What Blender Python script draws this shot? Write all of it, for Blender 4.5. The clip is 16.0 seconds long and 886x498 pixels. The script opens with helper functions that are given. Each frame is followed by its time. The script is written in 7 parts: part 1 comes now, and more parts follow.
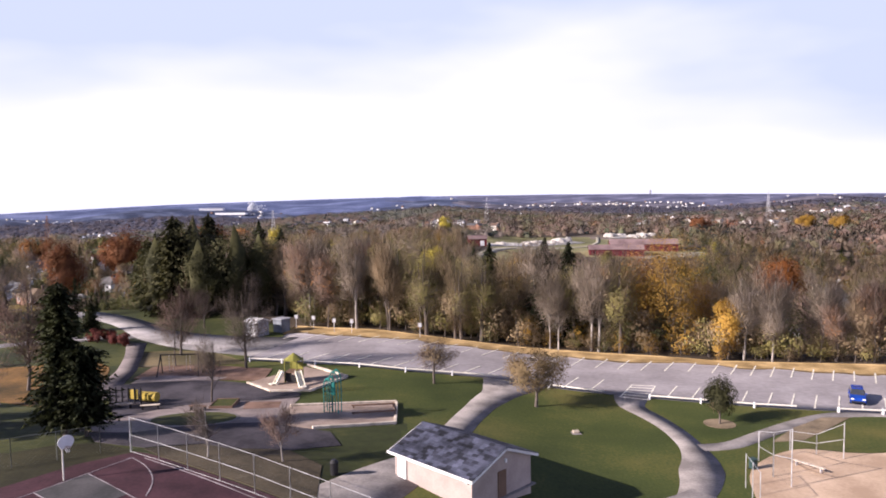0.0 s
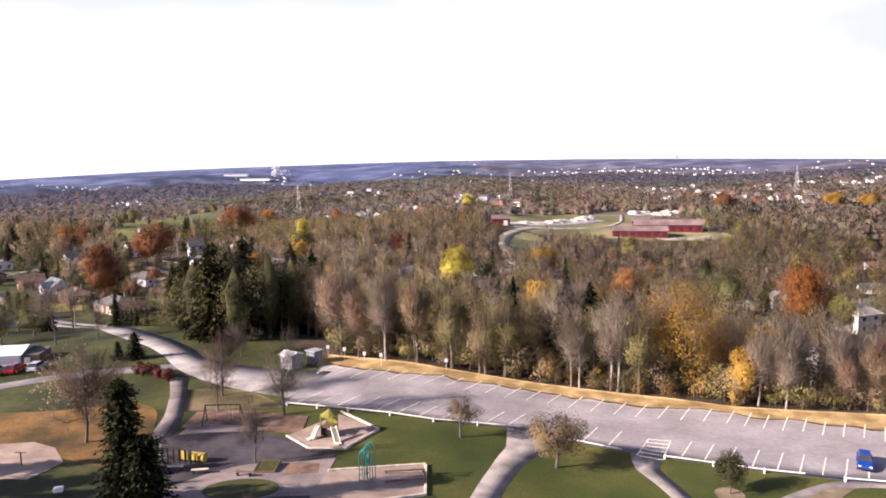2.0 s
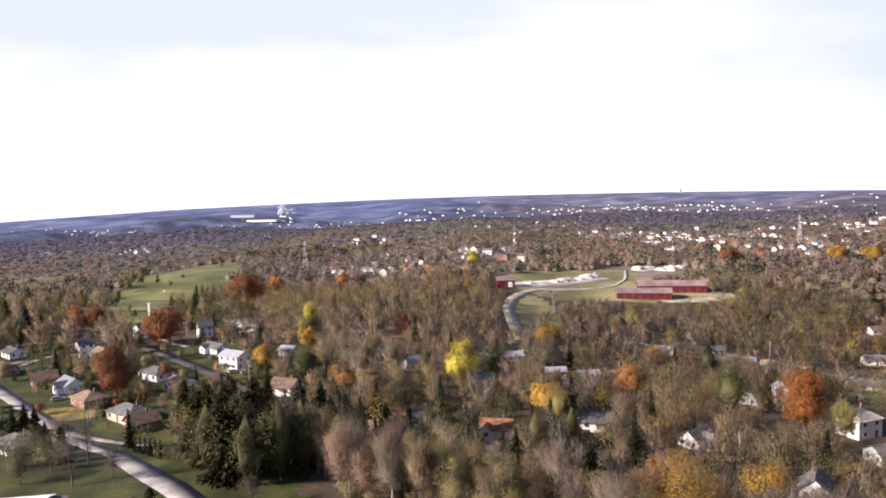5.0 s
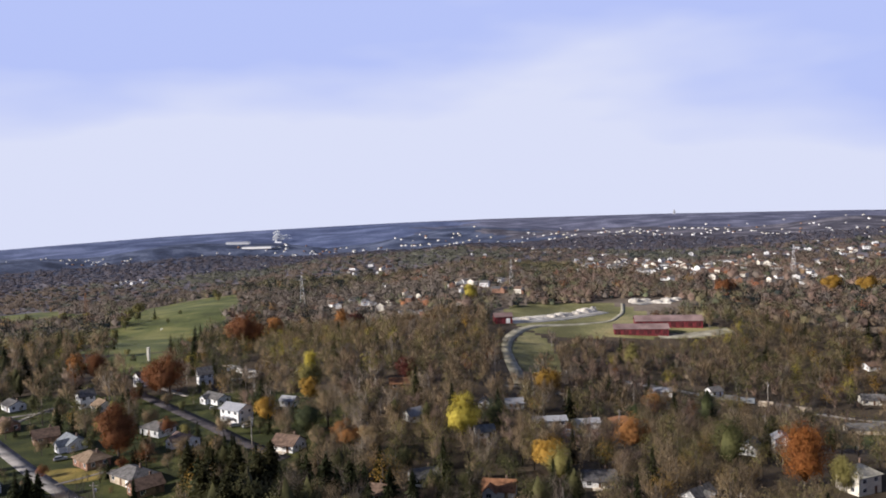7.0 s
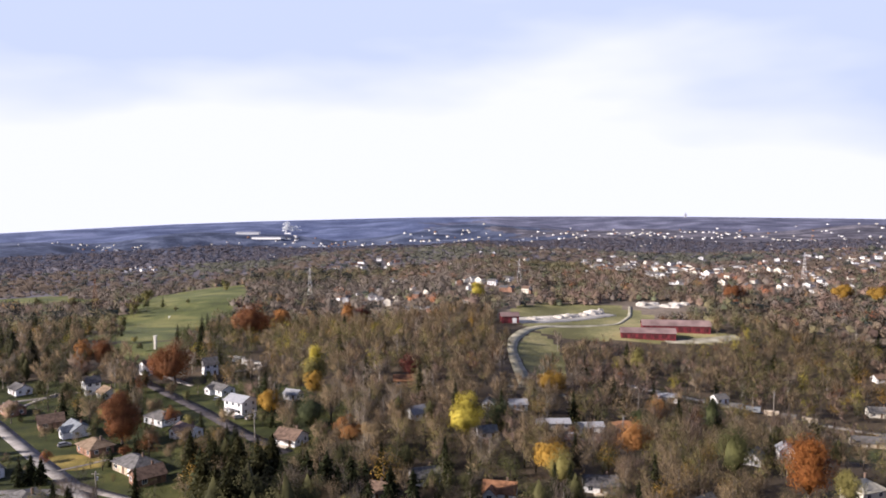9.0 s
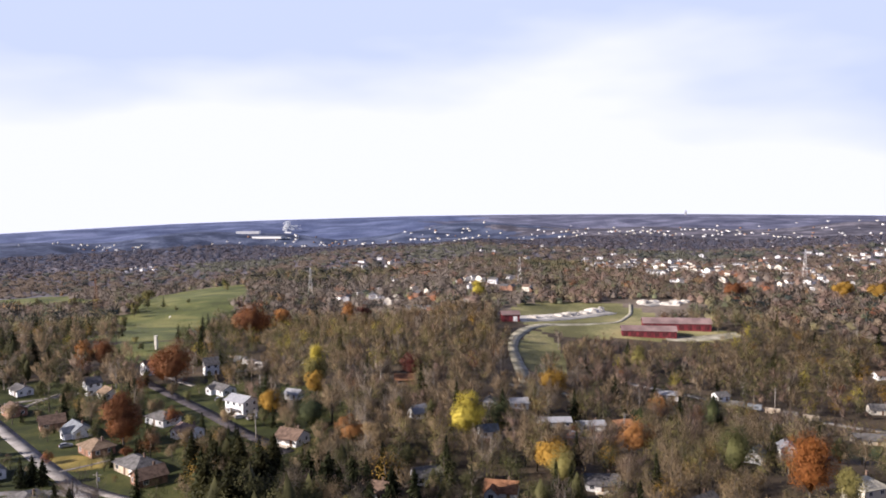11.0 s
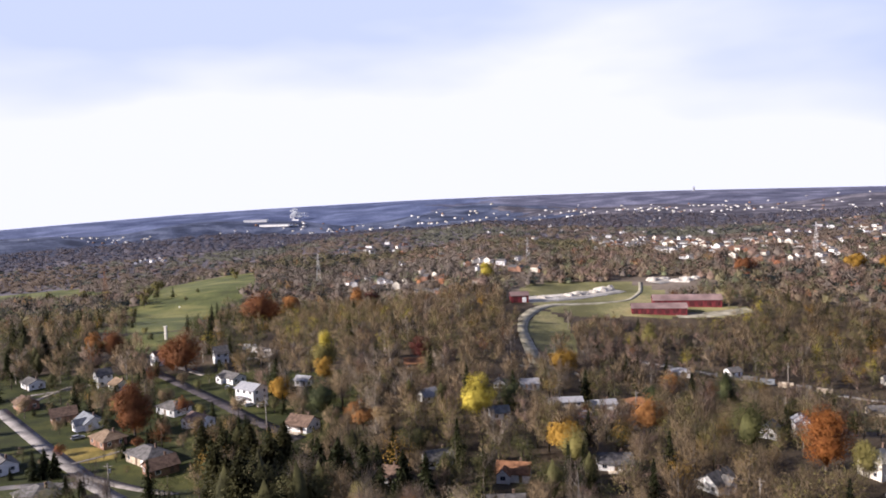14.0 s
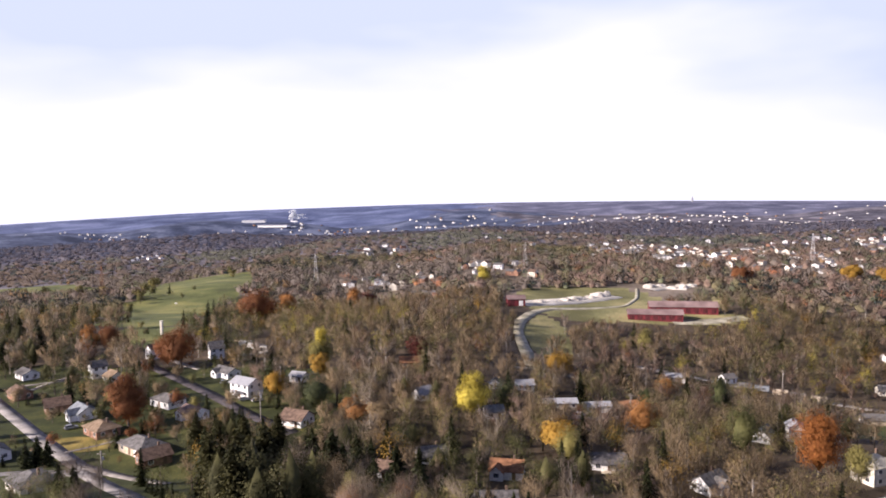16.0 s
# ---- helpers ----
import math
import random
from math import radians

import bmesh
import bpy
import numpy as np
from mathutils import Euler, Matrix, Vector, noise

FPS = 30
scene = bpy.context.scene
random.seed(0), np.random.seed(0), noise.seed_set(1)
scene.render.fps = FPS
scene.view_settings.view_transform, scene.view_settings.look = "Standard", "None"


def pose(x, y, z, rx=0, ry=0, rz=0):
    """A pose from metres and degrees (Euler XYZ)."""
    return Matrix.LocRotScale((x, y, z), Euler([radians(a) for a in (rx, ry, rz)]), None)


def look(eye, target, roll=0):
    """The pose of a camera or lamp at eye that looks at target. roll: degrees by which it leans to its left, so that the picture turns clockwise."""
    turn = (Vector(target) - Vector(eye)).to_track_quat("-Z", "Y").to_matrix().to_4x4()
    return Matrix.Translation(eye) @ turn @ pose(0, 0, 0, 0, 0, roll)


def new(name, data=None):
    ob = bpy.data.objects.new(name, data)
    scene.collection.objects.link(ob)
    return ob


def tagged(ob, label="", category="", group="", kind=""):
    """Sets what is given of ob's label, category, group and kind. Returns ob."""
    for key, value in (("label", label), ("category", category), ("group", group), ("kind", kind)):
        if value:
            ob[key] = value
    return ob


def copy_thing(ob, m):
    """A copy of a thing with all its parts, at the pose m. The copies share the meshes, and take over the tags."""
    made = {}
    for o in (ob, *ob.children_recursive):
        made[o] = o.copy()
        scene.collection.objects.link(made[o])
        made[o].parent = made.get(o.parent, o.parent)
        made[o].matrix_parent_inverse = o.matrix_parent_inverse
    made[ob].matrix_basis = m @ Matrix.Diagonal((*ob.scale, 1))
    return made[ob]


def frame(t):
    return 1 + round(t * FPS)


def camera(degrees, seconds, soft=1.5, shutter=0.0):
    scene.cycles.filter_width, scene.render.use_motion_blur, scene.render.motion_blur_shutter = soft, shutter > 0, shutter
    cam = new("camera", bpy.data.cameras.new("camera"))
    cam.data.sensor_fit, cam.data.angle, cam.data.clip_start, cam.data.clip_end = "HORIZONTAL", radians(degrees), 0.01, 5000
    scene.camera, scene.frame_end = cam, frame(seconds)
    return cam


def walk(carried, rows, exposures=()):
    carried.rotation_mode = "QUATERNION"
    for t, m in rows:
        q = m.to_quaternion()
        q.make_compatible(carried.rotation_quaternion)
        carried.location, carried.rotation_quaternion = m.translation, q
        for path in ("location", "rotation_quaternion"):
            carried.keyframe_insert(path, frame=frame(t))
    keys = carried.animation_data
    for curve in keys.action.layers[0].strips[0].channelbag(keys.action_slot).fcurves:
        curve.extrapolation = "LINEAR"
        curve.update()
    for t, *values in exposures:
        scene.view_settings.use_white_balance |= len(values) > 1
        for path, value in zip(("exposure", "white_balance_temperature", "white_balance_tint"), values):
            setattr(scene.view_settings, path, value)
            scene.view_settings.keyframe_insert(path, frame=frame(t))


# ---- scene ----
cam = camera(65.0, 16.0, soft=1.8)
PATH = [
    (0, (-0.99, 4.4, 21.95), (-1.07, 6.394, 21.815), -0.85),
    (0.5, (-1.06, 4.206, 24.019), (-1.192, 6.19, 23.802), -0.7),
    (1, (-1.068, 3.02, 27.001), (-1.213, 5.001, 26.773), 0.6),
    (1.5, (-1.044, 2.551, 30.678), (-1.188, 4.528, 30.411), 0.3),
    (2, (-1.211, 1.534, 34.22), (-1.357, 3.514, 33.98), -0.8),
    (2.5, (-1.276, 1.104, 38.16), (-1.411, 3.091, 37.979), -0.7),
    (3, (-1.296, 0.381, 41.651), (-1.438, 2.369, 41.49), -0.1),
    (3.5, (-1.386, -0.45, 45.657), (-1.525, 1.539, 45.504), 1.5),
    (4, (-1.154, -0.519, 49.752), (-1.337, 1.462, 49.546), -0.2),
    (4.5, (-0.621, -0.301, 52.901), (-0.785, 1.685, 52.728), -1.4),
    (5, (-0.272, -1.063, 56.351), (-0.433, 0.925, 56.204), -1.5),
    (7.5, (-1.631, -3.344, 68.801), (-1.777, -1.351, 68.72), -2.2),
    (8, (-1.419, -2.395, 68.955), (-1.598, -0.405, 68.853), -1.8),
    (8.5, (-1.445, -2.694, 68.879), (-1.602, -0.703, 68.772), -1.0),
    (9, (-1.265, -2.48, 68.777), (-1.436, -0.49, 68.681), -0.3),
    (11.5, (-1.294, -2.237, 69.303), (-1.467, -0.247, 69.198), -0.8),
    (12, (-0.961, -1.363, 69.666), (-1.159, 0.624, 69.553), -2.1),
    (12.5, (-1.098, -1.635, 69.467), (-1.292, 0.353, 69.376), -2.0),
    (13, (-0.536, -0.856, 68.902), (-0.742, 1.13, 68.786), -0.9),
    (13.5, (-0.474, 0.003, 68.695), (-0.68, 1.988, 68.564), -1.4),
    (14, (-0.762, 0.152, 68.478), (-0.958, 2.137, 68.33), -2.2),
    (14.5, (-0.804, -0.127, 67.139), (-1.023, 1.859, 67.037), -2.0),
    (15, (-0.948, 0.26, 66.872), (-1.166, 2.246, 66.773), -3.1),
    (15.5, (-0.855, -0.116, 66.371), (-1.064, 1.872, 66.288), -1.6),
    (16, (-0.945, -0.474, 65.946), (-1.134, 1.513, 65.813), -0.9),
]
EXPOSURES = [(0.0, 0.88, 6450, 25), (0.5, 0.95, 6320, 25), (1.0, 1.15, 6440, 27), (1.5, 1.20, 6590, 27), (2.2, 1.18, 6910, 26), (3.0, 1.13, 6910, 25), (5.0, 1.10, 6760, 23), (7.3, 0.34, 6440, 13),
             (8.1, 0.34, 6440, 13), (8.5, 0.76, 6550, 18), (9.0, 0.80, 6550, 18), (11.5, 0.80, 6550, 18), (12.5, 0.78, 6500, 17), (13.2, 0.76, 6480, 17), (14.0, 0.78, 6520, 19), (14.5, 0.89, 6660, 20), (16.0, 0.93, 6700, 22)]
walk(cam, [(t, look(eye, aim, lean)) for t, eye, aim, lean in PATH], EXPOSURES)

# ---- world and sun ----
SUN_FROM = Vector((-0.92, -0.39, 0.0)).normalized()
SUN_UP = radians(25)
world = bpy.data.worlds.new("sky")
scene.world = world
world.use_nodes = True
wn, wl = world.node_tree.nodes, world.node_tree.links
wn.clear()
sky = wn.new("ShaderNodeTexSky")
sky.sky_type = "NISHITA"
sky.sun_disc = False
sky.sun_elevation = SUN_UP
sky.sun_rotation = math.atan2(SUN_FROM.x, SUN_FROM.y)
sky.air_density, sky.dust_density, sky.ozone_density = 0.75, 1.0, 2.0
w_coord = wn.new("ShaderNodeTexCoord")
w_map = wn.new("ShaderNodeMapping")
w_map.inputs["Scale"].default_value = (1.5, 1.5, 5.0)
w_map.inputs["Location"].default_value = (0.35, 0.2, 0.62)
w_noise = wn.new("ShaderNodeTexNoise")
w_noise.inputs["Scale"].default_value = 1.2
w_noise.inputs["Detail"].default_value = 4.0
w_noise.inputs["Roughness"].default_value = 0.45
w_split = wn.new("ShaderNodeSeparateXYZ")
w_lift = wn.new("ShaderNodeMapRange")
for key, value in (("From Min", 0.05), ("From Max", 0.30), ("To Min", 0.22), ("To Max", -0.2)):
    w_lift.inputs[key].default_value = value
w_add = wn.new("ShaderNodeMath")
w_ramp = wn.new("ShaderNodeValToRGB")
w_ramp.color_ramp.elements[0].position, w_ramp.color_ramp.elements[1].position = 0.38, 0.60
w_ramp.color_ramp.elements[0].color = (7.2, 8.6, 14.2, 1)
w_ramp.color_ramp.elements[1].color = (10.7, 11.5, 14.2, 1)
w_high = wn.new("ShaderNodeMapRange")
w_high.interpolation_type = "SMOOTHSTEP"
for key, value in (("From Min", 0.29), ("From Max", 0.44), ("To Min", 1.0), ("To Max", 0.06)):
    w_high.inputs[key].default_value = value
w_mix = wn.new("ShaderNodeMix")
w_mix.data_type = "RGBA"
w_back = wn.new("ShaderNodeBackground")
w_back.inputs["Strength"].default_value = 0.05
w_out = wn.new("ShaderNodeOutputWorld")
wl.new(w_coord.outputs["Generated"], w_map.inputs["Vector"])
wl.new(w_coord.outputs["Generated"], w_split.inputs["Vector"])
wl.new(w_split.outputs["Z"], w_lift.inputs["Value"])
wl.new(w_split.outputs["Z"], w_high.inputs["Value"])
wl.new(w_map.outputs["Vector"], w_noise.inputs["Vector"])
wl.new(w_noise.outputs["Fac"], w_add.inputs[0])
wl.new(w_lift.outputs["Result"], w_add.inputs[1])
wl.new(w_add.outputs["Value"], w_ramp.inputs["Fac"])
wl.new(w_high.outputs["Result"], w_mix.inputs["Factor"])
wl.new(sky.outputs["Color"], w_mix.inputs["A"])
wl.new(w_ramp.outputs["Color"], w_mix.inputs["B"])
wl.new(w_mix.outputs["Result"], w_back.inputs["Color"])
wl.new(w_back.outputs["Background"], w_out.inputs["Surface"])

sun = new("sun", bpy.data.lights.new("sun", "SUN"))
sun.data.energy, sun.data.angle, sun.data.color = 5.0, radians(0.6), (1.0, 0.93, 0.82)
sun_dir = Vector((SUN_FROM.x * math.cos(SUN_UP), SUN_FROM.y * math.cos(SUN_UP), math.sin(SUN_UP)))
sun.matrix_world = look(sun_dir * 100, (0, 0, 0))


# ---- materials ----
def mat(name, col, col2=None, col3=None, rough=0.85, var=0.22, scale=0.6, fine=9.0, bump=0.15, metal=0.0, isle=0.0, each=0.0, sheer=0.0, stretch=None):
    """A surface with variation at two scales; isle and each vary it piece by piece and thing by thing, sheer lets light pass."""
    m = bpy.data.materials.new(name)
    m.use_nodes = True
    n, l = m.node_tree.nodes, m.node_tree.links
    b = n["Principled BSDF"]
    b.inputs["Roughness"].default_value, b.inputs["Metallic"].default_value = rough, metal
    b.inputs["Specular IOR Level"].default_value = 0.25
    geo = n.new("ShaderNodeNewGeometry")
    vec = geo.outputs["Position"]
    if stretch:
        mp = n.new("ShaderNodeMapping")
        mp.inputs["Scale"].default_value = stretch
        l.new(vec, mp.inputs["Vector"])
        vec = mp.outputs["Vector"]
    big, small = n.new("ShaderNodeTexNoise"), n.new("ShaderNodeTexNoise")
    big.inputs["Scale"].default_value, small.inputs["Scale"].default_value = scale, fine
    big.inputs["Detail"].default_value, small.inputs["Detail"].default_value = 4.0, 3.0
    l.new(vec, big.inputs["Vector"])
    l.new(vec, small.inputs["Vector"])
    add = n.new("ShaderNodeMath")
    add.operation = "MULTIPLY_ADD"
    add.inputs[1].default_value = 0.35
    l.new(small.outputs["Fac"], add.inputs[0])
    l.new(big.outputs["Fac"], add.inputs[2])
    ramp = n.new("ShaderNodeValToRGB")
    c1 = [c * (1 - var) for c in col]
    c2 = [min(1, c * (1 + var)) for c in (col2 or col)]
    ramp.color_ramp.elements[0].position, ramp.color_ramp.elements[1].position = 0.5, 0.86
    ramp.color_ramp.elements[0].color, ramp.color_ramp.elements[1].color = (*c1, 1), (*c2, 1)
    if col3:
        e = ramp.color_ramp.elements.new(0.68)
        e.color = (*col3, 1)
    l.new(add.outputs[0], ramp.inputs["Fac"])
    out = ramp.outputs["Color"]
    if isle or each:
        hsv = n.new("ShaderNodeHueSaturation")
        rng = n.new("ShaderNodeMapRange")
        if isle:
            l.new(geo.outputs["Random Per Island"], rng.inputs["Value"])
            rng.inputs["To Min"].default_value, rng.inputs["To Max"].default_value = 1 - isle, 1 + isle
        else:
            rng.inputs["To Min"].default_value = rng.inputs["To Max"].default_value = 1.0
        value = rng.outputs["Result"]
        if each:
            info, own = n.new("ShaderNodeObjectInfo"), n.new("ShaderNodeMapRange")
            l.new(info.outputs["Random"], own.inputs["Value"])
            own.inputs["To Min"].default_value, own.inputs["To Max"].default_value = 1 - each, 1 + each
            both = n.new("ShaderNodeMath")
            both.operation = "MULTIPLY"
            l.new(value, both.inputs[0])
            l.new(own.outputs["Result"], both.inputs[1])
            value = both.outputs[0]
        l.new(value, hsv.inputs["Value"])
        hue = n.new("ShaderNodeMapRange")
        l.new(small.outputs["Fac"], hue.inputs["Value"])
        hue.inputs["To Min"].default_value, hue.inputs["To Max"].default_value = 0.485, 0.515
        l.new(hue.outputs["Result"], hsv.inputs["Hue"])
        l.new(out, hsv.inputs["Color"])
        out = hsv.outputs["Color"]
    l.new(out, b.inputs["Base Color"])
    if bump:
        bp = n.new("ShaderNodeBump")
        bp.inputs["Strength"].default_value, bp.inputs["Distance"].default_value = bump, 0.05
        l.new(small.outputs["Fac"], bp.inputs["Height"])
        l.new(bp.outputs["Normal"], b.inputs["Normal"])
    if sheer:
        tr, mx = n.new("ShaderNodeBsdfTranslucent"), n.new("ShaderNodeMixShader")
        mx.inputs["Fac"].default_value = sheer
        l.new(out, tr.inputs["Color"])
        l.new(b.outputs["BSDF"], mx.inputs[1])
        l.new(tr.outputs["BSDF"], mx.inputs[2])
        l.new(mx.outputs["Shader"], n["Material Output"].inputs["Surface"])
    return m


LEAF = dict(rough=0.8, var=0.26, scale=0.16, fine=1.2, bump=0, isle=0.06, each=0.16, sheer=0.3)
FARLEAF = dict(rough=0.95, var=0.2, scale=0.035, fine=0.15, bump=0, isle=0.05, sheer=0.2)
LAWN = mat("park_lawn", (0.034, 0.05, 0.01), (0.11, 0.1, 0.026), (0.056, 0.072, 0.015), scale=0.07, fine=4.0, var=0.12, bump=0.3)
DRYGRASS = mat("leaf_strewn_grass", (0.31, 0.21, 0.09), (0.5, 0.35, 0.17), (0.4, 0.275, 0.125), scale=0.35, fine=5.0, bump=0.3)
LEAFLAWN = mat("lawn_under_brown_leaves", (0.0613, 0.0454, 0.0139), (0.2100, 0.1135, 0.0350), (0.1312, 0.0757, 0.0229), scale=0.16, fine=3.0, bump=0.3)
# Near floor darkened for shade under crowns; far floor paled to lift shaded gaps.
SHADELITTER = mat("shade_darkened_floor", (0.0454, 0.0335, 0.0235), (0.0907, 0.0677, 0.0464), (0.0635, 0.0479, 0.0328), scale=0.05, fine=0.8, bump=0.3)
PALEFLOOR = mat("paled_far_floor", (0.13, 0.104, 0.082), (0.21, 0.17, 0.135), (0.165, 0.134, 0.106), scale=0.03, fine=0.3, bump=0)
# Distant hills: haze is put into the base colours, bluer farther out.
HAZEPURPLE = mat("haze_purple_woods", (0.097, 0.0903, 0.1108), (0.16, 0.1473, 0.1686), (0.1261, 0.116, 0.1367), scale=0.012, fine=0.06, bump=0)
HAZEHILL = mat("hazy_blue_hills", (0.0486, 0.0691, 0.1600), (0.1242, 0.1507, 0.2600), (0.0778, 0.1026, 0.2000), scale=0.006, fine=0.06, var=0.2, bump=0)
HAZEBROWN = mat("haze_brown_hills", (0.042, 0.04, 0.058), (0.16, 0.15, 0.175), (0.078, 0.073, 0.094), scale=0.012, fine=0.09, var=0.25, bump=0)
HAZEGREY = mat("grey_hazy_hills", (0.062, 0.068, 0.12), (0.16, 0.165, 0.235), (0.098, 0.103, 0.16), scale=0.008, fine=0.07, var=0.2, bump=0)
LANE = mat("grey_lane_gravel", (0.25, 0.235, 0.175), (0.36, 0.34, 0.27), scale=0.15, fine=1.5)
HAZEWOOD = mat("haze_navy_hills", (0.0195, 0.0298, 0.0680), (0.1025, 0.1214, 0.1850), (0.0461, 0.0618, 0.1150), scale=0.011, fine=0.09, var=0.25, bump=0)
ASPHALT = mat("worn_parking_asphalt", (0.2637, 0.2411, 0.2466), (0.3582, 0.3315, 0.3398), (0.3104, 0.2863, 0.2904), scale=0.12, fine=1.6, var=0.12, bump=0.1)
# Yard grass, darker than LAWN to allow for tree shade over it.
YARD = mat("shade_dark_yard_grass", (0.0272, 0.0328, 0.0083), (0.0646, 0.0672, 0.0182), (0.0374, 0.0467, 0.0116), scale=0.09, fine=1.2, bump=0.3)
YELLAWN = mat("yellowed_lawn_grass", (0.17, 0.13, 0.035), (0.27, 0.2, 0.06), (0.21, 0.165, 0.045), scale=0.12, fine=1.5, bump=0.3)
FAIRWAY = mat("golf_grass", (0.0763, 0.0907, 0.0274), (0.1722, 0.1659, 0.057), (0.1107, 0.127, 0.0387), scale=0.03, fine=0.6, bump=0.2)
MEADOW = mat("pale_farm_meadow", (0.126, 0.123, 0.0504), (0.252, 0.2214, 0.1092), (0.168, 0.164, 0.0714), scale=0.03, fine=0.6, bump=0.1)
# Dark asphalt, deepened to take in the spruce shadow over the play yard.
DARKTAR = mat("shade_deepened_asphalt", (0.0398, 0.0350, 0.0409), (0.0716, 0.0637, 0.0714), scale=0.3, fine=3.0, bump=0.15)
ROADTAR = mat("street_asphalt", (0.1710, 0.1628, 0.1620), (0.2610, 0.2464, 0.2430), scale=0.2, fine=2.0, bump=0.1)
CONCRETE = mat("path_concrete", (0.185, 0.168, 0.16), (0.26, 0.238, 0.225), scale=0.4, fine=5.0, bump=0.1)
PAINT = mat("faded_line_paint", (0.66, 0.62, 0.52), (0.78, 0.75, 0.66), scale=1.5, fine=14, var=0.15, bump=0)
WHITE = mat("white_paint", (0.72, 0.72, 0.72), (0.82, 0.82, 0.81), scale=0.7, fine=9, var=0.08, rough=0.6)
OFFWHITE = mat("cream_siding", (0.62, 0.58, 0.50), (0.72, 0.69, 0.62), scale=0.5, var=0.1, stretch=(1, 1, 9))
SIDING = mat("white_siding", (0.66, 0.67, 0.69), (0.76, 0.76, 0.76), scale=0.5, var=0.08, stretch=(1, 1, 9))
CHIMNEY = mat("sooty_chimney_brick", (0.1, 0.07, 0.055), (0.16, 0.11, 0.085), scale=0.8, fine=14, bump=0.3)
BRICK = mat("brown_brick_wall", (0.20, 0.11, 0.075), (0.30, 0.17, 0.12), scale=0.8, fine=14, bump=0.3)
TANWALL = mat("tan_wall", (0.42, 0.35, 0.27), (0.52, 0.44, 0.34), scale=0.6)
BLOCK = mat("painted_block_wall", (0.368, 0.3, 0.2706), (0.424, 0.352, 0.3157), scale=0.5, fine=7, var=0.08)
R_GREY = mat("grey_shingle_roof", (0.0922, 0.0893, 0.0893), (0.144, 0.1382, 0.1382), scale=0.9, fine=12)
R_BROWN = mat("brown_shingle_roof", (0.1094, 0.072, 0.0547), (0.1613, 0.1094, 0.0835), scale=0.9, fine=12)
R_TAN = mat("tan_shingle_roof", (0.174, 0.12, 0.078), (0.222, 0.162, 0.114), scale=0.9, fine=12)
R_DARK = mat("dark_shingle_roof", (0.07, 0.068, 0.072), (0.12, 0.115, 0.12), scale=0.9, fine=12)
R_PINK = mat("rosy_brown_roof", (0.168, 0.112, 0.1008), (0.2128, 0.1512, 0.1344), scale=0.9, fine=12)
R_RUST = mat("rust_roof", (0.196, 0.091, 0.049), (0.252, 0.126, 0.07), scale=0.9, fine=12)
R_PALE = mat("pale_metal_roof", (0.27, 0.28, 0.31), (0.35, 0.36, 0.39), scale=0.5, rough=0.7, stretch=(6, 6, 1))
R_CREAM = mat("cream_metal_roof", (0.36, 0.34, 0.28), (0.45, 0.42, 0.35), scale=0.5, rough=0.7, stretch=(6, 6, 1))
R_BLUE = mat("blue_grey_roof", (0.144, 0.162, 0.186), (0.198, 0.216, 0.24), scale=0.9, fine=10)
SHINGLE = mat("mottled_restroom_shingle", (0.0238, 0.0268, 0.0416), (0.0509, 0.0554, 0.0811), scale=0.8, fine=3.0, each=0.75)
BARNRED = mat("red_barn_boards", (0.11, 0.017, 0.024), (0.16, 0.03, 0.036), scale=0.3, fine=4, stretch=(3, 3, 1))
BARNDARK = mat("dark_barn_door", (0.055, 0.013, 0.016), (0.085, 0.02, 0.024), scale=0.3, fine=4, stretch=(3, 3, 1))
BARNROOF = mat("faded_red_barn_roof", (0.17, 0.115, 0.115), (0.24, 0.17, 0.165), scale=0.1, fine=2)
GLASS = mat("dark_window_glass", (0.03, 0.035, 0.045), (0.05, 0.055, 0.07), rough=0.08, bump=0)
DOORM = mat("brown_door", (0.16, 0.10, 0.07), rough=0.6)
BARK = mat("bark", (0.0680, 0.0544, 0.0440), (0.1280, 0.1080, 0.0920), scale=0.6, fine=6, bump=0.4, stretch=(4, 4, 1))
PALEBARK = mat("pale_grey_bark", (0.24, 0.215, 0.19), (0.34, 0.31, 0.28), scale=0.6, fine=6, bump=0.4, stretch=(4, 4, 1))
TWIG = mat("bare_twigs", (0.2705, 0.1999, 0.1260), (0.3960, 0.2985, 0.1922), scale=0.2, fine=2, bump=0, isle=0.15, sheer=0.35)
TWIGGREY = mat("grey_bare_twigs", (0.2573, 0.2084, 0.1623), (0.3628, 0.2985, 0.2372), scale=0.2, fine=2, bump=0, isle=0.15, sheer=0.35)
TWIGRED = mat("rosy_bare_twigs", (0.2639, 0.1859, 0.1443), (0.3564, 0.2563, 0.2027), scale=0.2, fine=2, bump=0, isle=0.15, sheer=0.35)
PARKTWIG = mat("dark_grey_bare_twigs", (0.1, 0.08, 0.068), (0.16, 0.128, 0.108), scale=0.2, fine=2, bump=0, isle=0.15, sheer=0.35)
PARKROSE = mat("dusky_rosy_twigs", (0.13, 0.088, 0.072), (0.19, 0.132, 0.11), scale=0.2, fine=2, bump=0, isle=0.15, sheer=0.35)
WALKTAR = mat("grey_walkway_asphalt", (0.1105, 0.0944, 0.0905), (0.1700, 0.1456, 0.1388), scale=0.3, fine=3.0, bump=0.12)
L_BROWN = mat("brown_leaves", (0.1931, 0.1404, 0.0782), (0.2809, 0.2107, 0.1197), **LEAF)
L_TAN = mat("tan_olive_leaves", (0.1750, 0.1248, 0.0625), (0.2500, 0.1820, 0.0938), **LEAF)
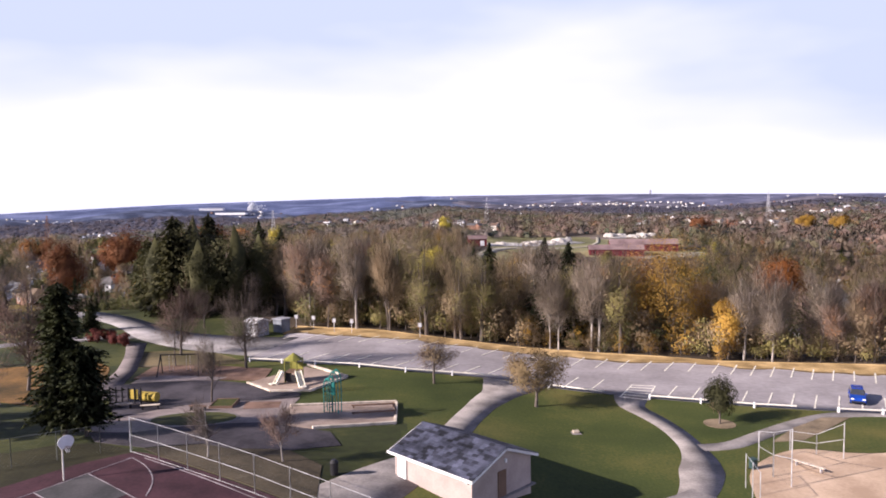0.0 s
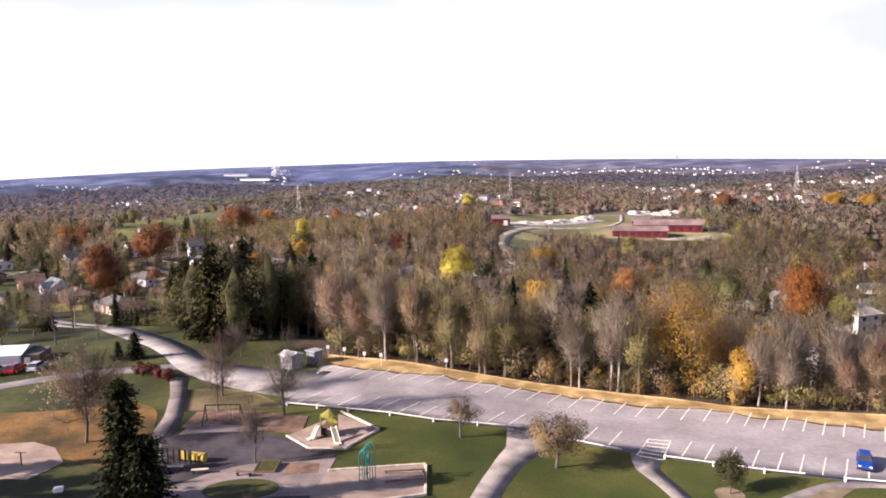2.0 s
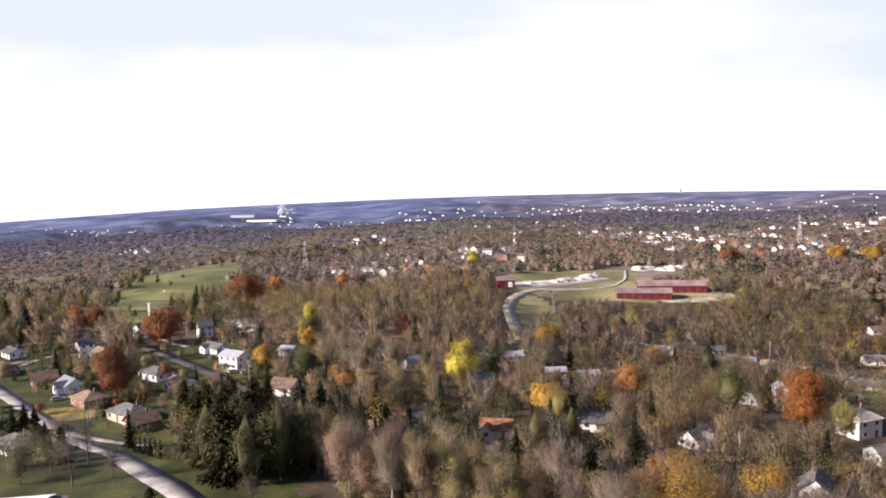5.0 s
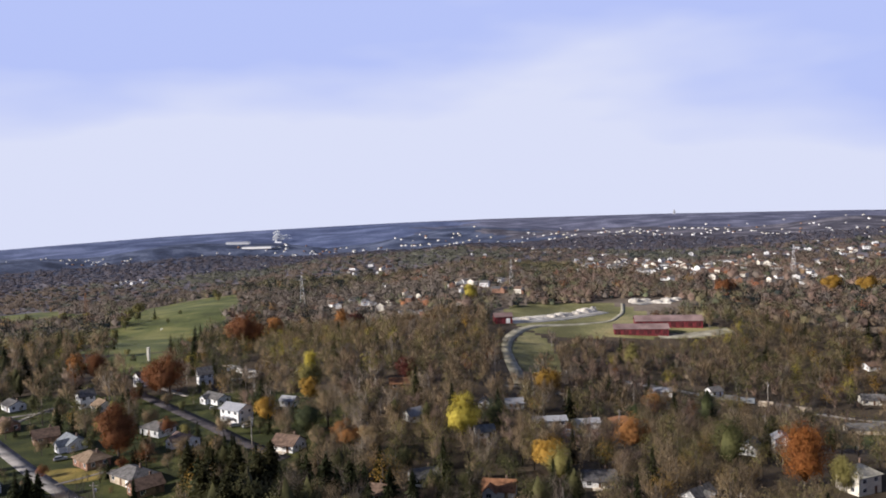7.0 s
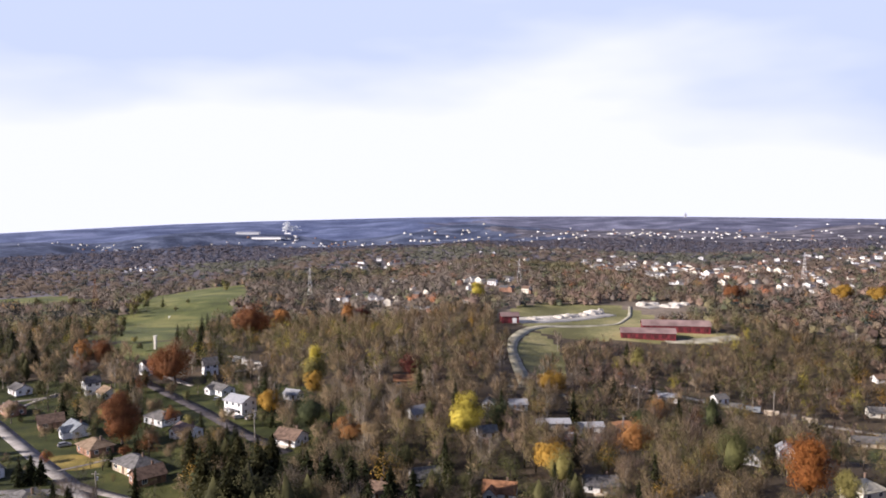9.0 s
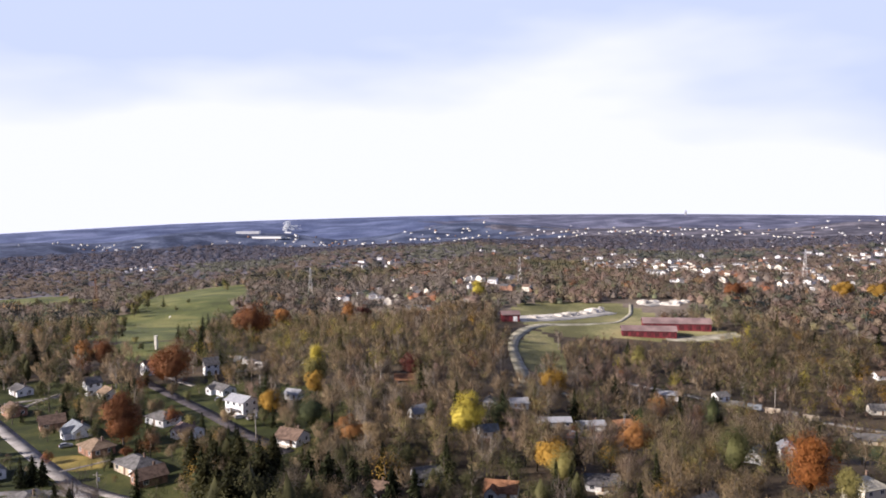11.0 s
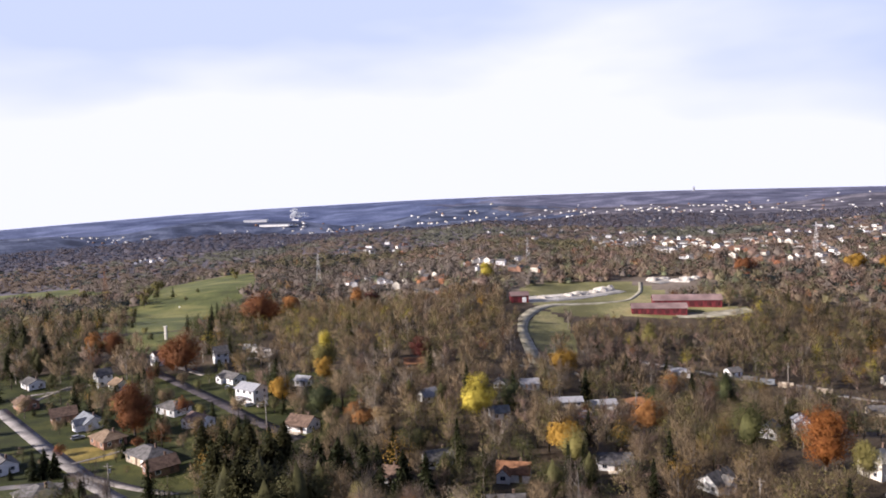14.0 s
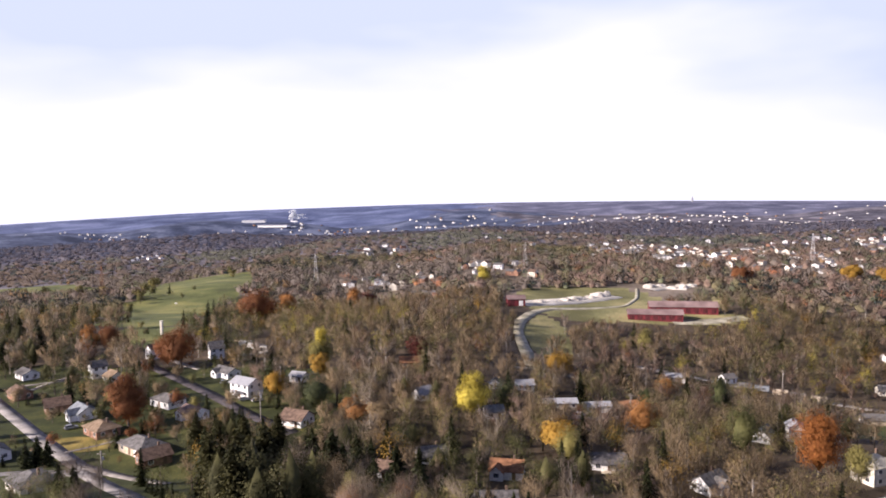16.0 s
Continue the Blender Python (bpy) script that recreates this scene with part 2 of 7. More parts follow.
L_OLIVE = mat("olive_leaves", (0.1756, 0.1580, 0.0521), (0.2692, 0.2383, 0.0833), **LEAF)
L_GREEN = mat("dull_green_leaves", (0.0713, 0.0770, 0.0291), (0.1265, 0.1276, 0.0493), **LEAF)
L_YELLOW = mat("yellow_leaves", (0.38, 0.31, 0.05), (0.5, 0.42, 0.08), **LEAF)
L_GOLD = mat("golden_orange_leaves", (0.2916, 0.1628, 0.0253), (0.3807, 0.2332, 0.0488), **LEAF)
L_ORANGE = mat("burnt_orange_leaves", (0.3, 0.135, 0.045), (0.38, 0.185, 0.065), **LEAF)
L_RUST = mat("rust_red_leaves", (0.1472, 0.0551, 0.0220), (0.2070, 0.0855, 0.0352), **LEAF)
L_FIRE = mat("fiery_orange_leaves", (0.2295, 0.0782, 0.0198), (0.3230, 0.1242, 0.0352), **LEAF)
L_RED = mat("deep_red_leaves", (0.1105, 0.0294, 0.024), (0.153, 0.042, 0.032), **LEAF)
L_PINE = mat("dark_spruce_needles", (0.0214, 0.0293, 0.0136), (0.0551, 0.0639, 0.0260), **LEAF)
L_PINE4 = mat("olive_pine_needles", (0.042, 0.044, 0.017), (0.085, 0.082, 0.034), **LEAF)
L_PINE3 = mat("olive_dark_needles", (0.0350, 0.0387, 0.0160), (0.0758, 0.0724, 0.0298), **LEAF)
L_PINE2 = mat("blue_green_needles", (0.0421, 0.0541, 0.0258), (0.0781, 0.0902, 0.0402), **LEAF)
# Far crowns: leaf colours muted and lifted to stand for haze.
H_OLIVE = mat("hazed_olive_leaves", (0.2037, 0.1800, 0.1035), (0.2746, 0.2437, 0.1413), **FARLEAF)
H_BROWN = mat("hazed_brown_leaves", (0.2091, 0.1589, 0.1137), (0.2746, 0.2153, 0.1551), **FARLEAF)
H_GREY = mat("hazed_bare_crowns", (0.2091, 0.1730, 0.1482), (0.2658, 0.2243, 0.1930), **FARLEAF)
H_ROSE = mat("hazed_rosy_crowns", (0.2481, 0.1712, 0.1362), (0.3154, 0.2243, 0.1776), **FARLEAF)
H_GREEN = mat("hazed_green_crowns", (0.1493, 0.1625, 0.1022), (0.2307, 0.2489, 0.1460), **FARLEAF)
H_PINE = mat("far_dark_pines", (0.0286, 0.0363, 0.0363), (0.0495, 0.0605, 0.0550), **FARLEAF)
H_GOLD = mat("hazed_golden_leaves", (0.3249, 0.2029, 0.0935), (0.4248, 0.2790, 0.1494), **FARLEAF)
H_RUST = mat("hazed_rust_leaves", (0.3770, 0.1547, 0.0845), (0.5089, 0.2275, 0.1268), **FARLEAF)
# Ridge crowns: haze put into paler, greyer leaf colours.
G_ONE = mat("hazed_ridge_brown", (0.1626, 0.1261, 0.1002), (0.2046, 0.1604, 0.1281), **FARLEAF)
G_TWO = mat("hazed_ridge_grey", (0.1450, 0.1228, 0.1150), (0.1850, 0.1573, 0.1458), **FARLEAF)
G_THREE = mat("hazed_ridge_green", (0.1312, 0.1338, 0.1063), (0.1726, 0.1736, 0.1365), **FARLEAF)
G_FOUR = mat("hazed_ridge_rust", (0.1637, 0.1189, 0.1143), (0.2029, 0.1493, 0.1427), **FARLEAF)
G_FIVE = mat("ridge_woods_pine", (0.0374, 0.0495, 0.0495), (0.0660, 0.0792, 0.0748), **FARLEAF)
# Crowns beyond the town: leaf colours tinted blue to imitate haze.
N_ONE = mat("haze_grey_woods", (0.1034, 0.0990, 0.1298), (0.1342, 0.1298, 0.1650), **FARLEAF)
N_TWO = mat("haze_blue_woods", (0.0793, 0.0880, 0.1342), (0.1077, 0.1187, 0.1716), **FARLEAF)
N_THREE = mat("haze_brown_woods", (0.1144, 0.0990, 0.1144), (0.1452, 0.1254, 0.1452), **FARLEAF)
SAND = mat("playground_sand", (0.2838, 0.215, 0.172), (0.3784, 0.2967, 0.2408), scale=0.4, fine=5, var=0.1)
DIRT = mat("infield_dirt", (0.44, 0.31, 0.21), (0.55, 0.41, 0.29), scale=0.3, fine=4, var=0.1)
APRON = mat("dusty_pinkish_paving", (0.2, 0.165, 0.152), (0.3, 0.25, 0.23), scale=0.25, fine=3, var=0.18, bump=0.15)
TANCHIP = mat("tan_wood_chips", (0.15, 0.115, 0.075), (0.24, 0.185, 0.12), scale=0.5, fine=8)
THINLAWN = mat("thin_olive_lawn", (0.085, 0.072, 0.034), (0.17, 0.132, 0.07), (0.12, 0.098, 0.048), scale=0.16, fine=3.0, bump=0.3)
# Olive grass whose colour is darkened further to imitate shade.
SHADELAWN = mat("shade_darkened_olive_lawn", (0.0204, 0.0198, 0.0081), (0.0420, 0.0384, 0.0161), (0.0288, 0.0276, 0.0112), scale=0.12, fine=3.0, bump=0.3)
BROWNLAWN = mat("brownish_worn_lawn", (0.05, 0.04, 0.024), (0.1, 0.08, 0.05), (0.07, 0.056, 0.034), scale=0.14, fine=3.0, bump=0.3)
DULLSTEEL = mat("weathered_fence_steel", (0.11, 0.12, 0.1), (0.17, 0.18, 0.155), rough=0.6, metal=0.3, scale=1.0)
MULCH = mat("reddish_wood_chips", (0.1380, 0.0806, 0.0559), (0.2280, 0.1430, 0.1040), scale=0.5, fine=8)
COURT = mat("maroon_court_surface", (0.0416, 0.0169, 0.0222), (0.0657, 0.0281, 0.0352), scale=0.3, fine=4, bump=0.05)
COURTPAINT = mat("worn_court_lines", (0.1800, 0.1500, 0.1600), (0.3150, 0.2850, 0.2960), scale=0.8, fine=6, bump=0.05)
COURTGREY = mat("grey_green_key_paint", (0.0595, 0.0589, 0.0595), (0.0803, 0.0763, 0.0765), scale=0.4, fine=5, bump=0.05)
TIMBER = mat("pale_border_timber", (0.50, 0.42, 0.33), (0.62, 0.54, 0.44), scale=1.0, fine=9)
GALV = mat("galvanised_steel", (0.50, 0.50, 0.50), (0.62, 0.62, 0.62), rough=0.45, metal=0.5, scale=1.0)
TEAL = mat("teal_enamelled_pipe", (0.02, 0.17, 0.15), (0.03, 0.23, 0.20), rough=0.4, bump=0)
YELLOWP = mat("yellow_plastic", (0.4125, 0.3024, 0.0500), (0.4875, 0.3600, 0.0800), rough=0.5, bump=0)
GREENP = mat("olive_plastic_roof", (0.16, 0.16, 0.03), (0.22, 0.21, 0.05), rough=0.5, bump=0)
SLIDEP = mat("cream_plastic", (0.70, 0.66, 0.52), (0.78, 0.74, 0.62), rough=0.45, bump=0)
BLUEP = mat("blue_car_paint", (0.01, 0.055, 0.34), (0.015, 0.075, 0.42), rough=0.22, metal=0.3, bump=0)
REDP = mat("red_car_paint", (0.30, 0.015, 0.02), rough=0.25, bump=0)
SILVERP = mat("silver_car_paint", (0.50, 0.51, 0.53), rough=0.25, metal=0.4, bump=0)
RUBBER = mat("black_rubber", (0.018, 0.018, 0.018), rough=0.8, bump=0)
BINBLACK = mat("black_bin_steel", (0.02, 0.02, 0.022), rough=0.6)
BINGREEN = mat("dark_green_bin", (0.03, 0.06, 0.055), rough=0.5)
GRAVEL = mat("pale_gravel", (0.4, 0.375, 0.34), (0.58, 0.55, 0.5), scale=0.08, fine=0.9, var=0.12)
STEAM = mat("white_steam", (0.8, 0.82, 0.86), rough=1.0, bump=0, sheer=0.5)


# ---- geometry helpers ----
def mesh_from(name, verts, polys, mats, index=None):
    """A mesh from arrays: polys is a list of (n, k) corner arrays, index the material slot of each polygon."""
    me = bpy.data.meshes.new(name)
    corners = np.concatenate([p.ravel() for p in polys]).astype(np.int32)
    sizes = np.concatenate([np.full(len(p), p.shape[1]) for p in polys])
    me.vertices.add(len(verts))
    me.vertices.foreach_set("co", np.asarray(verts, np.float32).ravel())
    me.loops.add(len(corners))
    me.loops.foreach_set("vertex_index", corners)
    me.polygons.add(len(sizes))
    me.polygons.foreach_set("loop_start", np.concatenate([[0], np.cumsum(sizes)[:-1]]).astype(np.int32))
    for m in mats:
        me.materials.append(m)
    if index is not None:
        me.polygons.foreach_set("material_index", np.asarray(index, np.int32))
    me.update(calc_edges=True)
    return me


def part(name, bm, material, parent=None, label=""):
    """Links a bmesh as one mesh object, under a thing or a part if one is given."""
    me = bpy.data.meshes.new(name)
    bmesh.ops.recalc_face_normals(bm, faces=bm.faces)
    bm.to_mesh(me)
    bm.free()
    me.materials.append(material)
    ob = new(name, me)
    if parent:
        ob.parent = parent
    if label:
        ob["label"] = label
    return ob


def thing(name, m, label, category, group="", kind=""):
    ob = new(name)
    ob.empty_display_size = 0.3
    ob.matrix_world = m
    return tagged(ob, label, category, group, kind)


def box(sx, sy, sz, x=0, y=0, z=0, rz=0, rx=0, ry=0, bm=None, bevel=0.0):
    """A box of that size with its base's middle at x, y, z; bevelled if asked."""
    bm = bm or bmesh.new()
    got = bmesh.ops.create_cube(bm, size=1, matrix=pose(x, y, z, rx, ry, rz) @ Matrix.Translation((0, 0, sz / 2)) @ Matrix.Diagonal((sx, sy, sz, 1)))
    if bevel:
        edges = list({e for v in got["verts"] for e in v.link_edges})
        bmesh.ops.bevel(bm, geom=edges, offset=bevel, segments=1, affect="EDGES")
    return bm


def bar(a, b, r, n=6, bm=None):
    """A round bar from a to b."""
    bm = bm or bmesh.new()
    a, b = Vector(a), Vector(b)
    d = b - a
    m = Matrix.Translation((a + b) / 2) @ d.to_track_quat("Z", "Y").to_matrix().to_4x4()
    bmesh.ops.create_cone(bm, cap_ends=True, segments=n, radius1=r, radius2=r, depth=d.length, matrix=m)
    return bm


def slab(points, z0, z1, bm=None):
    """A flat plate with that outline."""
    bm = bm or bmesh.new()
    low = [bm.verts.new((x, y, z0)) for x, y in points]
    top = [bm.verts.new((x, y, z1)) for x, y in points]
    bm.faces.new(top)
    n = len(points)
    for i in range(n):
        bm.faces.new((low[i], low[(i + 1) % n], top[(i + 1) % n], top[i]))
    return bm


def smooth_line(pts, step=2.0):
    """Points at even steps along a soft curve through pts."""
    p = np.array(pts, float)
    s = np.concatenate([[0], np.cumsum(np.hypot(*np.diff(p, axis=0).T))])
    t = np.linspace(0, s[-1], max(2, int(s[-1] / step)))
    q = np.stack([np.interp(t, s, p[:, 0]), np.interp(t, s, p[:, 1])], 1)
    for _ in range(3):
        q[1:-1] = (q[:-2] + 2 * q[1:-1] + q[2:]) / 4
    return q


ROADS = []


def ribbon(name, pts, width, material, label, category, lift=0.05, step=2.0, wide=None):
    """A road or path that follows the ground, as a strip with thin sides."""
    q = smooth_line(pts, step)
    d = np.gradient(q, axis=0)
    d /= np.hypot(d[:, 0], d[:, 1])[:, None]
    side = np.stack([-d[:, 1], d[:, 0]], 1)
    w = np.interp(np.linspace(0, 1, len(q)), np.linspace(0, 1, len(wide)), wide)[:, None] / 2 if wide else width / 2
    a, b = q + side * w, q - side * w
    za, zb = height(a[:, 0], a[:, 1]) + lift, height(b[:, 0], b[:, 1]) + lift
    n = len(q)
    v = np.concatenate([np.c_[a, za], np.c_[b, zb], np.c_[a, za - lift - 0.4], np.c_[b, zb - lift - 0.4]])
    i = np.arange(n - 1)
    faces = np.concatenate([np.stack([i + n, i + n + 1, i + 1, i], 1), np.stack([i, i + 1, i + 1 + 2 * n, i + 2 * n], 1), np.stack([i + 3 * n, i + 3 * n + 1, i + n + 1, i + n], 1)])
    ob = new(name, mesh_from(name, v, [faces], [material]))
    ROADS.append((q, width / 2 + 2.5))
    return tagged(ob, label, category, kind="structure")


# ---- the lie of the land ----
# Skyline heights by bearing, shaped so the horizon fits the camera's view.
RIDGE = (-30, 0, 22, 36, 48, 57, 60, 58, 55, 46, 38, 25, 15)


def sm(a, b, v):
    """Smooth step from a to b."""
    u = np.clip((np.asarray(v, float) - a) / (b - a), 0, 1)
    return u * u * (3 - 2 * u)


def height(x, y):
    """The lie of the land: a flat park, a wooded slope, a shallow valley, far ridges shaped to fit the camera's view.
    """
    x, y = np.asarray(x, float), np.asarray(y, float)
    r, az = np.hypot(x, y), np.degrees(np.arctan2(x, np.maximum(y, 1e-3)))
    start = np.interp(x, (-60, -40, -17, 2, 18, 32, 50, 140), (136, 126, 116, 109.5, 105, 101, 98, 90))
    rise = 1.8 * sm(12, -18, x) * sm(-100, -62, x)
    rise = rise + sm(77, 55, y) * (0.8 * sm(12, -3, x) + 0.8 * sm(-5, -28, x)) * sm(-120, -80, x)
    h = rise - (7 + rise + 3 * sm(-60, 0, x) + 3 * sm(0, 60, x)) * sm(start, start + 46, y)
    h = h - (8 * sm(-30, 40, x) + 10 * sm(40, 180, x)) * sm(190, 330, y) * (1 - sm(400, 520, y))
    h = h + 8 * sm(520, 760, y) * sm(-200, -50, x)
    h = h - 12 * sm(-20, -120, x) * sm(380, 560, y) * (1 - sm(900, 1500, y))
    h = h + 6 * np.exp(-((x + 280) / 70) ** 2 - ((y - 680) / 80) ** 2)
    h = h - 40 * sm(-150, -900, x) * sm(1000, 2300, y) * (1 - sm(3000, 4200, r))
    h = h - 13 * sm(-290, -470, x) * sm(680, 950, r) * (1 - sm(2100, 2700, r))
    far = sm(700, 1600, r)
    h = h + far * (7 * np.sin(x / 210 + y / 370) + 6 * np.sin(x / 130 - y / 260 + 1) + 5 * np.sin(y / 190 + x / 900))
    h = h + 45 * np.exp(-((r - 2700) / 260) ** 2) * sm(-10, -20, az) + 16 * np.exp(-((r - 1900) / 160) ** 2) * sm(-14, -26, az)
    h = h + sm(1700, 2300, r) * (8 * np.sin(x / 95 + 0.8 * np.sin(y / 150)) * np.sin(y / 125 + x / 310) + 9 * np.sin(x / 230 - 1) * np.sin(y / 170))
    skyline = np.interp(az, (-40, -32, -26, -20, -13, -7, 0, 7, 13, 20, 26, 32, 40), RIDGE)
    return h * (1 - sm(3600, 4600, r)) + skyline * sm(2300, 4600, r)


def edge(x):
    """How far ahead the woods begin behind the parking lot."""
    return np.interp(x, (-60, -40, -31, -17, -9, 2, 10, 18, 25, 32, 39, 50, 80, 140), (134, 124, 116.8, 113, 110, 107.4, 105.5, 102.6, 100.5, 97.5, 96.3, 95, 90, 82))


front = np.radians(np.arange(-46, 46.01, 0.5))
rest = np.radians(np.arange(50, 314, 4.0))
bearing = np.concatenate([front, rest])
rings = np.concatenate([[0.5, 15, 30], np.arange(40, 180, 2.5), np.arange(180, 520, 6), np.arange(520, 1500, 20), np.arange(1500, 4780, 40)])
gx, gy = np.outer(rings, np.sin(bearing)), np.outer(rings, np.cos(bearing))
na, nr = len(bearing), len(rings)
ground_verts = np.stack([gx, gy, height(gx, gy)], -1).reshape(-1, 3)
ri, ai = np.meshgrid(np.arange(nr - 1), np.arange(na), indexing="ij")
an = (ai + 1) % na
quads = np.stack([ri * na + ai, (ri + 1) * na + ai, (ri + 1) * na + an, ri * na + an], -1).reshape(-1, 4)
mid = ground_verts[quads].mean(1)
mx, my = mid[:, 0], mid[:, 1]
mr = np.hypot(mx, my)
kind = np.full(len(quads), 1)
kind[(my < edge(mx)) & (mr < 300)] = 0
kind[(mx < -62) & (my > 100) & (my < 300) & (mr < 420)] = 4
# West lawn takes the darker YARD grass in place of shade.
kind[(mx < -39) & (my < 150) & (mr < 300)] = 4
kind[(mx < -7) & (my < 66) & (mr < 300)] = 4
HILL = ((-212, 380, 26), (-234, 440, 38), (-262, 510, 46), (-288, 585, 52), (-312, 660, 60), (-338, 740, 66), (-368, 815, 62), (-470, 712, 58), (-535, 758, 64), (-602, 806, 60), (-190, 346, 13), (-200, 362, 14), (-178, 352, 9))
for hx, hy, hr in HILL:
    kind[np.hypot(mx - hx, my - hy) < hr] = 5
kind[((mx - 60) / 60) ** 2 + ((my - 545) / 75) ** 2 < 1] = 7
kind[((mx - 22) / 14) ** 2 + ((my - 420) / 60) ** 2 < 1] = 7
kind[((mx - 165) / 30) ** 2 + ((my - 280) / 16) ** 2 < 1] = 4
kind[((mx - 112) / 50) ** 2 + ((my - 490) / 19) ** 2 < 1] = 7
# The paler floor lightens the shaded gaps of the far woods.
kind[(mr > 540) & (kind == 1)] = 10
# Rings farther out take the bluer, haze-tinted ground.
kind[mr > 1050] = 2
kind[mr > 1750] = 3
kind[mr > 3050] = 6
# Eastern hills get browner and greyer haze tints than western ones.
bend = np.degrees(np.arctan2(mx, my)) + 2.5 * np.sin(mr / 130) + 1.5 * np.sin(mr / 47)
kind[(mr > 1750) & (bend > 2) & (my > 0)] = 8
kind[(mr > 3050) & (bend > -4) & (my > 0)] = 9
ground = tagged(new("ground", mesh_from("ground", ground_verts, [quads], [LAWN, SHADELITTER, HAZEPURPLE, HAZEWOOD, YARD, FAIRWAY, HAZEHILL, MEADOW, HAZEBROWN, HAZEGREY, PALEFLOOR], kind)),
                "grassy park ground and leaf-covered woodland running to wooded hills tinted for haze", "ground", kind="structure")
ground.data.polygons.foreach_set("use_smooth", np.ones(len(quads), bool))

# ---- parking lot, streets and paths ----
NEAR = [(-30.6, 92.6), (-20.8, 90.3), (-9.1, 87.7), (2.9, 87.7), (8.0, 84.9), (18.3, 80.6), (28.3, 77.4), (36, 75.6), (44, 74.2), (62, 71), (120, 60)]
FAR = [(-29.6, 112.6), (-21, 109.6), (-10.1, 107.9), (2.0, 104.9), (9.0, 102.9), (17, 99.9), (24, 98.2), (30, 97.2), (37, 95.1), (49, 91.4), (80, 84), (125, 72)]


def drape(a, b, lift, across=8, skirt=0.5):
    """A sheet between two lines that lies on the ground, with its sides turned down."""
    n = len(a)
    f = np.linspace(0, 1, across + 1)[None, :, None]
    q = (a[:, None] * (1 - f) + b[:, None] * f).reshape(-1, 2)
    z = height(q[:, 0], q[:, 1]) + lift
    v = np.c_[q, z]
    i, k = np.meshgrid(np.arange(n - 1), np.arange(across), indexing="ij")
    w = across + 1
    faces = [np.stack([i * w + k, (i + 1) * w + k, (i + 1) * w + k + 1, i * w + k + 1], -1).reshape(-1, 4)]
    rim = np.concatenate([np.arange(n) * w, (n - 1) * w + np.arange(1, w), np.arange(n - 2, -1, -1) * w + across, np.arange(across - 1, 0, -1)])
    low = v[rim] - np.array([0, 0, skirt])
    m, r = len(rim), np.arange(len(rim))
    faces.append(np.stack([rim, rim[(r + 1) % m], len(v) + (r + 1) % m, len(v) + r], -1))
    return np.concatenate([v, low]), faces


def even(pts, n):
    """n points at even steps along a soft curve."""
    q = smooth_line(pts, 1.5)
    s = np.linspace(0, len(q) - 1, n)
    return np.stack([np.interp(s, np.arange(len(q)), q[:, 0]), np.interp(s, np.arange(len(q)), q[:, 1])], 1)


near_q, far_q = even(NEAR, 190), even(FAR, 190)
v, f = drape(near_q, far_q, 0.06)
lot = tagged(new("parking_lot", mesh_from("parking_lot", v, f, [ASPHALT])), "sun-bleached grey asphalt parking lot with faded stall lines", "parking lot", kind="structure")
verge_q = np.array([(x - 0.5, max(y + 1.5, float(edge(x)) + 1.0)) for x, y in far_q])
stray = np.array([random.uniform(-0.4, 2.8) for _ in far_q])
for _ in range(2):
    stray[1:-1] = (stray[:-2] + stray[1:-1] + stray[2:]) / 3
verge_in = far_q - np.stack([stray * 0.35, stray], 1)
v, f = drape(verge_in, verge_q, 0.075, 6)
tagged(new("verge", mesh_from("verge", v, f, [DRYGRASS])), "grass verge covered with fallen orange leaves", "verge", kind="structure")

STALL = Vector((2.55, 4.8, 0))


def stall_line(x, y, k=1.0):
    """One faded stall line that runs back from its far end."""
    a = Vector((x, y, 0))
    b = a - STALL * k
    n = Vector((STALL.y, -STALL.x, 0)).normalized() * 0.08
    bm = bmesh.new()
    rows = []
    for i in range(4):
        c = a.lerp(b, i / 3)
        z = Vector((0, 0, float(height(c.x, c.y)) + 0.09))
        rows.append([bm.verts.new(c + n + z), bm.verts.new(c - n + z), bm.verts.new(c - n + z - Vector((0, 0, 0.05))), bm.verts.new(c + n + z - Vector((0, 0, 0.05)))])
    for r, s in zip(rows[:-1], rows[1:]):
        for i in range(4):
            bm.faces.new((r[i], r[(i + 1) % 4], s[(i + 1) % 4], s[i]))
    bm.faces.new(rows[0])
    bm.faces.new(rows[-1][::-1])
    return part("stall_line", bm, PAINT, lot)


xs = [-27 + 2.95 * i for i in range(15)] + [17.3 + 2.8 * i for i in range(6)] + [33.4 + 2.15 * i for i in range(24)]
for x in xs:
    stall_line(x + 0.3, float(np.interp(x, [p[0] for p in FAR], [p[1] for p in FAR])) - 0.4, random.uniform(0.92, 1.05))
for x in [-26 + 2.9 * i for i in range(11)] + [12.1, 15.0] + [22.9 + 2.4 * i for i in range(4)] + [32.6 + 2.2 * i for i in range(20)]:
    y = float(np.interp(x - 2.1, [p[0] for p in NEAR], [p[1] for p in NEAR])) + 5.6
    stall_line(x, y, random.uniform(0.9, 1.0))
# hatched bay
for i in range(6):
    f = i / 5
    a, b = Vector((15.4, 81.1, 0)).lerp(Vector((17.8, 86.0, 0)), f), Vector((18.1, 79.9, 0)).lerp(Vector((20.4, 85.5, 0)), f)
    n = Vector((0, 0.09, 0))
    part("stall_line", slab([(a + n).xy, (a - n).xy, (b - n).xy, (b + n).xy], 0.05, 0.08), PAINT, lot)
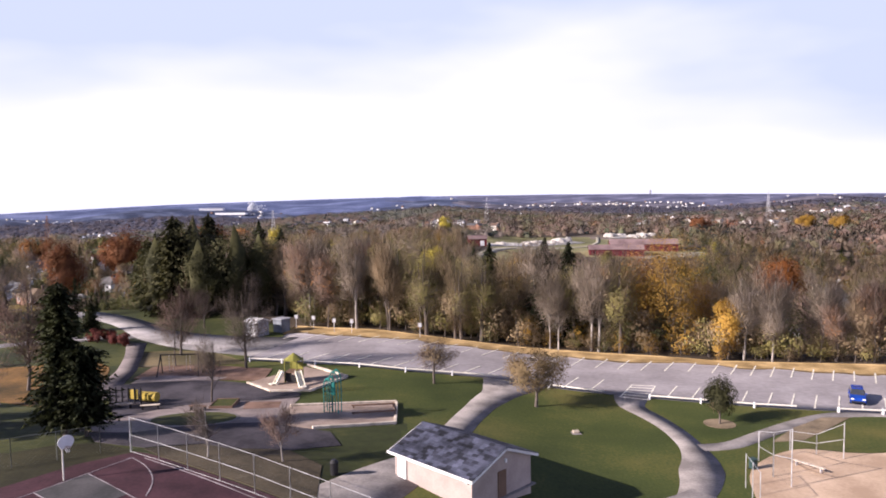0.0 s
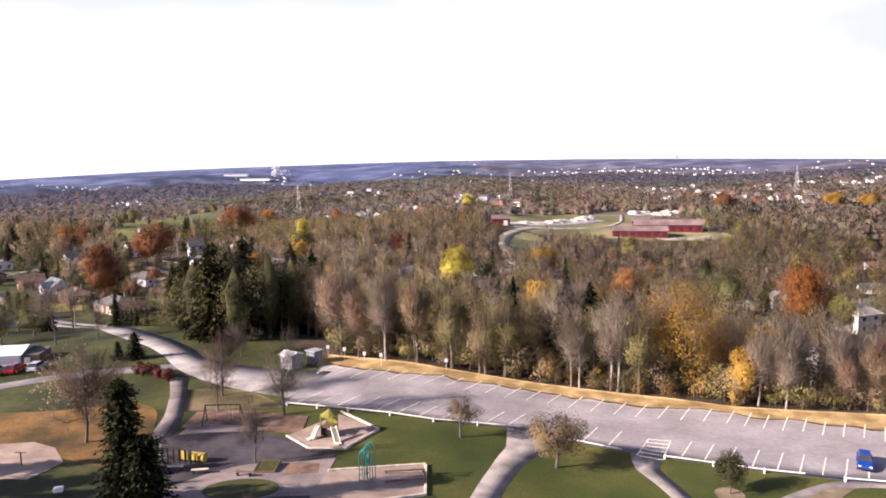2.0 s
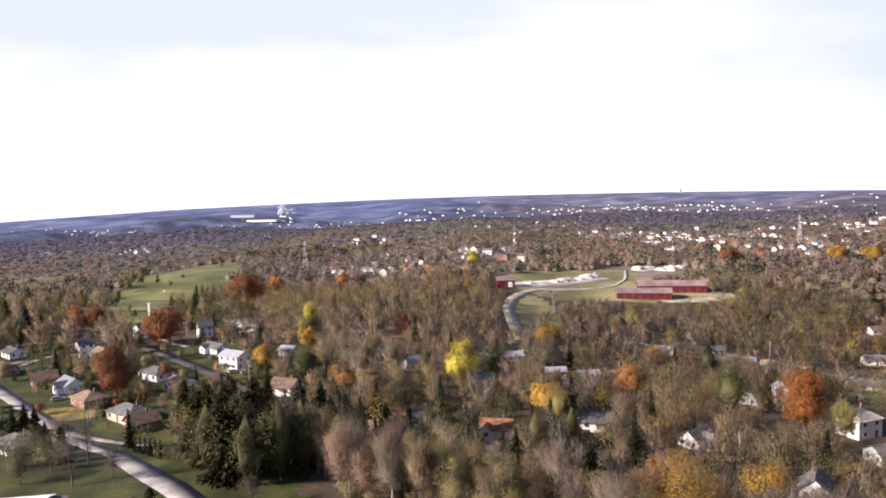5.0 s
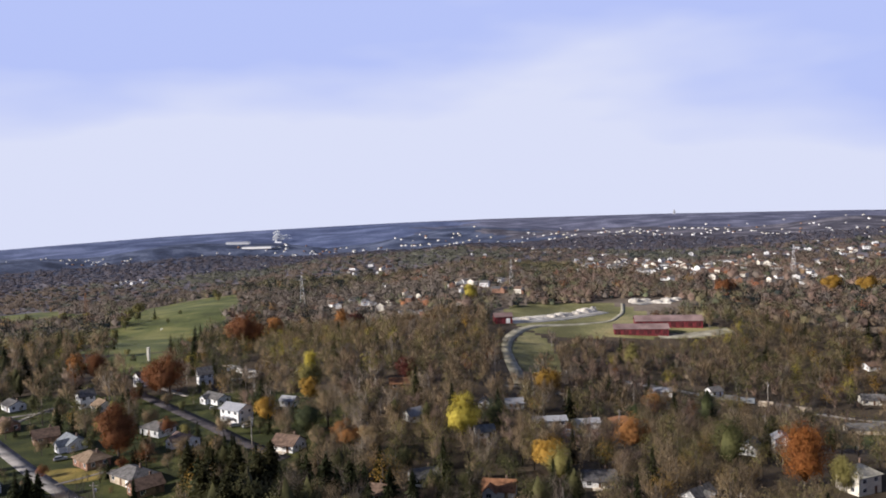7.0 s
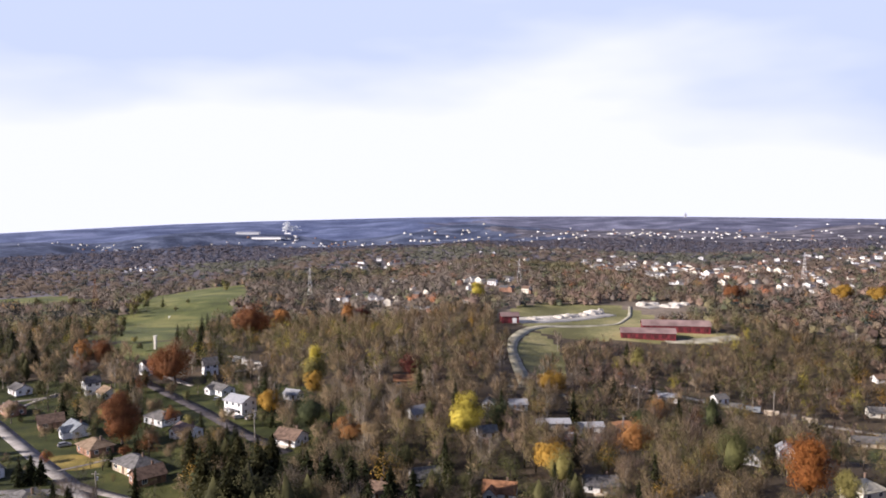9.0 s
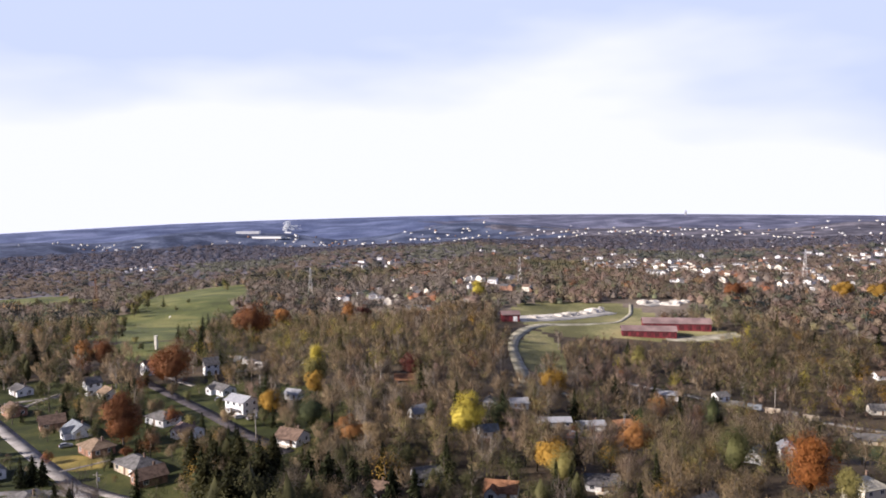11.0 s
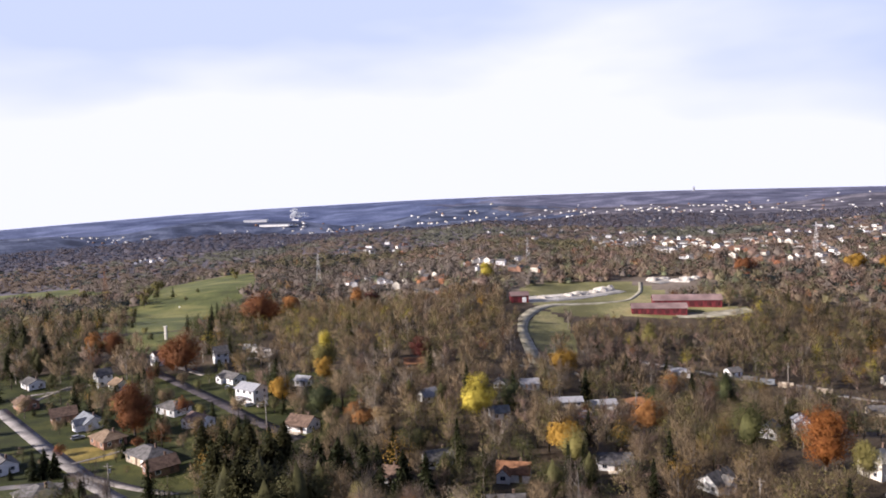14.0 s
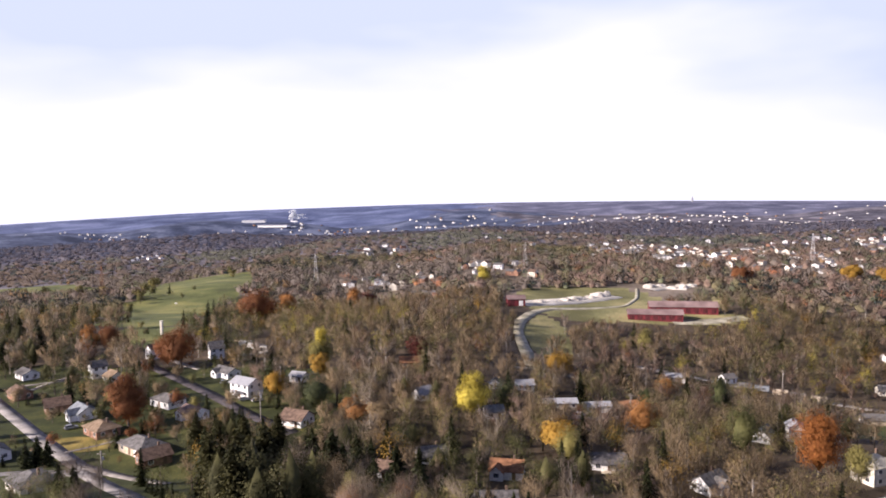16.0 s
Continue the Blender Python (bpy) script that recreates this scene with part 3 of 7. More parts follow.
for a, b in ((Vector((15.4, 81.1, 0)), Vector((17.8, 86.0, 0))), (Vector((18.1, 79.9, 0)), Vector((20.4, 85.5, 0)))):
    n = Vector((0.08, -0.02, 0))
    part("stall_line", slab([(a + n).xy, (a - n).xy, (b - n).xy, (b + n).xy], 0.05, 0.084), PAINT, lot)

ribbon("road", [(-28.6, 101.1), (-38.2, 103.5), (-46.0, 107.4), (-52.4, 112.0), (-56.6, 117.8), (-62.6, 123.9), (-72.5, 132.0), (-81.5, 140.6), (-90.5, 151.0), (-116.5, 175), (-123.5, 182), (-136, 192), (-149, 202.5), (-176, 225.5), (-200, 246)], 6.0, ROADTAR,
       "pale worn asphalt street curving between houses", "road", wide=[13, 5.6, 5.0, 4.8, 4.8, 4.8, 4.8, 4.8, 4.8], lift=0.07)
ribbon("driveway", [(-52.0, 110.2), (-57.6, 108.0), (-66.5, 105.8), (-74.5, 102.2), (-80.5, 98.6), (-100, 93)], 3.6, ROADTAR, "pale asphalt driveway beside the lawn", "driveway", lift=0.055)
ribbon("road", [(-116, 174), (-124.0, 176.1), (-138.3, 173.7), (-163.3, 159.7)], 5.0, ROADTAR, "pale asphalt side street between houses", "road", lift=0.055)
ribbon("road", [(-175, 310), (-148, 285), (-116, 255), (-92, 231), (-70, 212)], 5.0, DARKTAR, "dark asphalt residential street", "road", lift=0.15)
ribbon("driveway", [(-148, 362), (-134, 350), (-121, 341), (-124, 330), (-134, 325)], 5.0, GRAVEL, "pale gravel turning loop beside a house", "driveway")
ribbon("driveway", [(-170, 322), (-150, 303), (-140, 296)], 3.0, CONCRETE, "pale concrete driveway", "driveway")
ribbon("driveway", [(-205, 262), (-188, 275), (-178, 290)], 3.0, CONCRETE, "pale concrete driveway", "driveway")
ribbon("driveway", [(11, 338), (6.5, 385), (4, 425), (6, 455), (15, 485), (28, 503), (60, 512), (84, 520), (100, 560), (108, 605)], 4.0, LANE, "pale gravel farm lane", "lane", lift=0.4, step=5, wide=[9, 7, 6, 8, 6, 3.5, 3, 3])
ribbon("driveway", [(2, 330), (18, 340), (34, 332)], 4.0, LANE, "pale gravel lane", "lane")
ribbon("driveway", [(12, 252), (20, 254), (32, 258), (44, 268)], 5.0, CONCRETE, "pale concrete driveway", "driveway")
ribbon("road", [(60, 372), (100, 350), (126, 341), (140, 334), (175, 318)], 5.0, ROADTAR, "grey asphalt street beside parked vehicles", "road", lift=0.25)
ribbon("driveway", [(-122, 181.5), (-113.8, 177.6), (-103.8, 172.7), (-88.7, 165.9)], 3.6, CONCRETE, "pale concrete lane below the tan house", "driveway", lift=0.08)
ribbon("driveway", [(-197, 250), (-193, 259), (-193.1, 268.5), (-191.8, 278.8)], 3.0, CONCRETE, "pale concrete driveway", "driveway", lift=0.08)
ribbon("path", [(-134, 191.5), (-128.3, 196.9), (-123.1, 203.9), (-119, 205.2)], 1.4, CONCRETE, "pale concrete walk beside a yellowed lawn", "path", lift=0.1)
ribbon("driveway", [(108, 476), (130, 478), (160, 488)], 9.0, LANE, "gravel yard beside the red barns", "yard", lift=0.4)
ribbon("driveway", [(6, 517), (24, 527), (46, 545), (68, 560), (82, 572)], 24.0, GRAVEL, "wide pale gravel yard", "yard", lift=0.4, step=4)
ribbon("driveway", [(118, 600), (132, 612), (150, 606)], 14.0, GRAVEL, "pale gravel yard", "yard", lift=0.4, step=4)

ribbon("path", [(4.1, 86.4), (1.9, 80.6), (0.2, 76.8), (-1.6, 70.5), (-2.9, 64.2), (-4.7, 57.9), (-7.3, 53.1), (-10.0, 48.0)], 3.0, CONCRETE, "grey concrete park path", "path", lift=0.03, step=1, wide=[8, 4, 3, 2.8, 2.8, 3.2, 5, 6])
ribbon("path", [(16.8, 81.7), (15.6, 77.6), (17.0, 74.2), (18.0, 70.3), (18.4, 66), (18.1, 62), (16.3, 56.6), (13.0, 51.0), (8.9, 44.7)], 2.6, CONCRETE, "grey concrete park path", "path", lift=0.034, step=1, wide=[4, 2.2, 2, 2.2, 3.6, 2.4, 2.4, 2.4])
ribbon("path", [(19.0, 65.2), (21.6, 65.3), (25.4, 68.3), (29.8, 71.5), (33.6, 73.8), (37.2, 74.9), (43, 74.4), (60, 71)], 1.7, CONCRETE, "grey concrete park path", "path", lift=0.038, step=1)
ribbon("path", [(16.2, 55.5), (13.2, 53.2), (9.6, 52.4), (6.6, 51.4), (3.6, 49.6)], 2.2, CONCRETE, "grey concrete park path", "path", lift=0.042, step=1)
ribbon("path", [(-50.4, 103.9), (-46.5, 95.1), (-43.3, 86.7), (-41.8, 79.5), (-39.2, 74.7)], 2.8, WALKTAR, "grey asphalt walkway across the lawn", "path", lift=0.03, step=1, wide=[2.8, 2.3, 2.3, 2.6, 3.4])


def pad(points, lift, skirt=0.3):
    """A thin sheet with that outline, laid on the ground."""
    bm = bmesh.new()
    face = bm.faces.new([bm.verts.new((x, y, 0)) for x, y in points])
    bmesh.ops.triangulate(bm, faces=[face])
    for _ in range(5):
        long = [e for e in bm.edges if e.calc_length() > 2.2]
        if not long:
            break
        bmesh.ops.subdivide_edges(bm, edges=long, cuts=1)
        bmesh.ops.triangulate(bm, faces=[f for f in bm.faces if len(f.verts) > 3])
    for v in bm.verts:
        v.co.z = float(height(v.co.x, v.co.y)) + lift
    rim = [e for e in bm.edges if len(e.link_faces) == 1]
    down = bmesh.ops.extrude_edge_only(bm, edges=rim)
    for v in [g for g in down["geom"] if isinstance(g, bmesh.types.BMVert)]:
        v.co.z -= skirt
    return bm


# play areas
play = [(-41.4, 80.0), (-36.8, 81.7), (-31.3, 82.3), (-26.1, 80.8), (-22.8, 77.9), (-18.6, 77.1), (-18.9, 74.6), (-24.0, 73.2), (-28.3, 72.8), (-30.2, 70.9), (-32.3, 68.4), (-33.3, 65.1), (-36.6, 70.0), (-39.6, 75.5)]
tagged(part("play_yard", pad([tuple(p) for p in smooth_line(play, 1.2)], 0.070), DARKTAR), "dark asphalt yard round the play equipment, deepened for tree shade", "yard", kind="structure")
apron = [(-33.6, 65.0), (-32.8, 68.4), (-30.6, 71.2), (-28.3, 73.1), (-24.0, 73.6), (-18.9, 74.9), (-18.9, 70.8), (-19.0, 64.0), (-23.6, 62.3), (-27.5, 60.6), (-29.0, 59.4), (-32.3, 60.2), (-34.8, 60.8), (-35.4, 62.6)]
tagged(part("play_apron", pad(apron, 0.056), APRON), "dusty pale paving between the yard and the court", "paving", kind="structure")
# One dark sheet holds both asphalt and tree shade behind the fence.
tagged(part("court_dark_ground", pad([(-23.8, 63.2), (-19.1, 64.3), (-16.9, 63.2), (-13.2, 62.2), (-11.6, 58.8), (-15.2, 56.8), (-20.0, 56.4), (-22.2, 57.2), (-26.3, 55.9), (-28.6, 56.5), (-31.0, 57.3), (-33.0, 59.9), (-29.0, 59.9), (-27.5, 61.1)], 0.064), DARKTAR), "dark sheet behind the court fence, asphalt and tree shade in one", "path", kind="structure")
tagged(part("sand_strip", pad([(-39.8, 80.8), (-39.8, 83.6), (-37.5, 84.4), (-33.0, 84.0), (-29.5, 83.4), (-30.4, 82.2), (-36.8, 81.6)], 0.092), APRON), "pale trodden strip before the swings", "ground", kind="structure")
tagged(part("chip_patch", pad([(-24.0, 72.9), (-20.4, 73.2), (-19.9, 70.4), (-23.2, 69.6)], 0.072), MULCH), "patch of reddish wood chips on the paving", "ground", kind="structure")
tagged(part("bare_ground", pad([(-26.2, 55.6), (-22.2, 57.0), (-20.0, 56.2), (-15.2, 56.6), (-12.2, 54.2), (-11.4, 49.0), (-10.6, 46.6), (-17.0, 50.2), (-24.0, 54.0)], 0.052), BROWNLAWN), "brownish worn grass behind the court fence", "grass", kind="structure")
# This dark pad carries the shade on the grass in its colour.
tagged(part("shaded_grass", pad([(-46.0, 52.0), (-40.7, 54.6), (-36.2, 54.6), (-33.4, 56.6), (-30.3, 56.9), (-27.5, 55.6), (-26.6, 54.7), (-29.6, 52.2), (-32.2, 48.3), (-37.0, 44.6), (-46.0, 46.0)], 0.048), SHADELAWN), "dull olive grass along the court, darkened for shade", "grass", kind="structure")
tagged(part("mulch_bed", pad([(-40.6, 83.2), (-40.9, 88.6), (-38.0, 89.6), (-33.8, 89.6), (-28.8, 88.3), (-25.5, 87.6), (-24.9, 81.9), (-30.4, 82.5), (-35.1, 82.4)], 0.080), MULCH), "reddish wood-chip play surface", "ground", kind="structure")
tagged(part("slide_pad", pad([(-26.4, 80.9), (-22.7, 77.3), (-18.4, 77.5), (-15.5, 83.5), (-21.6, 88.5)], 0.090), SAND), "pale sand pit under the slide tower", "sand pit", kind="structure")
tagged(part("swing_pad", pad([(-18.9, 70.8), (-8.8, 74.2), (-8.1, 66.7), (-14.9, 62.8), (-19.0, 63.8)], 0.080), SAND), "pale pinkish sand pit under the climbing frame", "sand pit", kind="structure")
isle = [(-26.2 + 3.7 * math.cos(a) - 0.3 * math.sin(a), 65.2 + 2.9 * math.sin(a) + 0.4 * math.cos(a)) for a in np.linspace(0, 2 * math.pi, 28, endpoint=False)]
tagged(part("grass_island", pad(isle, 0.090), YARD), "small grass island with a concrete edge", "grass", kind="structure")
rim = [(x + (x - -26.2) * 0.1, y + (y - 65.2) * 0.1) for x, y in isle]
tagged(part("island_kerb", pad(rim, 0.075), CONCRETE), "pale concrete kerb round a grass island", "kerb", kind="structure")
tagged(part("infield", pad([tuple(p) for p in smooth_line([(19.5, 54), (20.4, 58.2), (21.6, 60.6), (24, 63), (27.6, 65.2), (31, 63.6), (34, 63.6), (42, 66), (60, 62), (60, 40), (30, 40), (19.5, 48), (19.5, 54)], 1.0)], 0.060), DIRT), "tan dirt baseball infield", "infield", kind="structure")
tagged(part("worn_strip", pad([(25.8, 66.6), (29.6, 70.6), (33.6, 73.6), (36.4, 73.6), (32.6, 70.2), (28.8, 67.0)], 0.046), TANCHIP), "bare brown trodden strip beside the path", "ground", kind="structure")
tagged(part("leaf_patch", pad([tuple(p) for p in smooth_line([(-71.9, 87.1), (-60.1, 88.4), (-51.5, 92.6), (-46.7, 89.8), (-43.0, 80.5), (-41.0, 73.7), (-43.3, 70.1), (-50.3, 73.7), (-59.8, 76.7), (-74.1, 78.0), (-71.9, 87.1)], 1.5)], 0.050), LEAFLAWN), "lawn covered by brown fallen leaves", "ground", kind="structure")
tagged(part("side_pad", pad([(-61.7, 76.7), (-56.4, 77.9), (-52.7, 76.3), (-49.0, 72.1), (-49.4, 66.6), (-52.5, 66.6), (-60.0, 67.5)], 0.080), SAND), "pale sand pit at the lawn's edge", "sand pit", kind="structure")
tagged(part("yellow_lawn", pad([tuple(q) for q in smooth_line([(-146.5, 202.5), (-138, 206), (-127, 203), (-121.5, 195.5), (-131, 191.5), (-140, 197), (-146.5, 202.5)], 1.5)], 0.06), YELLAWN), "yellowed lawn beside a house", "lawn", kind="structure")

tagged(part("paved_court", pad([(16.0, 253.0), (20.0, 250.0), (27.5, 262.5), (30.0, 268.0), (24.0, 266.0)], 0.10), CONCRETE), "pale paved yard beside a long white house", "yard", kind="structure")
tagged(part("lawn", pad([(118, 250), (129, 249), (140, 268), (152, 286), (134, 284), (125, 266)], 0.10), LAWN), "green lawn below a long tan house", "lawn", kind="structure")
# brown leaves on the grass between the walkway and the lot
low_q, top_q = even([(-42.8, 88.7), (-37.7, 89.2), (-33.1, 89.8), (-29.9, 90.6)], 14), even([(-46.4, 97.9), (-41.1, 98.8), (-35.5, 96.9), (-30.7, 92.0)], 14)
v, f = drape(low_q, top_q, 0.045, 8, 0.2)
tagged(new("leafy_grass", mesh_from("leafy_grass", v, f, [THINLAWN])), "grass strewn with brown leaves beside the walkway", "ground", kind="structure")

# court
court = tagged(part("sports_court", pad([(-26.5, 54.9), (-25.2, 54.5), (-17.1, 50.0), (-9.3, 45.7), (-7.3, 40.4), (-30.0, 38.4), (-36.0, 44.0), (-32.2, 48.4), (-29.6, 52.3)], 0.060), COURT), "maroon asphalt basketball court with white lines", "court", kind="structure")
part("key", pad([(-27.8, 50.6), (-23.4, 47.4), (-25.2, 44.2), (-29.6, 47.4)], 0.075), COURTGREY, court, "grey painted key")


def court_line(pts, w=0.08):
    q = smooth_line(pts, 0.6)
    d = np.gradient(q, axis=0)
    d /= np.hypot(d[:, 0], d[:, 1])[:, None]
    s = np.stack([-d[:, 1], d[:, 0]], 1) * w / 2
    return part("court_line", pad([tuple(p) for p in q + s] + [tuple(p) for p in (q - s)[::-1]], 0.085, 0.05), COURTPAINT, court)


court_line([(-30.8, 45.3), (-29.6, 47.4), (-27.8, 50.6), (-26.2, 53.6)])
court_line([(-27.8, 50.6), (-25.6, 49.0), (-23.4, 47.4), (-20.6, 45.4)])
court_line([(-29.6, 47.4), (-27.4, 45.8), (-25.2, 44.2)])
court_line([(-25.2, 53.6), (-20.5, 51.0), (-16.2, 48.4), (-10.0, 44.6)])
court_line([(-26.1, 53.6), (-24.6, 52.4), (-23.4, 50.9), (-22.5, 49.2), (-22.1, 47.2)])


# ---- trees ----
TREES = np.random.default_rng(7)


BALL = bmesh.new()
bmesh.ops.create_icosphere(BALL, subdivisions=1, radius=1.0)
BALL_V = np.array([v.co[:] for v in BALL.verts])
BALL_T = np.array([[v.index for v in f.verts] for f in BALL.faces])
BALL.free()


def lump(rng, h, w, low):
    """The dense inside of a crown, uneven all round."""
    v = BALL_V * rng.uniform(0.55, 1.25, (len(BALL_V), 1)) * np.array([w / 2, w / 2, h * (1 - low) / 2]) + np.array([0, 0, h * (1 + low) / 2])
    return v, BALL_T[v[BALL_T][:, :, 2].max(1) > h * (low + 0.22)]


def unit(n, rng):
    v = rng.normal(size=(n, 3))
    return v / np.linalg.norm(v, axis=1)[:, None]


def leaf_tris(centres, size, rng, middle=None, order=0.0):
    """A small three-cornered leaf clump at each centre; order turns them to face out from the middle."""
    n = len(centres)
    face = unit(n, rng)
    if middle is not None:
        out = centres - middle
        out /= np.linalg.norm(out, axis=1)[:, None] + 1e-9
        face = face * (1 - order) + out * order
    a = np.cross(face, unit(n, rng))
    a /= np.linalg.norm(a, axis=1)[:, None] + 1e-9
    b = np.cross(face, a)
    b /= np.linalg.norm(b, axis=1)[:, None] + 1e-9
    s = size * rng.uniform(0.55, 1.25, (n, 1))
    v = np.stack([centres + a * s, centres - a * s * 0.5 + b * s * 0.8, centres - a * s * 0.5 - b * s * 0.8], 1).reshape(-1, 3)
    return v, np.arange(3 * n).reshape(-1, 3)


def twig_tris(a, b, width, rng):
    """Thin twigs from a to b, one sliver each."""
    d = b - a
    s = np.cross(d, unit(len(a), rng))
    s *= width / 2 / (np.linalg.norm(s, axis=1)[:, None] + 1e-9)
    return np.stack([a - s, a + s, b], 1).reshape(-1, 3), np.arange(3 * len(a)).reshape(-1, 3)


def limb(pts, rad, sides):
    """A tapered limb along pts."""
    pts, n = np.asarray(pts, float), len(pts)
    ang = np.linspace(0, 2 * np.pi, sides, endpoint=False)
    d = np.gradient(pts, axis=0)
    d /= np.linalg.norm(d, axis=1)[:, None] + 1e-9
    u = np.cross(d, [0.31, 0.95, 0.05])
    u /= np.linalg.norm(u, axis=1)[:, None] + 1e-9
    w = np.cross(d, u)
    v = (pts[:, None] + np.asarray(rad)[:, None, None] * (u[:, None] * np.cos(ang)[:, None] + w[:, None] * np.sin(ang)[:, None])).reshape(-1, 3)
    i, j = np.meshgrid(np.arange(n - 1), np.arange(sides), indexing="ij")
    k = (j + 1) % sides
    q = np.stack([i * sides + j, i * sides + k, (i + 1) * sides + k, (i + 1) * sides + j], -1).reshape(-1, 4)
    return v, np.concatenate([q[:, :3], q[:, [0, 2, 3]]])


def gather(pieces):
    vs, ts, off = [], [], 0
    for v, t in pieces:
        vs.append(v)
        ts.append(t + off)
        off += len(v)
    return (np.concatenate(vs), np.concatenate(ts)) if vs else (np.zeros((0, 3)), np.zeros((0, 3), int))


def broadleaf(rng, h, w, low=0.3, leaves=1500, size=0.3, twigs=600, limbs=9, sides=6, twig_w=0.05, lobes=14, girth=0.018, twig_l=0.12, heart=0.0):
    """A broad-leaved tree: wood, twigs and leaves. low: where its crown begins; w: the crown's width."""
    wood, tips = [], []
    bend = rng.normal(0, 0.02 * h, (5, 2)).cumsum(0) * 0.5
    tz = np.linspace(0, 0.78 * h, 5)
    trunk = np.c_[bend - bend[0], tz]
    wood.append(limb(trunk, girth * h * np.array([1.25, 0.95, 0.75, 0.5, 0.2]), sides))
    middle = np.array([0, 0, h * (low + 1) / 2])
    half = np.array([w / 2, w / 2, h * (1 - low) / 2])
    lobe = middle + unit(lobes, rng) * half * rng.uniform(0.45, 0.8, (lobes, 1))
    lobe[:, 2] = np.clip(lobe[:, 2], h * low, h)
    for k in range(limbs):
        f = rng.uniform(0.3, 0.95)
        root = np.array([np.interp(f * 0.78 * h, tz, trunk[:, 0]), np.interp(f * 0.78 * h, tz, trunk[:, 1]), f * 0.78 * h * (0.6 if k < limbs // 3 else 1)])
        root[2] = max(root[2], low * h * 0.7)
        end = lobe[k % lobes] + rng.normal(0, 0.03 * h, 3)
        bow = (root + end) / 2 + np.array([0, 0, -0.04 * h]) + rng.normal(0, 0.02 * h, 3)
        r = girth * h * 0.42 * (1.1 - f * 0.6)
        wood.append(limb([root, bow, end], [r, r * 0.6, r * 0.15], max(3, sides - 2)))
        tips += [bow, end, (bow + end) / 2]
    tips = np.array(tips)
    tw = (np.zeros((0, 3)), np.zeros((0, 3), int))
    if twigs:
        a = tips[rng.integers(0, len(tips), twigs)] + rng.normal(0, 0.035 * h, (twigs, 3))
        bare = leaves < 800
        way = unit(twigs, rng) * (0.6 if bare else 1.0) + np.array([0, 0, 0.85 if bare else 0.55]) + (a - middle) / (half.max() * 1.2)
        way /= np.linalg.norm(way, axis=1)[:, None]
        tw = twig_tris(a, a + way * h * twig_l * (1.35 if bare else 1.0) * rng.uniform(0.5, 1.3, (twigs, 1)), twig_w, rng)
    lv = (np.zeros((0, 3)), np.zeros((0, 3), int))
    if leaves:
        pick = rng.integers(0, lobes, leaves)
        rad = half.min() * rng.uniform(0.32, 0.62, lobes)
        c = lobe[pick] + unit(leaves, rng) * rad[pick][:, None] * rng.uniform(0.35, 1.0, (leaves, 1)) ** 0.6
        lv = leaf_tris(c, size, rng, middle - np.array([0, 0, h * 0.15]), 0.62)
    if heart:
        lv = gather([lv, lump(rng, h * 0.86, w * heart, low)])
    return dict(wood=gather(wood), twig=tw, leaf=lv)


def conifer(rng, h, w, low=0.06, levels=20, spokes=8, bits=5, sides=6, droop=0.28, fat=0.85, spray=0.42):
    """A spruce or pine: a straight trunk with drooping tiers of needle sprays."""
    wood = [limb([(0, 0, 0), (0.02 * h, 0, h * 0.5), (0, 0, h * 0.96)], [0.018 * h, 0.011 * h, 0.002 * h], sides)]
    cs, ds, ls = [], [], []
    for k in range(levels):
        f = k / (levels - 1)
        z = h * (low + (0.97 - low) * f)
        reach = w / 2 * (1 - f) ** fat * rng.uniform(0.6, 1.25) + 0.02 * h
        for s in range(spokes):
            ang = 2 * np.pi * (s + rng.uniform(-0.4, 0.4)) / spokes + k * 1.1
            long = reach * rng.uniform(0.5, 1.2)
            for b in range(bits):
                g = (b + rng.uniform(0.2, 1.0)) / bits
                cs.append((np.cos(ang) * long * g, np.sin(ang) * long * g, z - droop * long * g + rng.normal(0, 0.012 * h)))
                ds.append((np.cos(ang + rng.normal(0, 0.5)), np.sin(ang + rng.normal(0, 0.5)), -droop - rng.uniform(0, 0.5)))
                ls.append(spray * reach * (1.15 - 0.5 * g) + 0.012 * h)
    c, d, l = np.array(cs), np.array(ds), np.array(ls)[:, None]
    s = np.cross(d, unit(len(c), rng))
    s /= np.linalg.norm(s, axis=1)[:, None] + 1e-9
    v = np.stack([c - d * l * 0.5 - s * l * 0.38, c - d * l * 0.5 + s * l * 0.38, c + d * l * 0.7], 1).reshape(-1, 3)
    return dict(wood=gather(wood), twig=(np.zeros((0, 3)), np.zeros((0, 3), int)), leaf=(v, np.arange(len(v)).reshape(-1, 3)))


def crown_normals(v, tri, keep, middle, up=0.0):
    """Normals that round a crown off: outward from its middle and upward, with a share of each leaf's own."""
    own = np.cross(v[tri[:, 1]] - v[tri[:, 0]], v[tri[:, 2]] - v[tri[:, 0]])
    own /= np.linalg.norm(own, axis=1)[:, None] + 1e-9
    out = v - middle
    out /= np.linalg.norm(out, axis=1)[:, None] + 1e-9
    side = np.sign((own * out[tri[:, 0]]).sum(1))[:, None]
    n = out * (1 - keep - up) + np.array([0, 0, up])
    for k in range(3):
        n[tri[:, k]] += own * side * keep
    return n / (np.linalg.norm(n, axis=1)[:, None] + 1e-9)


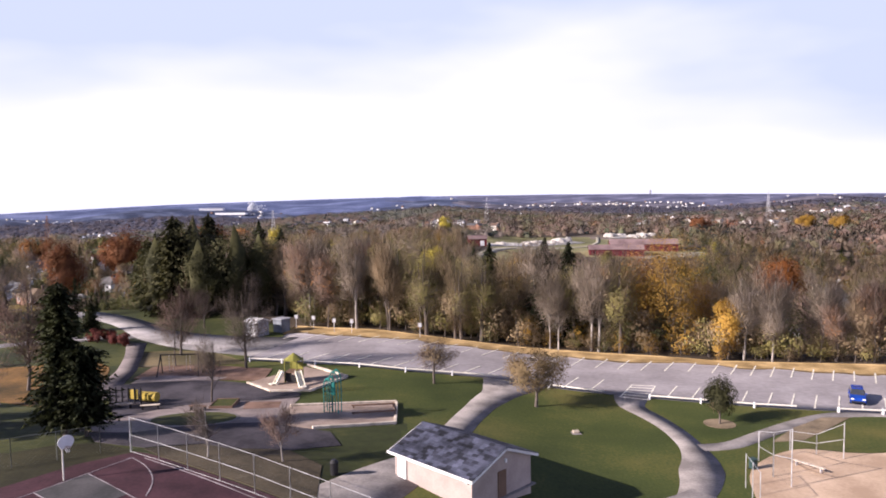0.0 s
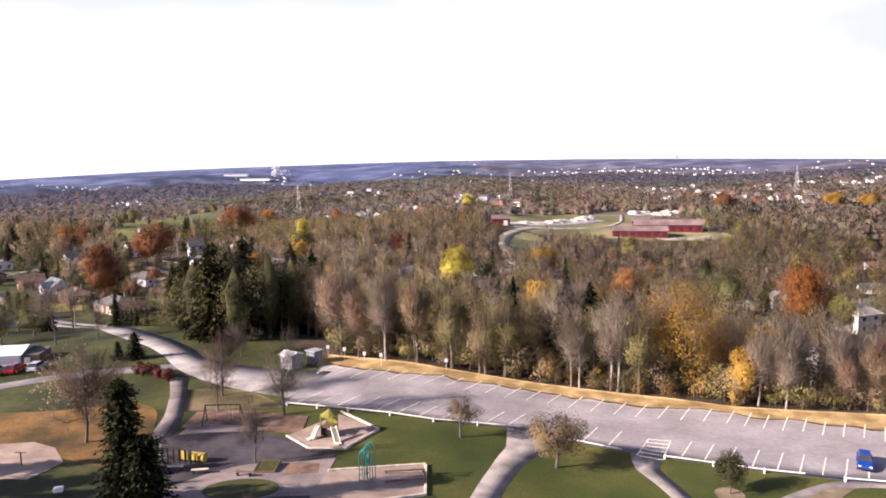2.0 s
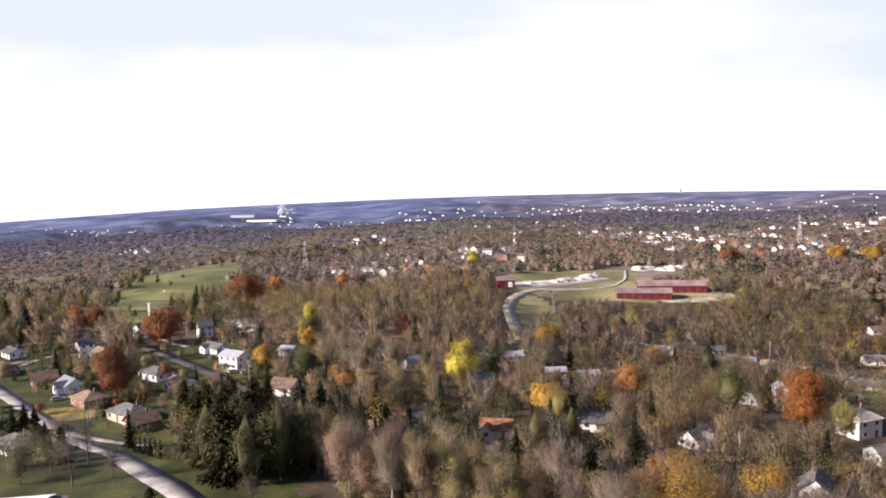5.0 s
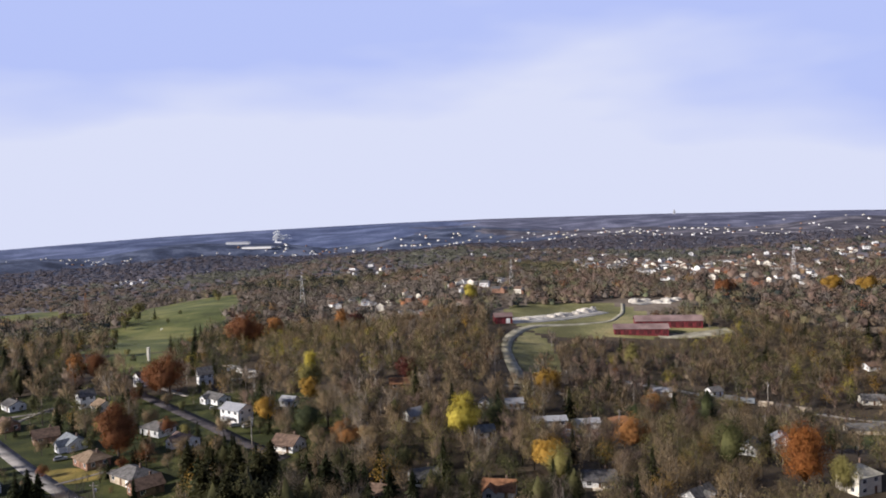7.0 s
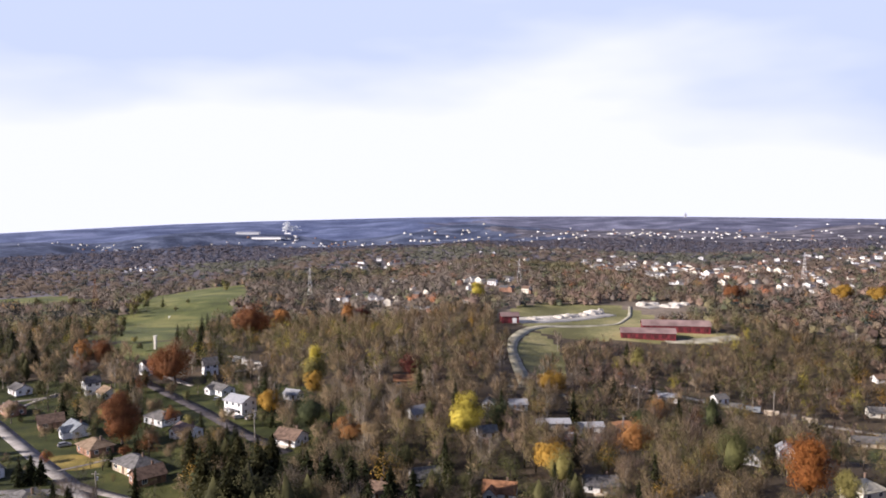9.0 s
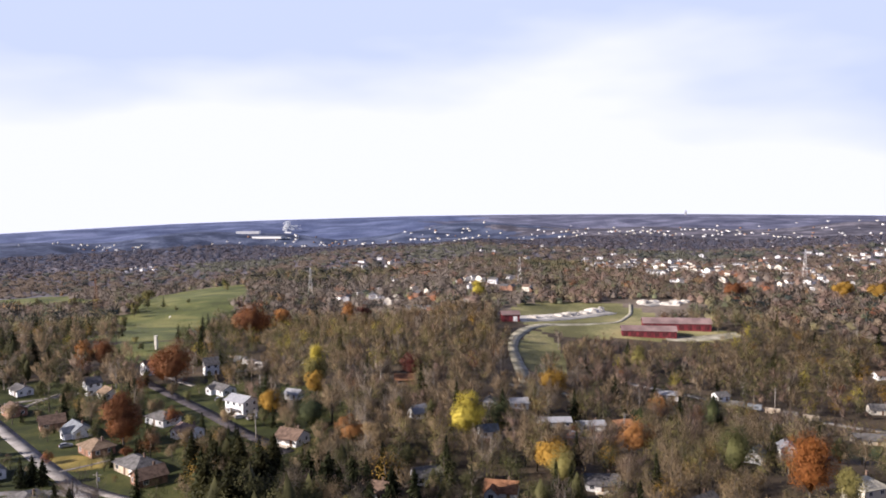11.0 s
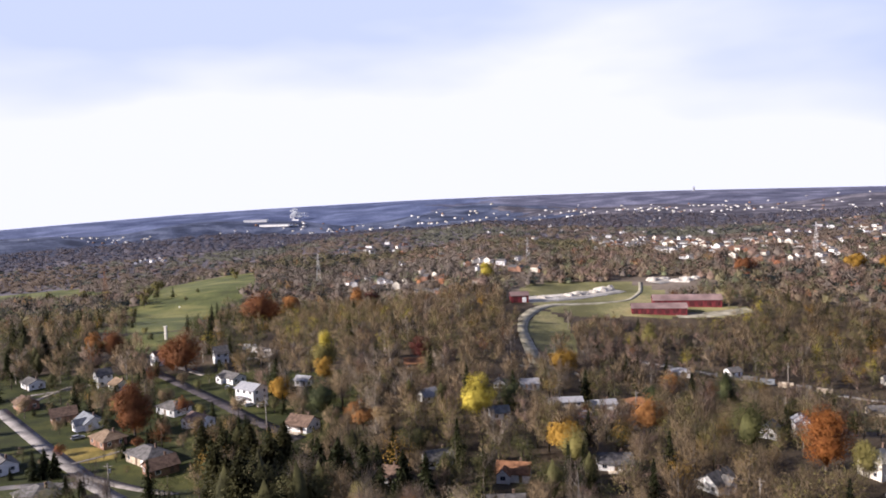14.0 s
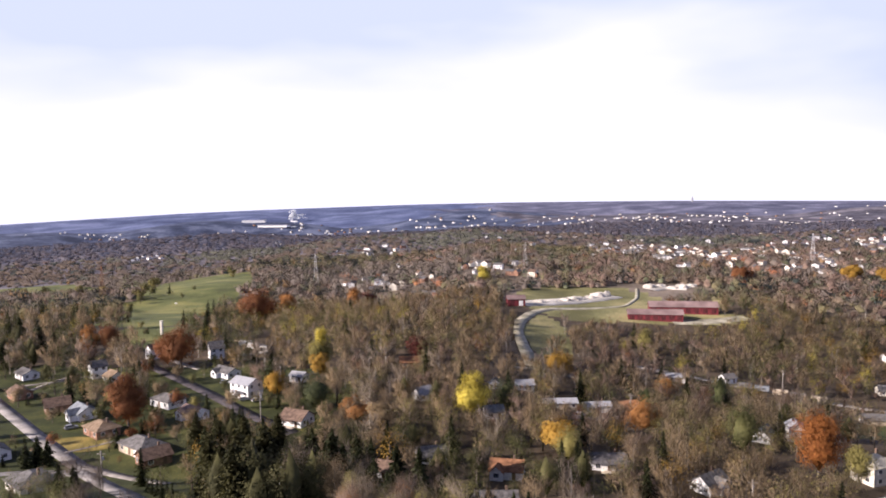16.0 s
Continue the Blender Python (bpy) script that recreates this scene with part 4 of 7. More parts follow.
def tree_thing(name, g, bark, leafmat, twigmat, label, category="tree", group=""):
    """A tree of its own, with a trunk and a crown."""
    ob = thing(name, Matrix(), label, category, group)
    t = new("trunk", mesh_from("trunk", g["wood"][0], [g["wood"][1]], [bark]))
    t.data.polygons.foreach_set("use_smooth", np.ones(len(g["wood"][1]), bool))
    t.parent = ob
    tt = g["twig"][1]
    v, tri = gather([g["twig"], g["leaf"]])
    if len(tri):
        c = new("crown", mesh_from("crown", v, [tri], [twigmat, leafmat], np.r_[np.zeros(len(tt)), np.ones(len(g["leaf"][1]))]))
        c.parent = ob
        c.data.normals_split_custom_set_from_vertices(crown_normals(v, tri, 0.3, np.array([0, 0, v[:, 2].max() * 0.4]), 0.12).tolist())
    return ob


def stand(ob, x, y, size=1.0, turn=None, sink=0.15):
    z = float(height(x, y)) - sink
    ob.matrix_world = pose(x, y, z, 0, 0, TREES.uniform(0, 360) if turn is None else turn) @ Matrix.Diagonal((size, size, size, 1))
    return ob


def stand_copy(ob, x, y, size=1.0):
    z = float(height(x, y)) - 0.15
    ob.scale = (1, 1, 1)
    made = copy_thing(ob, pose(x, y, z, 0, 0, TREES.uniform(0, 360)) @ Matrix.Diagonal((size, size, size * TREES.uniform(0.93, 1.08), 1)))
    return made


def woods(name, label, spots, models, mats, up=0.33):
    """Many trees as one object: spots rows of x, y, size, model; each model (geometry, slots for wood, twig and leaf)."""
    vs, ts, ms, ns, off = [], [], [], [], 0
    for k, (g, slots) in enumerate(models):
        rows = spots[spots[:, 3] == k]
        if not len(rows):
            continue
        v, t, m = [], [], []
        o = 0
        for key, slot in zip(("wood", "twig", "leaf"), slots):
            gv, gt = g[key]
            v.append(gv)
            t.append(gt + o)
            m.append(np.full(len(gt), slot))
            o += len(gv)
        v, t, m = np.concatenate(v), np.concatenate(t), np.concatenate(m)
        nrm = crown_normals(v, t, 0.12, np.array([0, 0, v[:, 2].max() * 0.3]), up)
        a = TREES.uniform(0, 2 * np.pi, len(rows))
        s = rows[:, 2]
        ca, sa = np.cos(a)[:, None], np.sin(a)[:, None]
        x = (v[:, 0] * ca - v[:, 1] * sa) * s[:, None] + rows[:, 0][:, None]
        y = (v[:, 0] * sa + v[:, 1] * ca) * s[:, None] + rows[:, 1][:, None]
        z = v[:, 2] * (s * TREES.uniform(0.9, 1.1, len(s)))[:, None] + height(rows[:, 0], rows[:, 1])[:, None] - 0.2
        vs.append(np.stack([x, y, z], -1).reshape(-1, 3))
        ns.append(np.stack([nrm[:, 0] * ca - nrm[:, 1] * sa, nrm[:, 0] * sa + nrm[:, 1] * ca, np.broadcast_to(nrm[:, 2], x.shape)], -1).reshape(-1, 3))
        ts.append((t[None] + (off + np.arange(len(rows)) * len(v))[:, None, None]).reshape(-1, 3))
        ms.append(np.tile(m, len(rows)))
        off += len(rows) * len(v)
    ob = new(name, mesh_from(name, np.concatenate(vs), [np.concatenate(ts)], mats, np.concatenate(ms)))
    ob.data.normals_split_custom_set_from_vertices(np.concatenate(ns).tolist())
    return tagged(ob, label, "woods", kind="stuff")


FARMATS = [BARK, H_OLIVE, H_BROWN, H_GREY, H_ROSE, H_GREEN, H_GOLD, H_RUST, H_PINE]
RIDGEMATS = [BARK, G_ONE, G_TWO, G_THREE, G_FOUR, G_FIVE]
HAZEMATS = [BARK, N_ONE, N_TWO, N_THREE]
WOODMATS = [BARK, PALEBARK, TWIG, TWIGGREY, TWIGRED, L_BROWN, L_OLIVE, L_GREEN, L_YELLOW, L_GOLD, L_ORANGE, L_RUST, L_RED, L_PINE, L_PINE2]
BA, PB, TW, TG, TR, BR, OL, GR, YE, GO, OR, RU, RE, PI, PJ = range(15)

# ---- where no tree of the woods may stand ----
CLEAR = []
SEEN = []


def keep_clear(x, y, rx, ry=None):
    CLEAR.append((x, y, rx, ry or rx))


def is_clear(x, y):
    ok = np.ones(len(x), bool)
    for cx, cy, rx, ry in CLEAR:
        ok &= ((x - cx) / rx) ** 2 + ((y - cy) / ry) ** 2 > 1
    for q, w in ROADS:
        far = (np.abs(x - q[:, 0].mean()) > np.ptp(q[:, 0]) / 2 + w + 1) | (np.abs(y - q[:, 1].mean()) > np.ptp(q[:, 1]) / 2 + w + 1)
        i = np.flatnonzero(ok & ~far)
        if len(i):
            d = np.min((x[i][:, None] - q[:, 0]) ** 2 + (y[i][:, None] - q[:, 1]) ** 2, 1)
            ok[i] &= d > w * w
    return ok


# ---- houses ----
PANES = {}


def window(parent, x, y, z, w, h, rz):
    """A framed window on a wall; x, y, z is the middle of its sill, rz the way it faces."""
    key = (round(w, 1), round(h, 1))
    if key not in PANES:
        bm = bmesh.new()
        for sx, sz, ox, oz in ((w + 0.2, 0.1, 0, -0.05), (w + 0.2, 0.1, 0, h), (0.1, h, -w / 2 - 0.05, 0), (0.1, h, w / 2 + 0.05, 0), (0.05, h, 0, 0)):
            box(sx, 0.12, sz, ox, 0, oz, bm=bm)
        fr = bpy.data.meshes.new("window")
        bm.to_mesh(fr)
        bm.free()
        fr.materials.append(WHITE)
        bm = box(w, 0.06, h)
        pa = bpy.data.meshes.new("pane")
        bm.to_mesh(pa)
        bm.free()
        pa.materials.append(GLASS)
        PANES[key] = fr, pa
    fr, pa = PANES[key]
    f = new("window", fr)
    f.parent, f.matrix_local = parent, pose(x, y, z, 0, 0, rz)
    p = new("pane", pa)
    p.parent = f
    return f


def gable_roof(w, d, z, rise, over=0.5, thick=0.18):
    """Two slopes with thickness and eaves, the ridge along x."""
    bm = bmesh.new()
    hw, hd = w / 2 + over, d / 2 + over
    drop = rise * over / (d / 2)
    ring = [(-hd, z - drop), (0, z + rise), (hd, z - drop), (hd, z - drop + thick), (0, z + rise + thick * 1.15), (-hd, z - drop + thick)]
    a = [bm.verts.new((-hw, y, q)) for y, q in ring]
    b = [bm.verts.new((hw, y, q)) for y, q in ring]
    for i in range(6):
        j = (i + 1) % 6
        bm.faces.new((a[i], a[j], b[j], b[i]))
    for r in (a, b):
        bm.faces.new((r[0], r[1], r[4], r[5]))
        bm.faces.new((r[1], r[2], r[3], r[4]))
    return bm


def hip_roof(w, d, z, rise, over=0.5, thick=0.18):
    bm = bmesh.new()
    hw, hd = w / 2 + over, d / 2 + over
    r = max(0.2, w / 2 - d / 2)
    low = [bm.verts.new(p) for p in ((-hw, -hd, z - 0.1), (hw, -hd, z - 0.1), (hw, hd, z - 0.1), (-hw, hd, z - 0.1))]
    eave = [bm.verts.new((v.co.x, v.co.y, z - 0.1 + thick)) for v in low]
    p, q = bm.verts.new((-r, 0, z + rise)), bm.verts.new((r, 0, z + rise))
    bm.faces.new(low)
    for i in range(4):
        bm.faces.new((low[i], low[(i + 1) % 4], eave[(i + 1) % 4], eave[i]))
    bm.faces.new((eave[0], eave[1], q, p))
    bm.faces.new((eave[2], eave[3], p, q))
    bm.faces.new((eave[1], eave[2], q))
    bm.faces.new((eave[3], eave[0], p))
    return bm


def wall_body(w, d, z, rise, gable):
    """The walls with a plinth sunk into the ground; gable ends rise to the ridge."""
    bm = bmesh.new()
    ring = [(-d / 2, -2.5), (d / 2, -2.5), (d / 2, z)] + ([(0, z + rise * 0.97)] if gable else []) + [(-d / 2, z)]
    a = [bm.verts.new((-w / 2, y, q)) for y, q in ring]
    b = [bm.verts.new((w / 2, y, q)) for y, q in ring]
    n = len(ring)
    for i in range(n):
        j = (i + 1) % n
        bm.faces.new((a[i], a[j], b[j], b[i]))
    bm.faces.new(a)
    bm.faces.new(b)
    return bm


def house(x, y, rz, w, d, wall, roof, label, floors=1, rise=2.0, hip=False, chimney=True, wing=None, garage=False, clear=1.0, porch=False):
    """A family house with walls, roof, windows, door and chimney; wing adds a lower cross part (x, width, depth)."""
    z = float(height(x, y))
    w, d, rise, h = w * 0.8, d * 0.82, rise * 0.85, 2.6 * floors
    wing = wing and (wing[0] * 0.8, wing[1] * 0.8, wing[2])
    ob = thing("house", pose(x, y, z, 0, 0, rz), label, "house", "houses in the valley")
    part("wall", wall_body(w, d, h, rise, not hip), wall, ob)
    rf = part("roof", (hip_roof if hip else gable_roof)(w, d, h, rise), roof, ob)
    if chimney:
        part("chimney", box(0.6, 0.55, rise + 0.75, w * 0.22, d * 0.12, h + 0.2, bevel=0.04), CHIMNEY, rf)
    if wing:
        wx, ww, wd = wing
        bm = wall_body(wd, ww, h * 0.96, rise * 0.8, True)
        bmesh.ops.transform(bm, matrix=pose(wx, -d / 2 - wd / 2 + 0.6, 0, 0, 0, 90), verts=bm.verts)
        part("wing_wall", bm, wall, ob)
        bm = gable_roof(wd + 0.6, ww, h * 0.96, rise * 0.8, 0.4)
        bmesh.ops.transform(bm, matrix=pose(wx, -d / 2 - wd / 2 + 0.9, 0, 0, 0, 90), verts=bm.verts)
        part("wing_roof", bm, roof, ob)
        window(ob, wx, -d / 2 - wd + 0.56, 1.0, 1.4, 1.2, 0)
    for fl in range(floors):
        n = max(2, int(w / 3.2))
        for i in range(n):
            px = -w / 2 + w * (i + 0.5) / n
            if wing and abs(px - wing[0]) < wing[1] / 2 + 0.7:
                continue
            if fl == 0 and i == n // 2:
                part("door", box(1.0, 0.1, 2.1, px, -d / 2 - 0.03, 0.1, bevel=0.02), DOORM, ob)
                continue
            if garage and fl == 0 and i == n - 1:
                part("garage_door", box(2.6, 0.1, 2.2, px - 0.2, -d / 2 - 0.03, 0.05, bevel=0.02), WHITE, ob, "white panelled garage door")
                continue
            window(ob, px, -d / 2 - 0.02, 0.95 + 2.6 * fl, 1.3, 1.2, 0)
        for s in (-1, 1):
            for py in (-d / 4, d / 4):
                window(ob, s * (w / 2 + 0.02), py, 0.95 + 2.6 * fl, 1.0, 1.2, 90)
    if porch:
        part("porch_deck", box(w * 0.5, 2.2, 0.3, 0, -d / 2 - 1.1, 0), TIMBER, ob)
        part("porch_roof", box(w * 0.5, 2.4, 0.14, 0, -d / 2 - 1.2, 2.4, rx=-6), roof, ob)
        for s in (-1, 0, 1):
            part("porch_post", box(0.14, 0.14, 2.3, s * w * 0.23, -d / 2 - 2.1, 0.25), WHITE, ob)
    keep_clear(x, y, max(w, d) / 2 + 1.2)
    SEEN.append((x, y, (w / 2 + 1.0) * clear if x < -60 else (w / 2 - 0.5) * clear, 0.7 if x < -60 else 1.5))
    return ob


house(-209, 278, -35, 11.5, 8, SIDING, R_GREY, "small white sided house with a grey roof", rise=1.8)
house(-178, 280, 50, 7.5, 7, SIDING, R_GREY, "tall white house with a steep grey roof", 2, 2.6)
house(-167, 274, -38, 9, 8, OFFWHITE, R_TAN, "cream house with a tan shingle roof", 1, 2.4)
house(-172, 317, 60, 8, 6, SIDING, R_BROWN, "two-storey white house with its gable to the park", 2, 2.2, chimney=False)
house(-142, 319, 35, 8, 8, SIDING, R_DARK, "half-timbered white and dark house with a steep roof", 2, 3.4)
house(-122, 284, -35, 14, 8, SIDING, R_GREY, "low white house with a wide grey roof", 1, 1.8, wing=(-3, 5, 2.5))
house(-102.5, 256, -28, 12.5, 9, SIDING, R_PALE, "two-storey white house with a pale metal roof", 2, 1.9, chimney=False, porch=True)
house(-126.6, 241, -30, 14, 9, SIDING, R_GREY, "white ranch house with a grey hip roof", 1, 2.4, hip=True)
house(-110, 226.5, -30, 10.5, 8, SIDING, R_PINK, "white bungalow with a rosy brown roof", 1, 2.0, wing=(-2.5, 4.5, 2))
house(-164.5, 233, 40, 10, 8.5, BRICK, R_BROWN, "brown brick house with a brown roof", 1, 2.6)
house(-150, 226, -38, 12, 8, SIDING, R_BLUE, "white house with a blue-grey roof", 1, 2.2, wing=(2, 5, 3))
house(-132.5, 208.5, -36, 13, 9, BRICK, R_TAN, "brick ranch house with a tan hip roof", 1, 2.5, hip=True)
house(-111, 194, -32, 15.5, 9.5, TANWALL, R_GREY, "tan ranch house with a grey-brown hip roof", 1, 2.6, hip=True, garage=True)
house(-102.6, 185.2, 48, 10, 8, BRICK, R_BROWN, "brick house with a brown gable roof", 1, 2.4)
house(-72, 222, -20, 11, 9, SIDING, R_BROWN, "white house with a brown roof and a deck", 1, 2.6, porch=True)
house(-88, 277, -20, 8, 6, SIDING, R_PALE, "small white house with a pale roof", 1, 1.6, chimney=False)
house(-46, 306, 10, 10.5, 8, BRICK, R_RUST, "brown house with a rust roof", 1, 2.2)
house(-34, 257, 40, 7.5, 7, SIDING, R_PALE, "white house with its gable to the trees", 1, 2.6, chimney=False)
house(-7, 286, 80, 7, 6, SIDING, R_GREY, "small white house among trees", 1, 2.2)
house(5, 291, 10, 9, 7, SIDING, R_PALE, "white house with a pale roof", 1, 1.8)
house(-7, 243.5, 15, 8, 7, SIDING, R_BLUE, "white house with a blue-grey roof", 1, 2.0)
house(18, 268, 6, 16, 7, TANWALL, R_PALE, "long low tan house with a pale roof", 1, 1.3, chimney=False)
house(33, 272.5, 10, 12, 7, SIDING, R_PALE, "long white house with a pale shallow roof", 1, 1.2, garage=True)
house(48, 278, 5, 12, 9, BRICK, R_RUST, "brick house with a rust-brown hip roof", 1, 2.4, hip=True)
house(-2, 189, -8, 11, 8, SIDING, R_RUST, "white house with an orange-brown roof", 1, 2.4, wing=(-3, 4.5, 2), clear=1.15)
house(79, 344, 0, 11, 7, SIDING, R_PALE, "low white house with a pale roof", 1, 1.4)
house(107, 353, 20, 8, 7, SIDING, R_GREY, "small white house with a grey roof", 1, 2.0)
house(83.5, 237, 55, 8, 7, SIDING, R_BLUE, "white house with a blue-grey gable roof", 1, 3.0)
house(95, 240, 80, 8, 6.5, SIDING, R_PALE, "tall white house with a pale roof", 2, 1.8)
house(99.4, 198.6, 25, 11, 9, OFFWHITE, R_CREAM, "cream house with a pale hip roof and a chimney", 2, 3.0, hip=True)
house(183, 352, -8, 13, 8, OFFWHITE, R_GREY, "cream house with a grey roof", 1, 2.4)
house(148, 291, -6, 17, 8, TANWALL, R_GREY, "long tan house with a grey roof", 1, 2.0)
house(218, 420, 10, 9, 7, SIDING, R_BROWN, "small white house at the wood's edge", 1, 2.2)
house(67, 151, 62, 9, 7.5, SIDING, R_GREY, "white house with a tall gable behind bare trees", 2, 3.0, clear=1.1)
house(52.6, 189, 40, 10.5, 8, SIDING, R_GREY, "white gabled house with a grey roof", 1, 2.8, wing=(0, 4, 2))
house(33, 154, -8, 17, 9, OFFWHITE, R_BROWN, "long cream house with a wide brown roof", 1, 2.4, porch=True)
house(27, 200, 0, 12, 8, SIDING, R_DARK, "white house with a dark roof under trees", 1, 2.0, porch=True)
house(-4, 168, 5, 11, 8, BRICK, R_DARK, "brick house with a dark roof among trees", 1, 2.2)
house(-24, 196, 20, 10, 8, SIDING, R_GREY, "white house with a grey roof among trees", 1, 2.2)
house(-36, 182, -15, 9, 7, SIDING, R_BROWN, "white house with a brown roof among trees", 1, 2.2)
house(96, 178, 15, 10, 8, SIDING, R_GREY, "white house with a grey roof among trees", 1, 2.4)
house(-62, 172, -25, 11, 8, SIDING, R_GREY, "white house with a grey roof behind dark pines", 1, 2.2)
house(-152, 186, -38, 11, 8, SIDING, R_GREY, "white house with a grey roof beside the street", 1, 2.2)
house(-190, 248, -38, 11, 8, BRICK, R_BROWN, "brick house with a brown roof", 1, 2.2)
house(-118.5, 156, -35, 13, 10, OFFWHITE, R_GREY, "cream house with a broad grey hip roof", 1, 2.4, hip=True)
house(-200, 230, -38, 11, 8, SIDING, R_PINK, "white house with a rosy roof", 1, 2.2)


def barn(x, y, rz, w, d, h, rise, label, name="barn", doors=4):
    z = float(height(x, y))
    ob = thing(name, pose(x, y, z, 0, 0, rz), label, "barn", "red barns")
    part("wall", wall_body(w, d, h, rise, True), BARNRED, ob)
    rf = part("roof", gable_roof(w, d, h, rise, 0.6), BARNROOF, ob)
    for i in range(int(w / 4)):
        part("roof_seam", box(0.12, d / 2 * 1.1, 0.1, -w / 2 + 2 + 4 * i, -d / 4 - 0.1, h + rise / 2 + 0.12, rx=math.degrees(math.atan2(rise, d / 2))), BARNROOF, rf)
    for i in range(doors):
        part("barn_door", box(3.0, 0.12, h * 0.72, -w / 2 + w * (i + 0.5) / doors, -d / 2 - 0.05, 0.1, bevel=0.03), WHITE if doors < 3 and i else BARNDARK, ob)
    keep_clear(x, y, w / 2 + 5, d / 2 + 6)
    for k in range(-2, 3):
        SEEN.append((x + k * w / 5, y, w / 10 + 2, 1.0))
    return ob


barn(3.5, 511, 8, 13, 10, 5, 2.2, "small red barn with a white door", doors=2)
barn(98, 483, -6, 36, 11, 4.0, 2.6, "long red barn with a faded red roof", doors=7)
barn(121, 502, -5, 46, 12, 4.4, 3.0, "longer red barn with a faded red roof", doors=8)
keep_clear(58, 545, 62, 62)
keep_clear(30, 480, 34, 40)
keep_clear(20, 425, 13, 62)
keep_clear(120, 590, 50, 40)
for hx, hy, hr in HILL:
    keep_clear(hx, hy, hr)
keep_clear(104, 473, 42, 8)
keep_clear(162, 282, 26, 14)
keep_clear(-132, 203, 15, 9)
keep_clear(-116, 168, 16, 14)
keep_clear(-128, 262, 16, 16)
keep_clear(-112, 243, 15, 10)
keep_clear(20, 256, 20, 10)
keep_clear(-170, 212, 26, 10)
keep_clear(-68, 128, 22, 22)
keep_clear(-90, 108, 40, 30)
keep_clear(-42, 124, 10, 11)
keep_clear(105, 220, 12, 12)


def heap(x, y, w, h, seed):
    """A rough heap of pale gravel."""
    rng = np.random.default_rng(seed)
    ob = thing("gravel_heap", pose(x, y, float(height(x, y)) - 0.2), "rough heap of pale gravel in the farm yard", "heap", "gravel heaps")
    bm = bmesh.new()
    bmesh.ops.create_icosphere(bm, subdivisions=3, radius=1.0)
    for v in bm.verts:
        k = 1 + 0.25 * math.sin(v.co.x * 4 + seed) * math.sin(v.co.y * 5 - seed) + rng.uniform(-0.06, 0.06)
        v.co = Vector((v.co.x * w * k, v.co.y * w * 0.7 * k, max(-0.3, v.co.z * h * k)))
    part("mound", bm, GRAVEL, ob)


for k in range(9):
    heap(22 + 7.0 * k, 529 + 5.4 * k, 5.0 + 1.8 * math.sin(k * 2.1), 1.6 + 0.28 * k + 0.8 * math.cos(k * 1.7), k + 1)
for k in range(5):
    heap(120 + 9 * k, 612 + 5 * math.sin(k * 2), 5.6 + math.sin(k * 3), 2.8 + 0.8 * math.cos(k * 2), k + 20)


def tower(x, y, h, label, paint=GALV):
    """A steel lattice mast with cross arms."""
    ob = thing("pylon", pose(x, y, float(height(x, y))), label, "pylon", "power pylons")
    for sx, sy in ((-1, -1), (1, -1), (1, 1), (-1, 1)):
        part("leg", bar((sx * h * 0.075, sy * h * 0.075, -1), (sx * 0.3, sy * 0.3, h), 0.10, 4), paint, ob)
    for k in range(6):
        f, g = k / 6, (k + 1) / 6
        a, b = h * 0.075 * (1 - f) + 0.3 * f, h * 0.075 * (1 - g) + 0.3 * g
        for s in (-1, 1):
            part("brace", bar((-a, s * a, h * f), (b, s * b, h * g), 0.05, 4), paint, ob)
            part("brace", bar((s * a, -a, h * f), (s * b, b, h * g), 0.05, 4), paint, ob)
    for z in (0.78, 0.9):
        part("arm", bar((-h * 0.13, 0, h * z), (h * 0.13, 0, h * z), 0.09, 4), paint, ob)


tower(15, 690, 30, "steel lattice power pylon above bare trees")
tower(-195, 682, 34, "steel lattice power pylon beside a wooded valley")
tower(-357, 576, 34, "tall lattice mast beside the golf course", R_RUST)
tower(310, 745, 34, "steel lattice power pylon near the town")
mon = thing("stone_chimney", pose(-200, 378, float(height(-200, 378))), "pale free-standing stone chimney on the grass", "chimney")
part("shaft", box(1.4, 1.4, 8.0, 0, 0, -0.5, bevel=0.12), OFFWHITE, mon)
part("cap", box(1.8, 1.8, 0.4, 0, 0, 7.5, bevel=0.08), OFFWHITE, mon)
flag = thing("golf_flag", pose(-285, 564, float(height(-285, 564))), "white flag on the golf green", "flag")
part("pole", bar((0, 0, 0), (0, 0, 2.6), 0.05), WHITE, flag)
part("cloth", box(1.5, 0.05, 1.0, 0.75, 0, 1.6), WHITE, flag)


def far_house(w, d, h, rise, wall, roof):
    ob = thing("far_house", Matrix(), "small pale house in a far town", "house", "houses of the far town")
    part("wall", wall_body(w, d, h, rise, True), wall, ob)
    part("roof", gable_roof(w, d, h, rise, 0.4), roof, ob)
    for i in range(3):
        part("window", box(1.4, 0.1, 1.4, -w / 3 + w / 3 * i, -d / 2 - 0.03, h * 0.5), GLASS, ob)
    return ob


protos = [far_house(12, 9, 6, 2.4, SIDING, R_GREY), far_house(15, 9, 4, 2.2, SIDING, R_BROWN), far_house(10, 10, 6.5, 3, OFFWHITE, R_BROWN), far_house(20, 12, 5, 1.5, SIDING, R_GREY), far_house(11, 8, 6, 2.6, BRICK, R_DARK)]
TOWN = np.random.default_rng(11)


FAR_ROWS = []


